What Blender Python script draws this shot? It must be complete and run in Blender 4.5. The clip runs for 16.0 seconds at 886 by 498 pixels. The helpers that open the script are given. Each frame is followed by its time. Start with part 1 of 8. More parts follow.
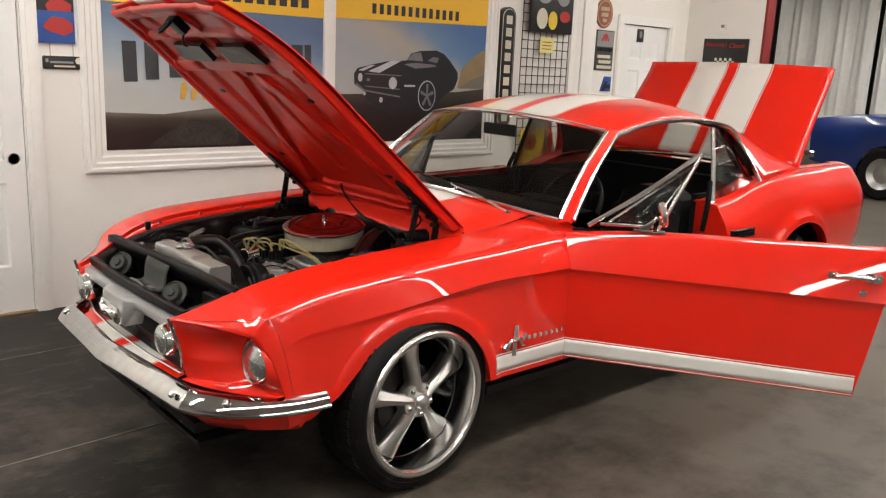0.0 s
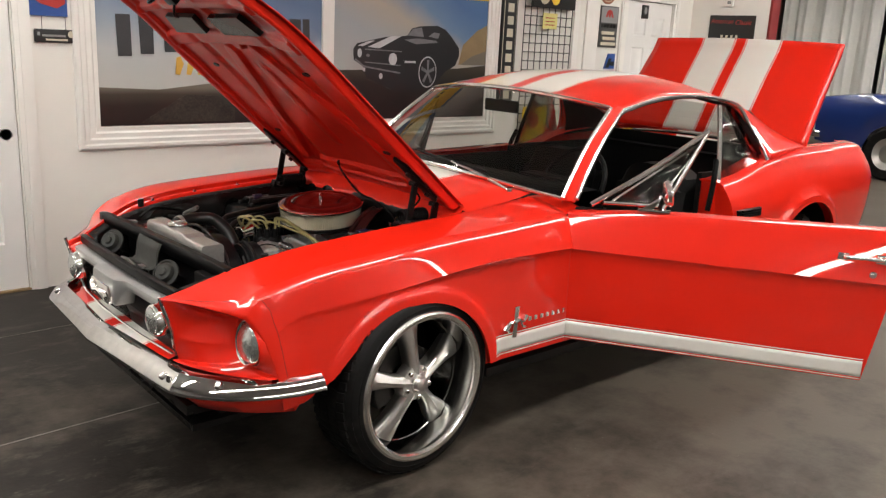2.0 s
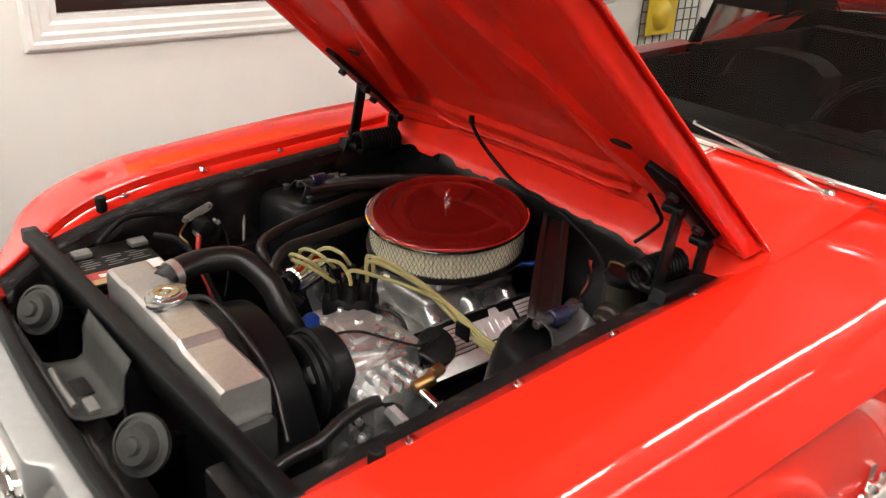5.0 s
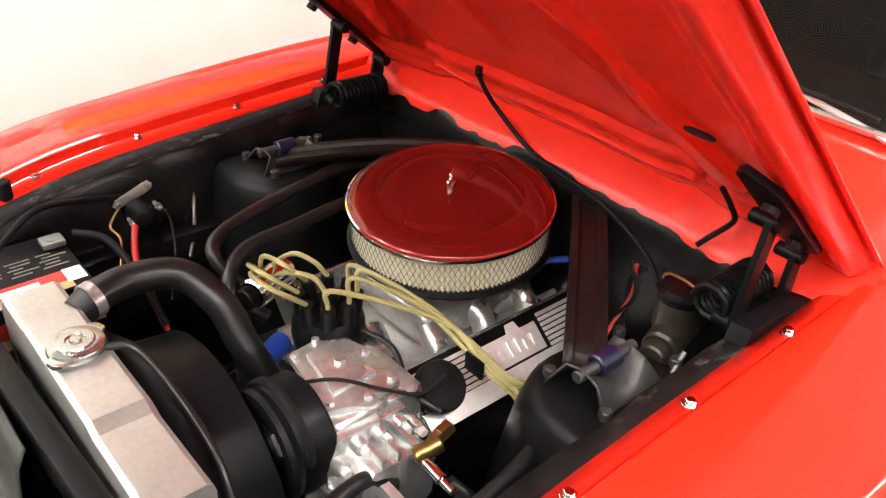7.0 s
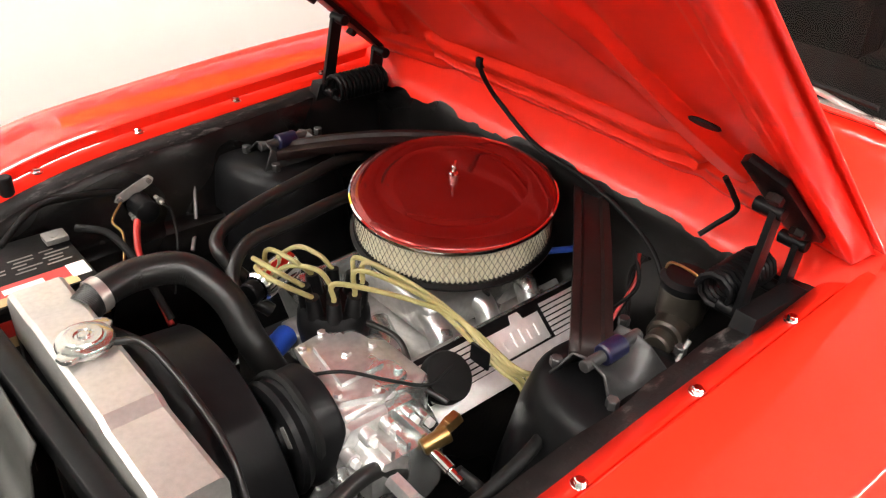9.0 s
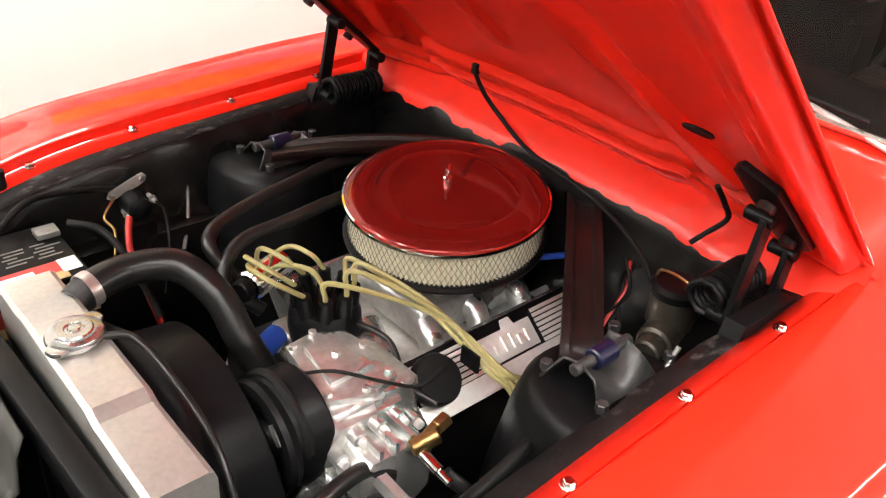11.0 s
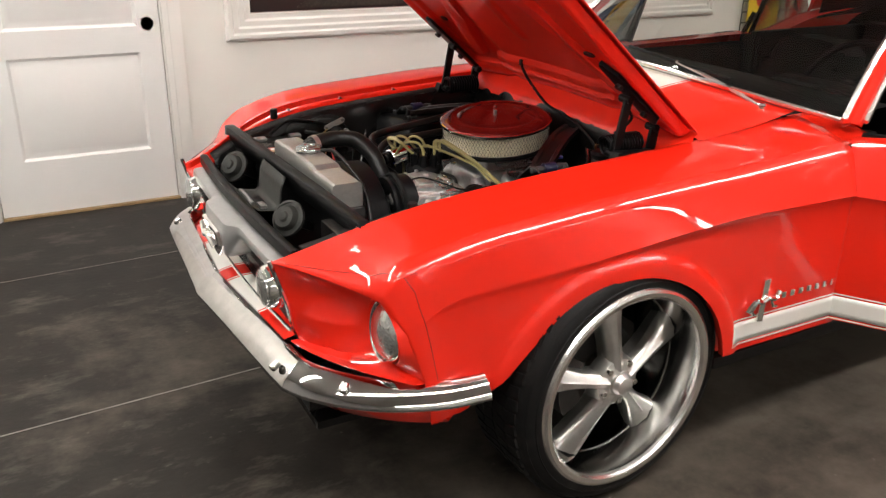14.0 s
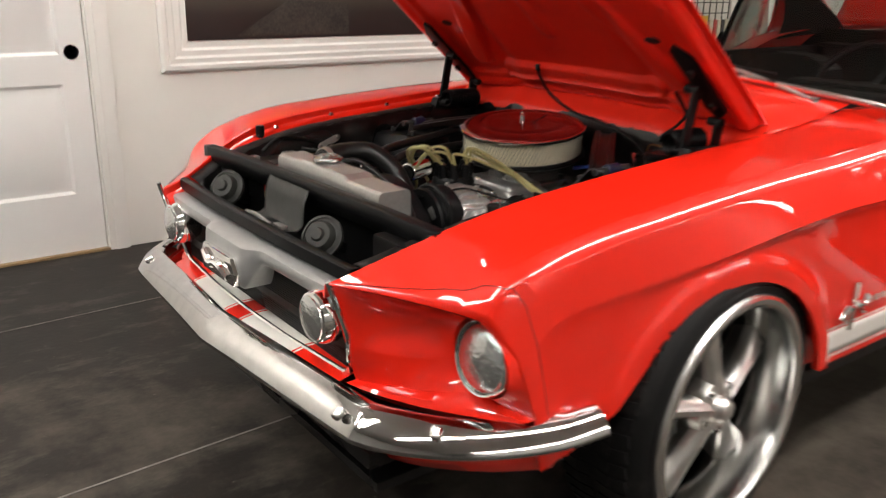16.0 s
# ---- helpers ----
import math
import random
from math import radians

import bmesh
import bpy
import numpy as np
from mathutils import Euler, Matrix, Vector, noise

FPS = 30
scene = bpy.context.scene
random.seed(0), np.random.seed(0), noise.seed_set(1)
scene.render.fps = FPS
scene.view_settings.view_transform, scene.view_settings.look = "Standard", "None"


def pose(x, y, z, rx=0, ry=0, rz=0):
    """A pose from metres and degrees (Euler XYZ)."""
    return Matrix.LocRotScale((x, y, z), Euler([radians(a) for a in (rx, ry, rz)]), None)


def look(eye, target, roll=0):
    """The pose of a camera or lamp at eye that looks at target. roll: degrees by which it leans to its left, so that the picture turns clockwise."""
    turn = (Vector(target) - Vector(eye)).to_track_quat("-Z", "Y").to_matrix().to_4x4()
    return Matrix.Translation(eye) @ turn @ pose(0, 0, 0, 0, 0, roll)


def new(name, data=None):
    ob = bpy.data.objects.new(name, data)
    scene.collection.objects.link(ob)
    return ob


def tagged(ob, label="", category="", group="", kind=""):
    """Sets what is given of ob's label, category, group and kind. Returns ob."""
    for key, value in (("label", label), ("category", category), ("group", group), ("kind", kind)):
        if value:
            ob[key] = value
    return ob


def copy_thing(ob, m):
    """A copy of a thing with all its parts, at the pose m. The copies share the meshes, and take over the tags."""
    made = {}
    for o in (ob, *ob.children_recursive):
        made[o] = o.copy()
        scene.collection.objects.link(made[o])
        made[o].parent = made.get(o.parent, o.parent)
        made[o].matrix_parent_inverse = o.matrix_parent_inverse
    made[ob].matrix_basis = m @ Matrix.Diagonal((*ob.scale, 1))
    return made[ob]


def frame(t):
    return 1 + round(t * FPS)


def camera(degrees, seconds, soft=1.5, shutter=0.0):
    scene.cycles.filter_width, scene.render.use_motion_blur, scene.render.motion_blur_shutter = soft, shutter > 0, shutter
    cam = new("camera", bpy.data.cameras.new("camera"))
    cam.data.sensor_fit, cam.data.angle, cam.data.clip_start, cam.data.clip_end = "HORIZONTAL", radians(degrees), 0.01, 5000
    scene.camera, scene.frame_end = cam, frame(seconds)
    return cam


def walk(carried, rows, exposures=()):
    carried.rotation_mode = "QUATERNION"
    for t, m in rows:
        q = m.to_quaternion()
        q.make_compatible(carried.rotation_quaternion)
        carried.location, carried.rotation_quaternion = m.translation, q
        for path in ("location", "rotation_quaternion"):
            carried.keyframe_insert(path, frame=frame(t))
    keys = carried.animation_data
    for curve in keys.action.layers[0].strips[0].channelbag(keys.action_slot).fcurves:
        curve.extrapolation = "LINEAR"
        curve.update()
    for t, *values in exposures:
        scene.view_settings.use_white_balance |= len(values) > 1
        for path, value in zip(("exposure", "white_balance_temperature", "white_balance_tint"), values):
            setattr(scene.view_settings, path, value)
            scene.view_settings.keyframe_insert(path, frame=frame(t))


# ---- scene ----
cam = camera(56.1, 16.0, soft=1.25, shutter=0.45)
PATH = [
    (0, (-1.878, -3.065, 1.599), (-0.591, -1.597, 1.164), 2.6),
    (0.5, (-1.865, -3.07, 1.59), (-0.581, -1.602, 1.147), 2.5),
    (1, (-1.851, -3.06, 1.586), (-0.565, -1.595, 1.139), 2.4),
    (1.5, (-1.836, -3.056, 1.582), (-0.553, -1.589, 1.13), 2.4),
    (2, (-1.817, -3.01, 1.579), (-0.539, -1.55, 1.096), 2.8),
    (2.5, (-1.767, -2.766, 1.573), (-0.496, -1.317, 1.04), 2.3),
    (3, (-1.674, -2.461, 1.583), (-0.423, -1.011, 1.005), 1.6),
    (3.5, (-1.458, -2.167, 1.602), (-0.252, -0.697, 0.981), 2.0),
    (4, (-1.321, -1.86, 1.577), (-0.139, -0.389, 0.915), 2.0),
    (4.5, (-1.191, -1.535, 1.59), (0.001, -0.121, 0.828), 1.5),
    (5, (-1.0, -1.298, 1.575), (0.171, 0.09, 0.737), 3.0),
    (5.2, (-0.953, -1.23, 1.583), (0.208, 0.155, 0.725), 3.2),
    (7.3, (-0.736, -0.93, 1.555), (0.388, 0.337, 0.492), 2.5),
    (7.5, (-0.734, -0.93, 1.557), (0.385, 0.339, 0.49), 2.1),
    (8, (-0.737, -0.925, 1.557), (0.387, 0.337, 0.488), 2.1),
    (8.5, (-0.748, -0.932, 1.558), (0.389, 0.323, 0.494), 2.5),
    (9, (-0.762, -0.925, 1.559), (0.379, 0.323, 0.492), 2.9),
    (11.3, (-0.773, -0.932, 1.548), (0.394, 0.317, 0.512), 4.8),
    (11.5, (-0.739, -0.952, 1.552), (0.384, 0.338, 0.515), 4.6),
    (12, (-0.734, -1.071, 1.54), (0.267, 0.341, 0.538), 3.6),
    (12.5, (-0.888, -1.312, 1.538), (0.08, 0.17, 0.608), 2.6),
    (12.7, (-0.933, -1.442, 1.559), (-0.006, 0.056, 0.613), 2.6),
    (13, (-1.009, -1.661, 1.515), (-0.091, -0.122, 0.627), 3.3),
    (13.5, (-1.138, -1.987, 1.535), (-0.263, -0.394, 0.699), 1.8),
    (14, (-1.316, -2.267, 1.52), (-0.433, -0.643, 0.756), 1.0),
    (14.5, (-1.377, -2.527, 1.504), (-0.468, -0.878, 0.83), 3.1),
    (15, (-1.44, -2.616, 1.502), (-0.522, -0.959, 0.86), 3.2),
    (15.5, (-1.592, -2.301, 1.439), (-0.566, -0.691, 0.845), 1.2),
    (15.6, (-1.618, -2.214, 1.411), (-0.549, -0.63, 0.824), 1.0),
    (15.8, (-1.595, -2.021, 1.368), (-0.471, -0.484, 0.757), 0.6),
    (16, (-1.53, -1.796, 1.286), (-0.388, -0.276, 0.666), 1.0),
]
EXPOSURES = [(0, 0.0), (3.0, 0.0), (4.0, 0.07), (4.5, 0.28), (5.2, 0.65), (7.3, 1.25), (9.2, 1.25), (11.3, 1.25), (12.0, 1.15), (12.5, 1.0), (13.0, 0.7), (13.5, 0.4), (14.0, 0.25), (15.0, 0.22), (16.0, 0.12)]
walk(cam, [(t, look(eye, target, roll)) for t, eye, target, roll in PATH], EXPOSURES)

# ---- world and lights ----
world = bpy.data.worlds.new("room_world")
scene.world = world
world.use_nodes = True
world.node_tree.nodes["Background"].inputs["Color"].default_value = (0.9, 0.95, 1.0, 1)
world.node_tree.nodes["Background"].inputs["Strength"].default_value = 0.004
TUBE_POWER = 2.42


# ---- materials ----
def mat(name, color, rough=0.5, metal=0.0, coat=0.0, vary=0.06, grain=40.0, bump=0.0, bump_scale=200.0, spec=0.5, rough_vary=0.1, coat_rough=0.03):
    """A Principled surface with colour and gloss that vary at two scales, and a fine relief."""
    m = bpy.data.materials.new(name)
    m.use_nodes = True
    t = m.node_tree
    p = t.nodes["Principled BSDF"]
    p.inputs["Metallic"].default_value = metal
    p.inputs["Coat Weight"].default_value = coat
    p.inputs["Coat Roughness"].default_value = coat_rough
    p.inputs["Coat IOR"].default_value = 1.6
    p.inputs["Specular IOR Level"].default_value = spec
    co = t.nodes.new("ShaderNodeTexCoord")
    n1 = t.nodes.new("ShaderNodeTexNoise")
    n1.inputs["Scale"].default_value = grain
    n1.inputs["Detail"].default_value = 6
    n2 = t.nodes.new("ShaderNodeTexNoise")
    n2.inputs["Scale"].default_value = grain / 14
    n2.inputs["Detail"].default_value = 3
    for n in (n1, n2):
        t.links.new(co.outputs["Object"], n.inputs["Vector"])
    add = t.nodes.new("ShaderNodeMath")
    add.operation = "ADD"
    t.links.new(n1.outputs["Fac"], add.inputs[0])
    t.links.new(n2.outputs["Fac"], add.inputs[1])
    ramp = t.nodes.new("ShaderNodeMapRange")
    ramp.inputs["From Min"].default_value, ramp.inputs["From Max"].default_value = 0.6, 1.4
    t.links.new(add.outputs[0], ramp.inputs["Value"])
    mix = t.nodes.new("ShaderNodeMix")
    mix.data_type = "RGBA"
    mix.inputs["A"].default_value = (*[c * (1 - vary) for c in color], 1)
    mix.inputs["B"].default_value = (*[min(1, c * (1 + vary)) for c in color], 1)
    t.links.new(ramp.outputs["Result"], mix.inputs["Factor"])
    t.links.new(mix.outputs["Result"], p.inputs["Base Color"])
    rr = t.nodes.new("ShaderNodeMapRange")
    rr.inputs["To Min"].default_value, rr.inputs["To Max"].default_value = max(0.0, rough * (1 - rough_vary)), min(1, rough * (1 + rough_vary))
    t.links.new(n2.outputs["Fac"], rr.inputs["Value"])
    t.links.new(rr.outputs["Result"], p.inputs["Roughness"])
    if bump:
        n3 = t.nodes.new("ShaderNodeTexNoise")
        n3.inputs["Scale"].default_value = bump_scale
        n3.inputs["Detail"].default_value = 4
        t.links.new(co.outputs["Object"], n3.inputs["Vector"])
        b = t.nodes.new("ShaderNodeBump")
        b.inputs["Strength"].default_value = bump
        b.inputs["Distance"].default_value = 0.002
        t.links.new(n3.outputs["Fac"], b.inputs["Height"])
        t.links.new(b.outputs["Normal"], p.inputs["Normal"])
    return m


RED = (0.80, 0.018, 0.0065)
WHITE = (0.78, 0.76, 0.71)


def striped(name, inner, outer, pin=True):
    """Red paint with two cream stripes along x, each with a thin red line inside its outer edges."""
    m = mat(name, RED, 0.4, coat=0.8, vary=0.03, grain=8, bump=0.01, bump_scale=90, spec=0.12, coat_rough=0.02)
    t = m.node_tree
    p = t.nodes["Principled BSDF"]
    base = p.inputs["Base Color"].links[0].from_socket
    co = t.nodes.new("ShaderNodeTexCoord")
    sep = t.nodes.new("ShaderNodeSeparateXYZ")
    t.links.new(co.outputs["Object"], sep.inputs[0])
    ab = t.nodes.new("ShaderNodeMath")
    ab.operation = "ABSOLUTE"
    t.links.new(sep.outputs["Y"], ab.inputs[0])

    def band(lo, hi):
        a = t.nodes.new("ShaderNodeMath")
        a.operation = "GREATER_THAN"
        a.inputs[1].default_value = lo
        b = t.nodes.new("ShaderNodeMath")
        b.operation = "LESS_THAN"
        b.inputs[1].default_value = hi
        c = t.nodes.new("ShaderNodeMath")
        c.operation = "MULTIPLY"
        for q in (a, b):
            t.links.new(ab.outputs[0], q.inputs[0])
        t.links.new(a.outputs[0], c.inputs[0])
        t.links.new(b.outputs[0], c.inputs[1])
        return c.outputs[0]

    total = None
    edges = [(inner + 0.012, outer - 0.012), (inner, inner + 0.006), (outer - 0.006, outer)] if pin else [(inner, outer)]
    for lo, hi in edges:
        s = band(lo, hi)
        if total is None:
            total = s
        else:
            a = t.nodes.new("ShaderNodeMath")
            a.operation = "MAXIMUM"
            t.links.new(total, a.inputs[0])
            t.links.new(s, a.inputs[1])
            total = a.outputs[0]
    mix = t.nodes.new("ShaderNodeMix")
    mix.data_type = "RGBA"
    mix.inputs["B"].default_value = (*WHITE, 1)
    t.links.new(total, mix.inputs["Factor"])
    t.links.new(base, mix.inputs["A"])
    t.links.new(mix.outputs["Result"], p.inputs["Base Color"])
    return m


def glass(name, tint, gloss=0.06, see=0.9):
    """A thin pane: it lets light straight through, tinted, and mirrors by Fresnel."""
    m = bpy.data.materials.new(name)
    m.use_nodes = True
    t = m.node_tree
    t.nodes.remove(t.nodes["Principled BSDF"])
    out = t.nodes["Material Output"]
    tr = t.nodes.new("ShaderNodeBsdfTransparent")
    tr.inputs["Color"].default_value = (*[c * see for c in tint], 1)
    gl = t.nodes.new("ShaderNodeBsdfGlossy")
    gl.inputs["Roughness"].default_value = 0.02
    lw = t.nodes.new("ShaderNodeLayerWeight")
    power = t.nodes.new("ShaderNodeMath")
    power.operation = "POWER"
    power.inputs[1].default_value = 5.0
    t.links.new(lw.outputs["Facing"], power.inputs[0])
    fr = t.nodes.new("ShaderNodeMath")
    fr.operation = "MULTIPLY_ADD"
    fr.inputs[1].default_value, fr.inputs[2].default_value = 0.94, 0.045
    t.links.new(power.outputs[0], fr.inputs[0])
    mx = t.nodes.new("ShaderNodeMixShader")
    t.links.new(fr.outputs[0], mx.inputs["Fac"])
    t.links.new(tr.outputs[0], mx.inputs[1])
    t.links.new(gl.outputs[0], mx.inputs[2])
    t.links.new(mx.outputs[0], out.inputs["Surface"])
    return m


def glow(name, color, strength):
    m = bpy.data.materials.new(name)
    m.use_nodes = True
    p = m.node_tree.nodes["Principled BSDF"]
    p.inputs["Base Color"].default_value = (*color, 1)
    p.inputs["Emission Color"].default_value = (*color, 1)
    p.inputs["Emission Strength"].default_value = strength
    return m


def floor_material():
    """Worn dark concrete: broad stains, scuffs, pale specks and a soft sheen."""
    m = mat("floor_concrete", (0.017, 0.014, 0.0117), 0.5, vary=0.58, grain=7, bump=0.35, bump_scale=45, rough_vary=0.4, spec=0.2)
    t = m.node_tree
    p = t.nodes["Principled BSDF"]
    base = p.inputs["Base Color"].links[0].from_socket
    co = t.nodes.new("ShaderNodeTexCoord")
    n = t.nodes.new("ShaderNodeTexNoise")
    n.inputs["Scale"].default_value, n.inputs["Detail"].default_value, n.inputs["Roughness"].default_value = 0.9, 10, 0.68
    t.links.new(co.outputs["Object"], n.inputs["Vector"])
    r = t.nodes.new("ShaderNodeMapRange")
    r.inputs["From Min"].default_value, r.inputs["From Max"].default_value = 0.46, 0.68
    # pale patches grow towards +x and -y
    lean = t.nodes.new("ShaderNodeVectorMath")
    lean.operation = "DOT_PRODUCT"
    lean.inputs[1].default_value = (0.052, -0.035, 0)
    t.links.new(co.outputs["Object"], lean.inputs[0])
    patch_value = t.nodes.new("ShaderNodeMath")
    patch_value.operation = "ADD"
    t.links.new(n.outputs["Fac"], patch_value.inputs[0])
    t.links.new(lean.outputs["Value"], patch_value.inputs[1])
    t.links.new(patch_value.outputs[0], r.inputs["Value"])
    mx = t.nodes.new("ShaderNodeMix")
    mx.data_type = "RGBA"
    mx.inputs["B"].default_value = (0.125, 0.105, 0.084, 1)
    t.links.new(r.outputs["Result"], mx.inputs["Factor"])
    t.links.new(base, mx.inputs["A"])
    n2 = t.nodes.new("ShaderNodeTexNoise")
    n2.inputs["Scale"].default_value, n2.inputs["Detail"].default_value = 26, 5
    t.links.new(co.outputs["Object"], n2.inputs["Vector"])
    r2 = t.nodes.new("ShaderNodeMapRange")
    r2.inputs["From Min"].default_value, r2.inputs["From Max"].default_value, r2.inputs["To Max"].default_value = 0.69, 0.79, 0.5
    t.links.new(n2.outputs["Fac"], r2.inputs["Value"])
    mx2 = t.nodes.new("ShaderNodeMix")
    mx2.data_type = "RGBA"
    mx2.inputs["B"].default_value = (0.19, 0.172, 0.148, 1)
    t.links.new(r2.outputs["Result"], mx2.inputs["Factor"])
    t.links.new(mx.outputs["Result"], mx2.inputs["A"])
    t.links.new(mx2.outputs["Result"], p.inputs["Base Color"])
    return m


def speckled(m, color, scale, lo, hi, amount, stretch=(1, 1, 1)):
    """Adds scattered marks of another colour, where a stretched noise peaks."""
    t = m.node_tree
    p = t.nodes["Principled BSDF"]
    base = p.inputs["Base Color"].links[0].from_socket
    co = t.nodes.new("ShaderNodeTexCoord")
    mp = t.nodes.new("ShaderNodeMapping")
    mp.inputs["Scale"].default_value = stretch
    t.links.new(co.outputs["Object"], mp.inputs["Vector"])
    n = t.nodes.new("ShaderNodeTexNoise")
    n.inputs["Scale"].default_value, n.inputs["Detail"].default_value, n.inputs["Roughness"].default_value = scale, 8, 0.7
    t.links.new(mp.outputs["Vector"], n.inputs["Vector"])
    r = t.nodes.new("ShaderNodeMapRange")
    r.inputs["From Min"].default_value, r.inputs["From Max"].default_value, r.inputs["To Max"].default_value = lo, hi, amount
    t.links.new(n.outputs["Fac"], r.inputs["Value"])
    mx = t.nodes.new("ShaderNodeMix")
    mx.data_type = "RGBA"
    mx.inputs["B"].default_value = (*color, 1)
    t.links.new(r.outputs["Result"], mx.inputs["Factor"])
    t.links.new(base, mx.inputs["A"])
    t.links.new(mx.outputs["Result"], p.inputs["Base Color"])
    return m


M_red = mat("red_paint", RED, 0.4, coat=1.0, vary=0.03, grain=8, bump=0.01, bump_scale=90, spec=0.12, coat_rough=0.02)
M_red_under = mat("red_underside_paint", (0.74, 0.02, 0.007), 0.42, spec=0.25, coat=0.45, vary=0.08, grain=14, bump=0.02, bump_scale=60, coat_rough=0.2)
M_red_stripe = striped("red_paint_with_cream_stripes", 0.035, 0.285)
M_white_paint = mat("cream_stripe_paint", WHITE, 0.35, coat=0.8, vary=0.03, grain=20)
M_chrome = mat("chrome", (0.84, 0.83, 0.81), 0.05, metal=1.0, vary=0.04, grain=60, bump=0.01)
# stained chrome, also darkened to stand in for dark reflections
M_bumper = mat("darkened_worn_chrome", (0.58, 0.57, 0.56), 0.05, metal=1.0, vary=0.16, grain=25, rough_vary=0.6, bump=0.03, bump_scale=30)
M_moulding = mat("polished_steel_moulding", (0.88, 0.87, 0.85), 0.2, metal=1.0, vary=0.05, grain=60)
M_brush = mat("brushed_aluminium", (0.5, 0.485, 0.46), 0.3, metal=0.75, vary=0.14, grain=120, bump=0.12, bump_scale=500)
M_cast = mat("cast_aluminium", (0.5, 0.495, 0.485), 0.27, metal=0.8, vary=0.3, grain=70, bump=0.7, bump_scale=75, rough_vary=0.5)
M_argent = mat("argent_silver_paint", (0.36, 0.36, 0.352), 0.34, metal=0.5, vary=0.08, grain=50, bump=0.05)
M_spoke = mat("spoke_grey_metal", (0.72, 0.7, 0.67), 0.3, metal=0.95, vary=0.1, grain=60)
M_black = mat("satin_black_paint", (0.0048, 0.0048, 0.0052), 0.36, spec=0.12, vary=0.35, grain=50, bump=0.12, bump_scale=120)
M_bay = mat("dusty_black_bay", (0.0062, 0.0056, 0.0056), 0.3, spec=0.34, vary=0.8, grain=22, rough_vary=0.45, bump=0.25, bump_scale=90)
speckled(M_bay, (0.05, 0.045, 0.042), 26, 0.6, 0.78, 0.5)
M_rubber = mat("black_rubber", (0.0075, 0.0075, 0.0075), 0.55, spec=0.12, vary=0.3, grain=60, bump=0.2, bump_scale=200)
M_hose = mat("ribbed_hose_rubber", (0.0095, 0.0092, 0.009), 0.32, spec=0.34, vary=0.3, grain=60, bump=0.1)
M_vinyl = mat("black_vinyl", (0.005, 0.005, 0.005), 0.55, spec=0.1, vary=0.3, grain=40, bump=0.3, bump_scale=300)
M_brown = mat("dark_brown_painted_steel", (0.013, 0.007, 0.0065), 0.4, spec=0.15, vary=0.4, grain=40, bump=0.15)
M_lidred = mat("air_cleaner_red", (0.2, 0.011, 0.009), 0.2, metal=0.6, spec=0.2, coat=0.5, vary=0.04, grain=10)
M_filter = mat("pleated_filter_paper", (0.72, 0.67, 0.52), 0.8, vary=0.1, grain=60)
M_mesh = mat("filter_wire", (0.09, 0.085, 0.075), 0.35, metal=0.6)
M_polish = mat("polished_fin_metal", (0.86, 0.84, 0.82), 0.34, metal=0.45, vary=0.1, grain=90)
M_yellow = mat("yellow_plug_wire", (0.3, 0.265, 0.11), 0.4, vary=0.15, grain=60)
M_grey = mat("grey_steel", (0.2, 0.195, 0.185), 0.45, metal=0.6, vary=0.25, grain=50, bump=0.15)
M_latch = mat("grey_green_primer", (0.034, 0.034, 0.031), 0.5, spec=0.25, vary=0.3, grain=40, bump=0.15)
M_brass = mat("brass", (0.34, 0.22, 0.085), 0.34, metal=1.0, vary=0.2, grain=50)
M_blue = mat("blue_plastic", (0.015, 0.07, 0.42), 0.4)
M_navy = mat("dark_navy_rubber", (0.005, 0.006, 0.026), 0.35)
M_battery_red = mat("battery_label_red", (0.42, 0.025, 0.02), 0.4, vary=0.1)
M_tan = mat("battery_label_tan", (0.45, 0.32, 0.15), 0.45, vary=0.1)
M_labelwhite = mat("label_white", (0.72, 0.72, 0.7), 0.5)
M_tyre = mat("tyre_rubber", (0.0058, 0.0055, 0.0055), 0.55, spec=0.2, vary=0.25, grain=30, bump=0.15, bump_scale=150)
speckled(M_tyre, (0.03, 0.027, 0.024), 14, 0.5, 0.75, 0.6)
M_brake = mat("brake_iron", (0.06, 0.057, 0.054), 0.45, metal=0.8, vary=0.2, grain=30)
M_glass = glass("tinted_glass", (0.68, 0.71, 0.68))
M_lens = mat("lamp_lens", (0.62, 0.63, 0.62), 0.1, metal=0.9, coat=0.6, vary=0.3, grain=110, bump=0.7, bump_scale=110)
M_wall = mat("white_wall_paint", (0.8, 0.775, 0.725), 0.6, vary=0.035, grain=5, bump=0.06, bump_scale=80)
M_trim = mat("white_trim_gloss", (0.82, 0.8, 0.76), 0.35, vary=0.025, grain=10)
M_door = mat("white_door_paint", (0.8, 0.79, 0.77), 0.4, vary=0.03, grain=6, bump=0.1, bump_scale=120)
M_ceiling = mat("white_ceiling", (0.55, 0.54, 0.52), 0.8, vary=0.04, grain=6)
# near-black paint that stands in for shade past the curtains and doors
M_shade_wall = mat("shade_tone_wall", (0.05, 0.048, 0.045), 0.7, vary=0.2, grain=5)
M_closing_wall = mat("grey_closing_wall", (0.28, 0.275, 0.265), 0.7, vary=0.15, grain=5)
M_knob = mat("oil_rubbed_bronze", (0.014, 0.012, 0.011), 0.35, metal=0.6)
M_wood = mat("bare_pine", (0.3, 0.2, 0.1), 0.6, vary=0.2, grain=30)
M_floor = speckled(speckled(floor_material(), (0.13, 0.115, 0.095), 3.2, 0.53, 0.72, 0.55, (1, 2.2, 1)), (0.3, 0.28, 0.25), 34, 0.66, 0.76, 0.5, (1, 1.6, 1))
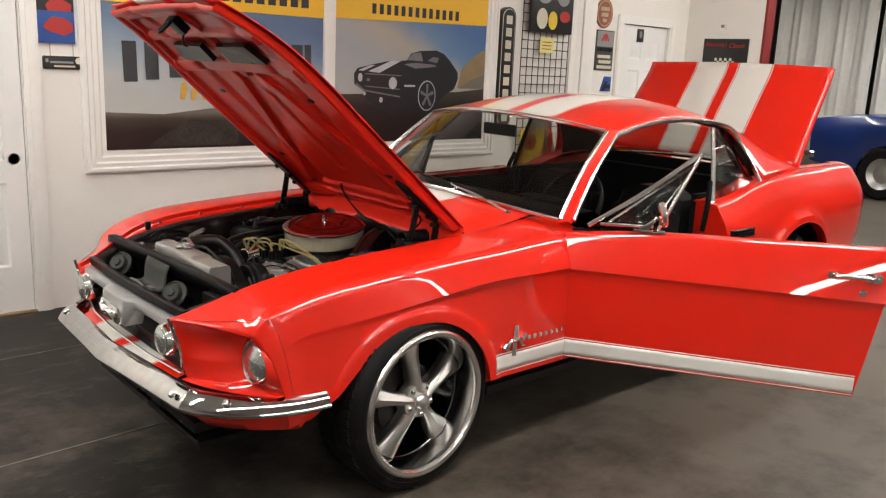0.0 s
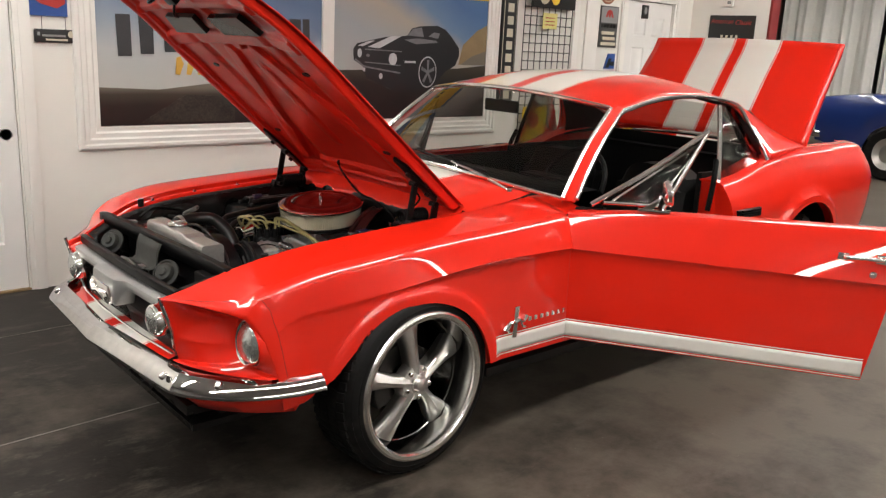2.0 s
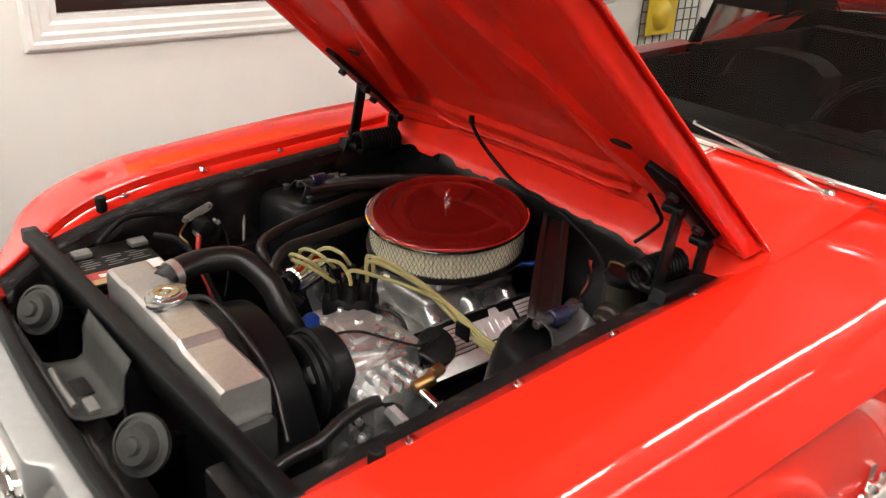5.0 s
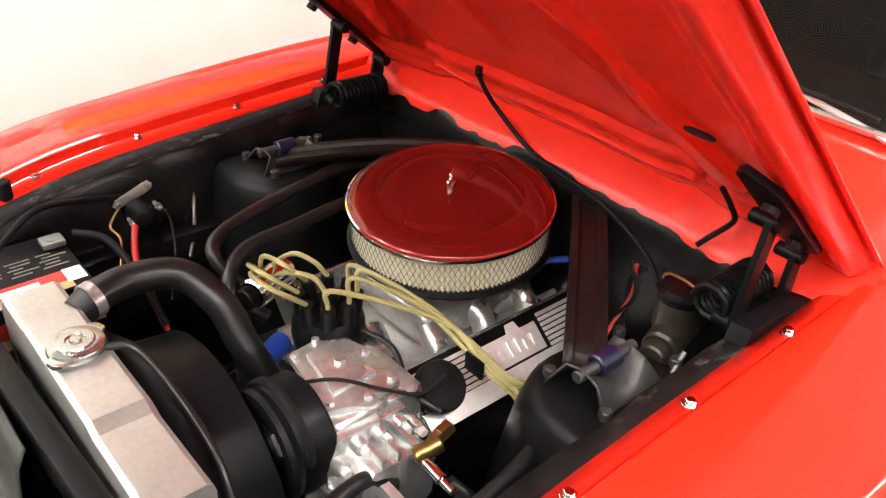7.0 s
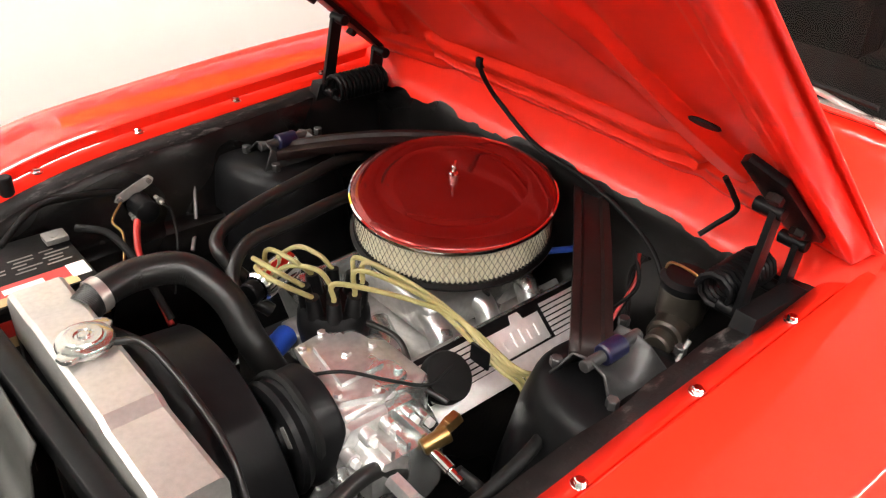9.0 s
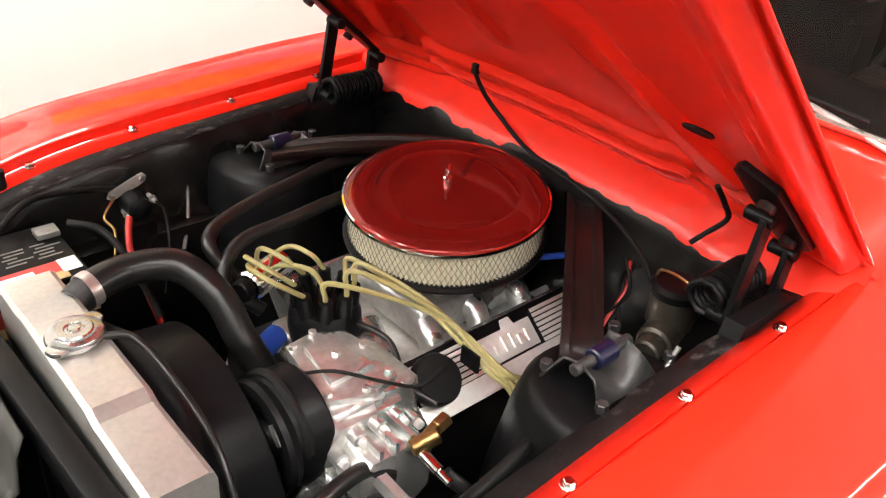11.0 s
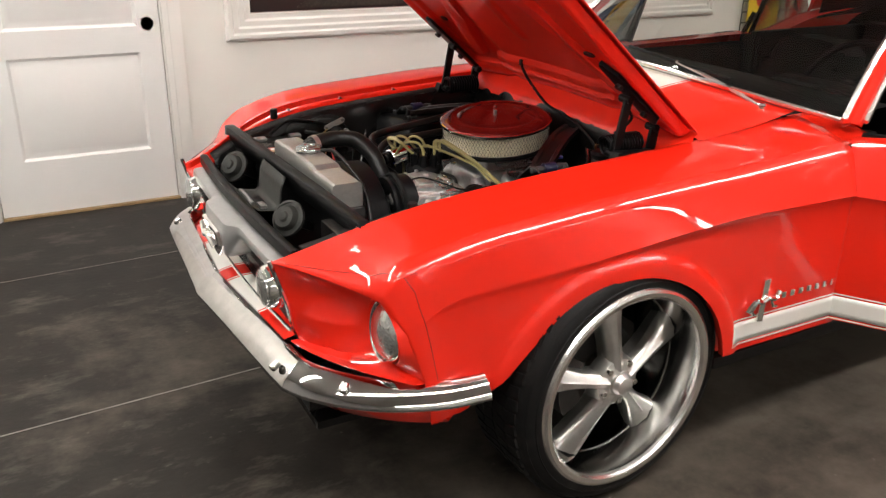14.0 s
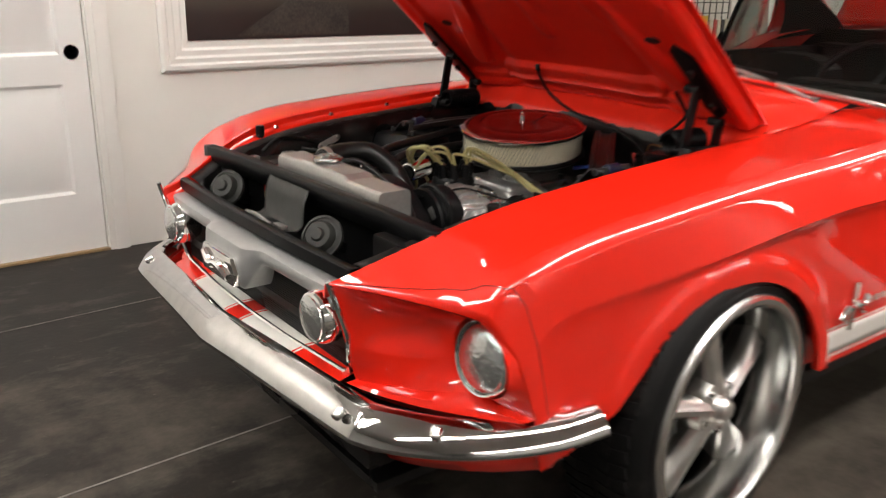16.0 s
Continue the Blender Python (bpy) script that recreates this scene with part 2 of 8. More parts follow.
M_rim = mat("satin_polished_rim", (0.86, 0.85, 0.83), 0.24, metal=1.0, vary=0.05, grain=80)
# rim metal again, darkened in place of shade and dark reflections in the barrel
M_barrel = mat("shaded_machined_barrel", (0.3, 0.3, 0.29), 0.17, metal=1.0, vary=0.06, grain=80)
M_tube = glow("led_tube", (1.0, 0.96, 0.9), 13.0 * TUBE_POWER)


# ---- mesh helpers ----
def build(name, bm, material, sharp=38, smooth=True):
    me = bpy.data.meshes.new(name)
    bmesh.ops.recalc_face_normals(bm, faces=bm.faces)
    bm.to_mesh(me)
    bm.free()
    for m in material if isinstance(material, (list, tuple)) else [material]:
        me.materials.append(m)
    if smooth:
        me.shade_smooth()
        me.set_sharp_from_angle(angle=radians(sharp))
    return me


def part(name, bm, material, parent, label="", at=None, solid=0.0, sharp=38):
    """Links a bmesh as one mesh object under a thing or a part."""
    ob = new(name, build(name, bm, material, sharp))
    ob.parent = parent
    if at is not None:
        ob.matrix_local = at
    if solid:
        s = ob.modifiers.new("thickness", "SOLIDIFY")
        s.thickness, s.offset = solid, -1
    if label:
        ob["label"] = label
    return ob


def thing(name, label, category, group="", kind="", at=None):
    ob = new(name)
    ob.empty_display_size = 0.1
    if at is not None:
        ob.matrix_basis = at
    return tagged(ob, label, category, group, kind)


def solo(name, bm, material, label, category="", group="", kind="", at=None, sharp=38):
    ob = new(name, build(name, bm, material, sharp))
    if at is not None:
        ob.matrix_basis = at
    return tagged(ob, label, category, group, kind)


def box(a, b, bevel=0.0, bm=None, m=None, seg=2):
    bm = bm or bmesh.new()
    tmp = bmesh.new()
    bmesh.ops.create_cube(tmp, size=1)
    for v in tmp.verts:
        v.co = Vector([(a[i] + b[i]) / 2 + v.co[i] * abs(b[i] - a[i]) for i in range(3)])
    if bevel:
        bmesh.ops.bevel(tmp, geom=tmp.edges[:], offset=bevel, segments=seg, affect="EDGES", profile=0.7)
    return join(bm, tmp, m)


def join(bm, tmp, m=None):
    if m is not None:
        bmesh.ops.transform(tmp, matrix=m, verts=tmp.verts)
    vs = {v: bm.verts.new(v.co) for v in tmp.verts}
    for f in tmp.faces:
        try:
            g = bm.faces.new([vs[v] for v in f.verts])
            g.material_index = f.material_index
        except ValueError:
            pass
    tmp.free()
    return bm


def lathe(profile, n=32, bm=None, m=None, a0=0.0, a1=360.0):
    """Turns a profile of (radius, height) round the z axis."""
    bm = bm or bmesh.new()
    tmp = bmesh.new()
    full = a1 - a0 >= 360
    rings = []
    for k in range(n if full else n + 1):
        a = radians(a0 + (a1 - a0) * k / n)
        rings.append([tmp.verts.new((r * math.cos(a), r * math.sin(a), z)) for r, z in profile])
    for k in range(n):
        p, q = rings[k], rings[(k + 1) % len(rings)]
        for i in range(len(profile) - 1):
            tmp.faces.new((p[i], q[i], q[i + 1], p[i + 1]))
    bmesh.ops.remove_doubles(tmp, verts=tmp.verts, dist=1e-6)
    return join(bm, tmp, m)


def rod(p, q, r, bm=None, n=12, r2=None):
    """A closed cylinder or cone from p to q."""
    p, q = Vector(p), Vector(q)
    m = Matrix.Translation(p) @ (q - p).to_track_quat("Z", "Y").to_matrix().to_4x4()
    h = (q - p).length
    r2 = r if r2 is None else r2
    c = min(r, r2, h) * 0.15
    return lathe([(0, 0), (r - c, 0), (r, c), (r2, h - c), (r2 - c, h), (0, h)], n, bm, m)


def spline(points, n=8):
    """Catmull-Rom points along control points."""
    pts = [Vector(p) for p in points]
    pts = [pts[0] * 2 - pts[1], *pts, pts[-1] * 2 - pts[-2]]
    out = []
    for a, b, c, d in zip(pts, pts[1:], pts[2:], pts[3:]):
        for k in range(n):
            t = k / n
            out.append(0.5 * ((2 * b) + (c - a) * t + (2 * a - 5 * b + 4 * c - d) * t * t + (3 * b - a - 3 * c + d) * t ** 3))
    out.append(pts[-2])
    return out


def tube(points, r, bm=None, n=8, seg=10, smooth=True, ribs=0.0):
    """A hose or wire along control points; r may be a pair of end radii."""
    bm = bm or bmesh.new()
    path = spline(points, seg) if smooth else [Vector(p) for p in points]
    tmp = bmesh.new()
    rings, up = [], Vector((0.123, 0.37, 0.92))
    for i, p in enumerate(path):
        d = (path[min(i + 1, len(path) - 1)] - path[max(i - 1, 0)]).normalized()
        side = d.cross(up).normalized()
        up = side.cross(d).normalized()
        rad = r if not isinstance(r, tuple) else r[0] + (r[1] - r[0]) * i / (len(path) - 1)
        rad += ribs * (i % 2)
        rings.append([tmp.verts.new(p + (side * math.cos(2 * math.pi * k / n) + up * math.sin(2 * math.pi * k / n)) * rad) for k in range(n)])
    for p, q in zip(rings, rings[1:]):
        for k in range(n):
            tmp.faces.new((p[k], p[(k + 1) % n], q[(k + 1) % n], q[k]))
    tmp.faces.new(rings[0])
    tmp.faces.new(rings[-1])
    return join(bm, tmp)


def grid(rows, bm=None, close=False):
    """Quads over rows of points."""
    bm = bm or bmesh.new()
    vs = [[bm.verts.new(p) for p in row] for row in rows]
    for p, q in zip(vs, vs[1:]):
        n = len(p)
        for k in range(n if close else n - 1):
            a = [p[k], p[(k + 1) % n], q[(k + 1) % n], q[k]]
            try:
                bm.faces.new(a)
            except ValueError:
                pass
    return bm


def prism(outline, axis, a, b, bevel=0.0, bm=None, m=None):
    """A flat outline, in the two other axes' order, drawn out along an axis from a to b."""
    tmp = bmesh.new()

    def at3(u, v, w):
        return {"x": (w, u, v), "y": (u, w, v), "z": (u, v, w)}[axis]

    lo = [tmp.verts.new(at3(u, v, a)) for u, v in outline]
    hi = [tmp.verts.new(at3(u, v, b)) for u, v in outline]
    tmp.faces.new(lo)
    tmp.faces.new(hi)
    for k in range(len(outline)):
        j = (k + 1) % len(outline)
        tmp.faces.new((lo[k], lo[j], hi[j], hi[k]))
    if bevel:
        bmesh.ops.recalc_face_normals(tmp, faces=tmp.faces)
        bmesh.ops.bevel(tmp, geom=tmp.edges[:], offset=bevel, segments=2, affect="EDGES", profile=0.7)
    return join(bm or bmesh.new(), tmp, m)


def weld(bm, dist=1e-5):
    bmesh.ops.remove_doubles(bm, verts=bm.verts, dist=dist)
    return bm


def hermite(xs, ys):
    """A smooth function through a few stations."""
    xs, ys = np.array(xs, float), np.array(ys, float)
    d = np.diff(ys) / np.diff(xs)
    s = np.r_[d[0], (d[:-1] + d[1:]) / 2, d[-1]]
    s[1:-1][d[:-1] * d[1:] <= 0] = 0

    def f(x):
        if x <= xs[0]:
            return float(ys[0] + s[0] * (x - xs[0]))
        if x >= xs[-1]:
            return float(ys[-1] + s[-1] * (x - xs[-1]))
        k = int(np.searchsorted(xs, x)) - 1
        h = xs[k + 1] - xs[k]
        t = (x - xs[k]) / h
        return float((2 * t ** 3 - 3 * t * t + 1) * ys[k] + (t ** 3 - 2 * t * t + t) * h * s[k] + (3 * t * t - 2 * t ** 3) * ys[k + 1] + (t ** 3 - t * t) * h * s[k + 1])

    return f


def lerp(a, b, t):
    return a + (b - a) * t

# ---- the room ----
WALL_Y = 2.26
DOOR_L, DOOR_R = -1.395, -0.52


def slab(name, a, b, material, label, category="wall", bevel=0.0):
    return solo(name, box(a, b, bevel), material, label, category, kind="structure")


EAST_X = 6.15
slab("floor", (-6, -7, -0.1), (13, 6.2, 0), M_floor, "worn dark grey sealed concrete floor with scuffs", "floor")
slab("ceiling", (-6, -7, 3.3), (13, 6.2, 3.4), M_ceiling, "plain white workshop ceiling", "ceiling")
# north wall, in pieces round the door openings
slab("wall_north_1", (-6, WALL_Y, 0), (DOOR_L, WALL_Y + 0.14, 3.3), M_wall, "smooth white painted wall")
slab("wall_north_2", (DOOR_L, WALL_Y, 2.06), (DOOR_R, WALL_Y + 0.14, 3.3), M_wall, "smooth white painted wall over a door")
slab("wall_north_3", (DOOR_R, WALL_Y, 0), (5.04, WALL_Y + 0.14, 3.3), M_wall, "smooth white painted wall")
slab("wall_north_4", (5.04, WALL_Y, 2.08), (5.80, WALL_Y + 0.14, 3.3), M_wall, "smooth white painted wall over a door")
slab("wall_north_5", (5.80, WALL_Y, 0), (EAST_X + 0.14, WALL_Y + 0.14, 3.3), M_wall, "smooth white painted wall")
slab("wall_east_1", (EAST_X, 1.38, 0), (EAST_X + 0.14, WALL_Y, 3.3), M_wall, "short white end wall")
slab("wall_edge_trim", (EAST_X - 0.004, 1.355, 0), (EAST_X + 0.144, 1.38, 3.3), mat("red_edge_paint", (0.2, 0.012, 0.012), 0.5), "thin red edge of the end wall", "trim")
# walls past the curtains carry the hall's shade in their near-black colour
slab("wall_far_east", (12.6, -7, 0), (12.75, 6.2, 3.3), M_shade_wall, "far wall painted near-black in place of shade")
# unseen closing walls, added; their grey keeps reflections in paint and chrome dark
slab("wall_south", (-6, -7.1, 0), (12.6, -7, 3.3), M_closing_wall, "unseen plain grey closing wall, toned for the reflections")
slab("wall_west", (-6.1, -7, 0), (-6, WALL_Y, 3.3), M_closing_wall, "unseen plain grey closing wall, toned for the reflections")
slab("wall_far_north", (EAST_X + 0.14, 4.6, 0), (12.6, 4.74, 3.3), M_shade_wall, "near-black wall that paints the shaded gap beside the curtains")
slab("wall_far_return", (EAST_X, WALL_Y + 0.14, 0), (EAST_X + 0.14, 4.74, 3.3), M_shade_wall, "unseen back of the end wall, painted near-black as shade")
# unseen near-black sheets added in place of shade behind the closed doors
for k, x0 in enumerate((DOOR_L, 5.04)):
    slab("wall_behind_door", (x0 - 0.1, WALL_Y + 0.3, 0), (x0 + 1.0, WALL_Y + 0.34, 2.3), M_shade_wall, "unseen near-black sheet that closes off a door opening")
# saw-cut joints in the floor, filled with pale sealant
M_joint = mat("joint_sealant", (0.24, 0.225, 0.205), 0.7, vary=0.4, grain=30)
for n, (a, b, w) in enumerate((((-6, -0.03), (-0.3, 0.30), 0.005), ((-6, 1.27), (0.2, 1.52), 0.003), ((-3.3, -7), (-3.2, 2.2), 0.003))):
    d = Vector((b[0] - a[0], b[1] - a[1], 0)).normalized()
    nn = Vector((-d.y, d.x, 0)) * w / 2
    p, q = Vector((*a, 0)), Vector((*b, 0))
    solo("floor_joint", prism([((p + nn).x, (p + nn).y), ((p - nn).x, (p - nn).y), ((q - nn).x, (q - nn).y), ((q + nn).x, (q + nn).y)], "z", 0.0005, 0.0022), M_joint, "thin pale joint line in the concrete", "joint", kind="structure")


def panel_door(name, x0, x1, face_y, label, h=2.04, knob_side=1, dark=False, columns=1):
    """A white moulded panel door in its frame, facing -y."""
    d = thing(name, label, "door", kind="structure")
    w = x1 - x0
    bm = bmesh.new()
    for a, b, c, e in ((x0 + 0.004, x0 + 0.14, 0.012, h), (x1 - 0.115, x1 - 0.004, 0.012, h), (x0 + 0.14, x1 - 0.115, 0.012, 0.29), (x0 + 0.14, x1 - 0.115, 0.80, 0.93), (x0 + 0.14, x1 - 0.115, h - 0.15, h)):
        box((a, face_y, c), (b, face_y + 0.035, e), 0.0, bm)
    box((x0 + 0.1, face_y + 0.02, 0.2), (x1 - 0.1, face_y + 0.034, h - 0.1), 0.0, bm)
    leaf = part("door_leaf", bm, M_door, d)
    if columns == 2:
        part("door_mullion", box(((x0 + x1) / 2 - 0.04, face_y + 0.0006, 0.25), ((x0 + x1) / 2 + 0.06, face_y + 0.03, h - 0.12)), M_door, leaf)
        part("door_rail", box((x0 + 0.12, face_y + 0.0003, 1.62), (x1 - 0.1, face_y + 0.03, 1.73)), M_door, leaf)
    for z0, z1 in ((0.29, 0.80), (0.93, h - 0.15)) if columns == 1 else ((0.29, 0.80), (0.93, 1.62), (1.73, h - 0.13)):
        for k in range(columns):
            a, b = x0 + 0.14, x1 - 0.115
            if columns == 2:
                a, b = (a, (x0 + x1) / 2 - 0.04) if k == 0 else ((x0 + x1) / 2 + 0.06, b)
            ring = bmesh.new()
            rows = []
            for q, yy in ((0, 0.0), (0.006, 0.004), (0.014, 0.009), (0.02, 0.009), (0.05, 0.001), (0.056, -0.001)):
                rows.append([(a + q, face_y + yy, z0 + q), (b - q, face_y + yy, z0 + q), (b - q, face_y + yy, z1 - q), (a + q, face_y + yy, z1 - q)])
            grid(rows, ring, close=True)
            ring.faces.new([ring.verts.new(p) for p in rows[-1]])
            part("door_panel", weld(ring), M_door, leaf, sharp=25)
    kx = x1 - 0.065 if knob_side > 0 else x0 + 0.065
    bm = lathe([(0, -0.062), (0.016, -0.062), (0.027, -0.052), (0.028, -0.04), (0.018, -0.026), (0.012, -0.02), (0.012, -0.008), (0.031, -0.006), (0.033, 0.0), (0, 0)], 28, m=Matrix.Translation((kx, face_y, 0.94)) @ pose(0, 0, 0, -90, 0, 0) @ Matrix.Diagonal((1, 1, -1, 1)))
    part("door_knob", bm, M_knob, d, "dark bronze round knob")
    # casing
    for a, b in ((x0 - 0.1, x0 - 0.006), (x1 + 0.006, x1 + 0.1)):
        bm = bmesh.new()
        box((a, WALL_Y - 0.02 if not dark else face_y - 0.03, 0.0), (b, (WALL_Y if not dark else face_y) - 0.0, h + 0.08), 0.004, bm)
        inner = (a + 0.015, b - 0.03) if a < x0 else (a + 0.03, b - 0.015)
        box((inner[0], (WALL_Y if not dark else face_y - 0.01) - 0.026, 0.0), (inner[1], (WALL_Y if not dark else face_y - 0.01) - 0.018, h + 0.06), 0.003, bm)
        part("casing", bm, M_trim, d)
    part("casing", box((x0 - 0.085, (WALL_Y if not dark else face_y - 0.01) - 0.024, h + 0.006), (x1 + 0.085, WALL_Y if not dark else face_y, h + 0.09), 0.004), M_trim, d)
    return d


panel_door("door_1", DOOR_L, DOOR_R, WALL_Y + 0.012, "closed white moulded panel door with a dark knob")
panel_door("door_2", 5.04, 5.80, WALL_Y + 0.012, "closed white panel door with a small dark placard", h=2.06, knob_side=-1, columns=2)
slab("threshold", (DOOR_L, WALL_Y - 0.012, 0), (DOOR_R + 0.09, WALL_Y + 0.05, 0.011), M_wood, "bare wood strip under the door", "trim")

# big picture frame on the wall with two posters
FR_L, FR_R, FR_B, FR_T = -0.192, 3.30, 0.832, 2.62
frame_thing = thing("framed_poster_display", "wide white moulded frame that holds two posters", "picture")
prof = [(0.0, 0.0), (0.0, -0.022), (0.012, -0.034), (0.03, -0.036), (0.04, -0.026), (0.062, -0.03), (0.074, -0.022), (0.1, -0.024), (0.112, -0.014), (0.136, -0.016), (0.136, 0.0)]
for name, pts in (("bottom_rail", ((FR_L, FR_B, 1, 1), (FR_R, FR_B, -1, 1))), ("top_rail", ((FR_L, FR_T, 1, -1), (FR_R, FR_T, -1, -1))), ("side_rail", ((FR_L, FR_B, 1, 1), (FR_L, FR_T, 1, -1))), ("side_rail", ((FR_R, FR_B, -1, 1), (FR_R, FR_T, -1, -1)))):
    rows = [[(x + sx * q, WALL_Y + yy, z + sz * q) for q, yy in prof] for x, z, sx, sz in pts]
    part(name, grid(rows), M_trim, frame_thing, sharp=25)
part("mullion", box((1.53, WALL_Y - 0.03, FR_B + 0.13), (1.625, WALL_Y, FR_T - 0.13), 0.006), M_trim, frame_thing)

M_p_gravel = mat("poster_gravel", (0.035, 0.028, 0.022), 0.4, vary=0.8, grain=90)
M_p_sand = mat("poster_sand", (0.28, 0.2, 0.1), 0.4, vary=0.2, grain=8)
M_p_yellow = mat("poster_yellow", (0.82, 0.47, 0.01), 0.4, vary=0.03)
M_p_gold = mat("poster_gold", (0.62, 0.36, 0.06), 0.4, vary=0.1)
M_p_ink = mat("poster_ink", (0.012, 0.012, 0.014), 0.35)
M_p_grey = mat("poster_mid_grey", (0.16, 0.16, 0.17), 0.35, vary=0.3, grain=20)
M_p_light = mat("poster_light_grey", (0.5, 0.5, 0.52), 0.35, vary=0.2, grain=20)


def sheet(outline, y, name, material, parent, thick=0.001, label=""):
    return part(name, prism(outline, "y", y, y + thick), material, parent, label)


def rect(x0, z0, x1, z1):
    return [(x0, z0), (x1, z0), (x1, z1), (x0, z1)]


def blob(cx, cz, rx, rz, n=28):
    return [(cx + rx * math.cos(2 * math.pi * k / n), cz + rz * math.sin(2 * math.pi * k / n)) for k in range(n)]


PY = WALL_Y - 0.012


def print_ramp(name, direction, stops, rough=0.3, wave=0.06, scale=3.0):
    """Printed picture ground: colours that pass into one another along a direction, broken up by noise."""
    m = mat(name, (0.5, 0.5, 0.5), rough, vary=0.0)
    t = m.node_tree
    p = t.nodes["Principled BSDF"]
    co = t.nodes.new("ShaderNodeTexCoord")
    dot = t.nodes.new("ShaderNodeVectorMath")
    dot.operation = "DOT_PRODUCT"
    dot.inputs[1].default_value = direction
    t.links.new(co.outputs["Object"], dot.inputs[0])
    n = t.nodes.new("ShaderNodeTexNoise")
    n.inputs["Scale"].default_value, n.inputs["Detail"].default_value = scale, 6
    t.links.new(co.outputs["Object"], n.inputs["Vector"])
    add = t.nodes.new("ShaderNodeMath")
    add.operation = "MULTIPLY_ADD"
    add.inputs[1].default_value = wave * 2
    t.links.new(n.outputs["Fac"], add.inputs[0])
    t.links.new(dot.outputs["Value"], add.inputs[2])
    lo, hi = stops[0][0] + wave, stops[-1][0] + wave
    r = t.nodes.new("ShaderNodeMapRange")
    r.inputs["From Min"].default_value, r.inputs["From Max"].default_value = lo, hi
    t.links.new(add.outputs[0], r.inputs["Value"])
    ramp = t.nodes.new("ShaderNodeValToRGB")
    e = ramp.color_ramp.elements
    e[0].position, e[0].color = 0.0, (*stops[0][1], 1)
    e[1].position, e[1].color = 1.0, (*stops[-1][1], 1)
    for v, c in stops[1:-1]:
        q = e.new((v - stops[0][0]) / (stops[-1][0] - stops[0][0]))
        q.color = (*c, 1)
    t.links.new(r.outputs["Result"], ramp.inputs["Fac"])
    t.links.new(ramp.outputs["Color"], p.inputs["Base Color"])
    return m


M_p1 = print_ramp("poster_sky_print", (0.12, 0, 1), [(1.2, (0.5, 0.5, 0.47)), (1.45, (0.46, 0.48, 0.48)), (1.62, (0.3, 0.35, 0.41)), (1.8, (0.14, 0.21, 0.33)), (1.95, (0.1, 0.16, 0.28))])
M_p2 = print_ramp("poster_sunset_print", (0.45, 0, 0.9), [(1.95, (0.42, 0.42, 0.4)), (2.35, (0.34, 0.37, 0.39)), (2.6, (0.4, 0.36, 0.3)), (2.75, (0.15, 0.24, 0.38)), (3.0, (0.07, 0.15, 0.32))], wave=0.1, scale=2.2)
M_p_ground = print_ramp("poster_ground_print", (0, 0, 1), [(0.95, (0.012, 0.008, 0.008)), (1.10, (0.022, 0.015, 0.012)), (1.17, (0.05, 0.04, 0.03)), (1.21, (0.17, 0.15, 0.12))], wave=0.012)
M_p_road2 = print_ramp("poster_road_print", (0, 0, 1), [(0.95, (0.008, 0.007, 0.008)), (1.25, (0.015, 0.013, 0.012)), (1.40, (0.06, 0.05, 0.035))], wave=0.03)
M_p_tail = mat("poster_dark_grey", (0.035, 0.036, 0.04), 0.3, vary=0.2, grain=12)
p1 = thing("poster", "large pale blue advertising poster with dark lettering shapes and gravel", "poster")
sheet(rect(-0.058, 0.975, 1.53, 2.5), PY + 0.006, "paper", M_p1, p1)
sheet([(-0.058, 0.975), (1.53, 0.975), (1.53, 1.28), (1.0, 1.26), (0.72, 1.244), (0.32, 1.198), (-0.058, 1.212)], PY + 0.004, "road", M_p_ground, p1)
sheet([(0.2, 0.99), (0.845, 0.99), (0.845, 1.15), (0.50, 1.165), (0.3, 1.05)], PY + 0.0025, "gravel", M_p_gravel, p1)
for k, x in enumerate((0.062, 0.202, 0.357, 0.505, 0.65, 0.80, 0.95, 1.10, 1.264, 1.37)):
    up, w = 0.004 * k, 0.09 if k < 9 else 0.055
    sheet([(x + 0.008, 1.40 + up * 4), (x + w + 0.004, 1.402 + up * 4), (x + w, 1.652 + up), (x, 1.65 + up)], PY, "letter_bar", M_p_tail, p1)
for k in range(6):
    x = 0.46 + 0.075 * k
    sheet([(x - 0.03, 1.295), (x + 0.0, 1.29), (x + 0.028, 1.36 + 0.004 * k), (x + 0.01, 1.41 - 0.03 * (k % 2)), (x - 0.02, 1.40 - 0.03 * (k % 2))], PY, "script_bar", M_p_gold, p1)
sheet(rect(-0.058, 1.88, 1.53, 2.35), PY, "yellow_band", M_p_yellow, p1)
for k in range(10):
    sheet(rect(0.55 + 0.088 * k, 1.94, 0.61 + 0.088 * k, 2.02), PY - 0.0015, "letter_bar", M_p_ink, p1)

p2 = thing("poster", "large poster of a black car under a sunset sky", "poster")
sheet(rect(1.625, 0.975, 3.165, 2.5), PY + 0.006, "sky", M_p2, p2)
sheet([(2.86, 1.40), (3.165, 1.44), (3.165, 1.73), (3.05, 1.68), (2.9, 1.56)], PY + 0.0045, "dune", M_p_sand, p2)
sheet([(2.88, 1.40), (3.0, 1.47), (3.165, 1.52), (3.165, 1.40)], PY + 0.003, "hill", M_p_ground, p2)
sheet([(1.625, 0.975), (3.165, 0.975), (3.165, 1.40), (2.85, 1.37), (1.625, 1.34)], PY + 0.0015, "road", M_p_road2, p2)
sheet([(1.625, 1.893), (3.165, 1.926), (3.165, 2.4), (1.625, 2.4)], PY, "yellow_band", M_p_yellow, p2)
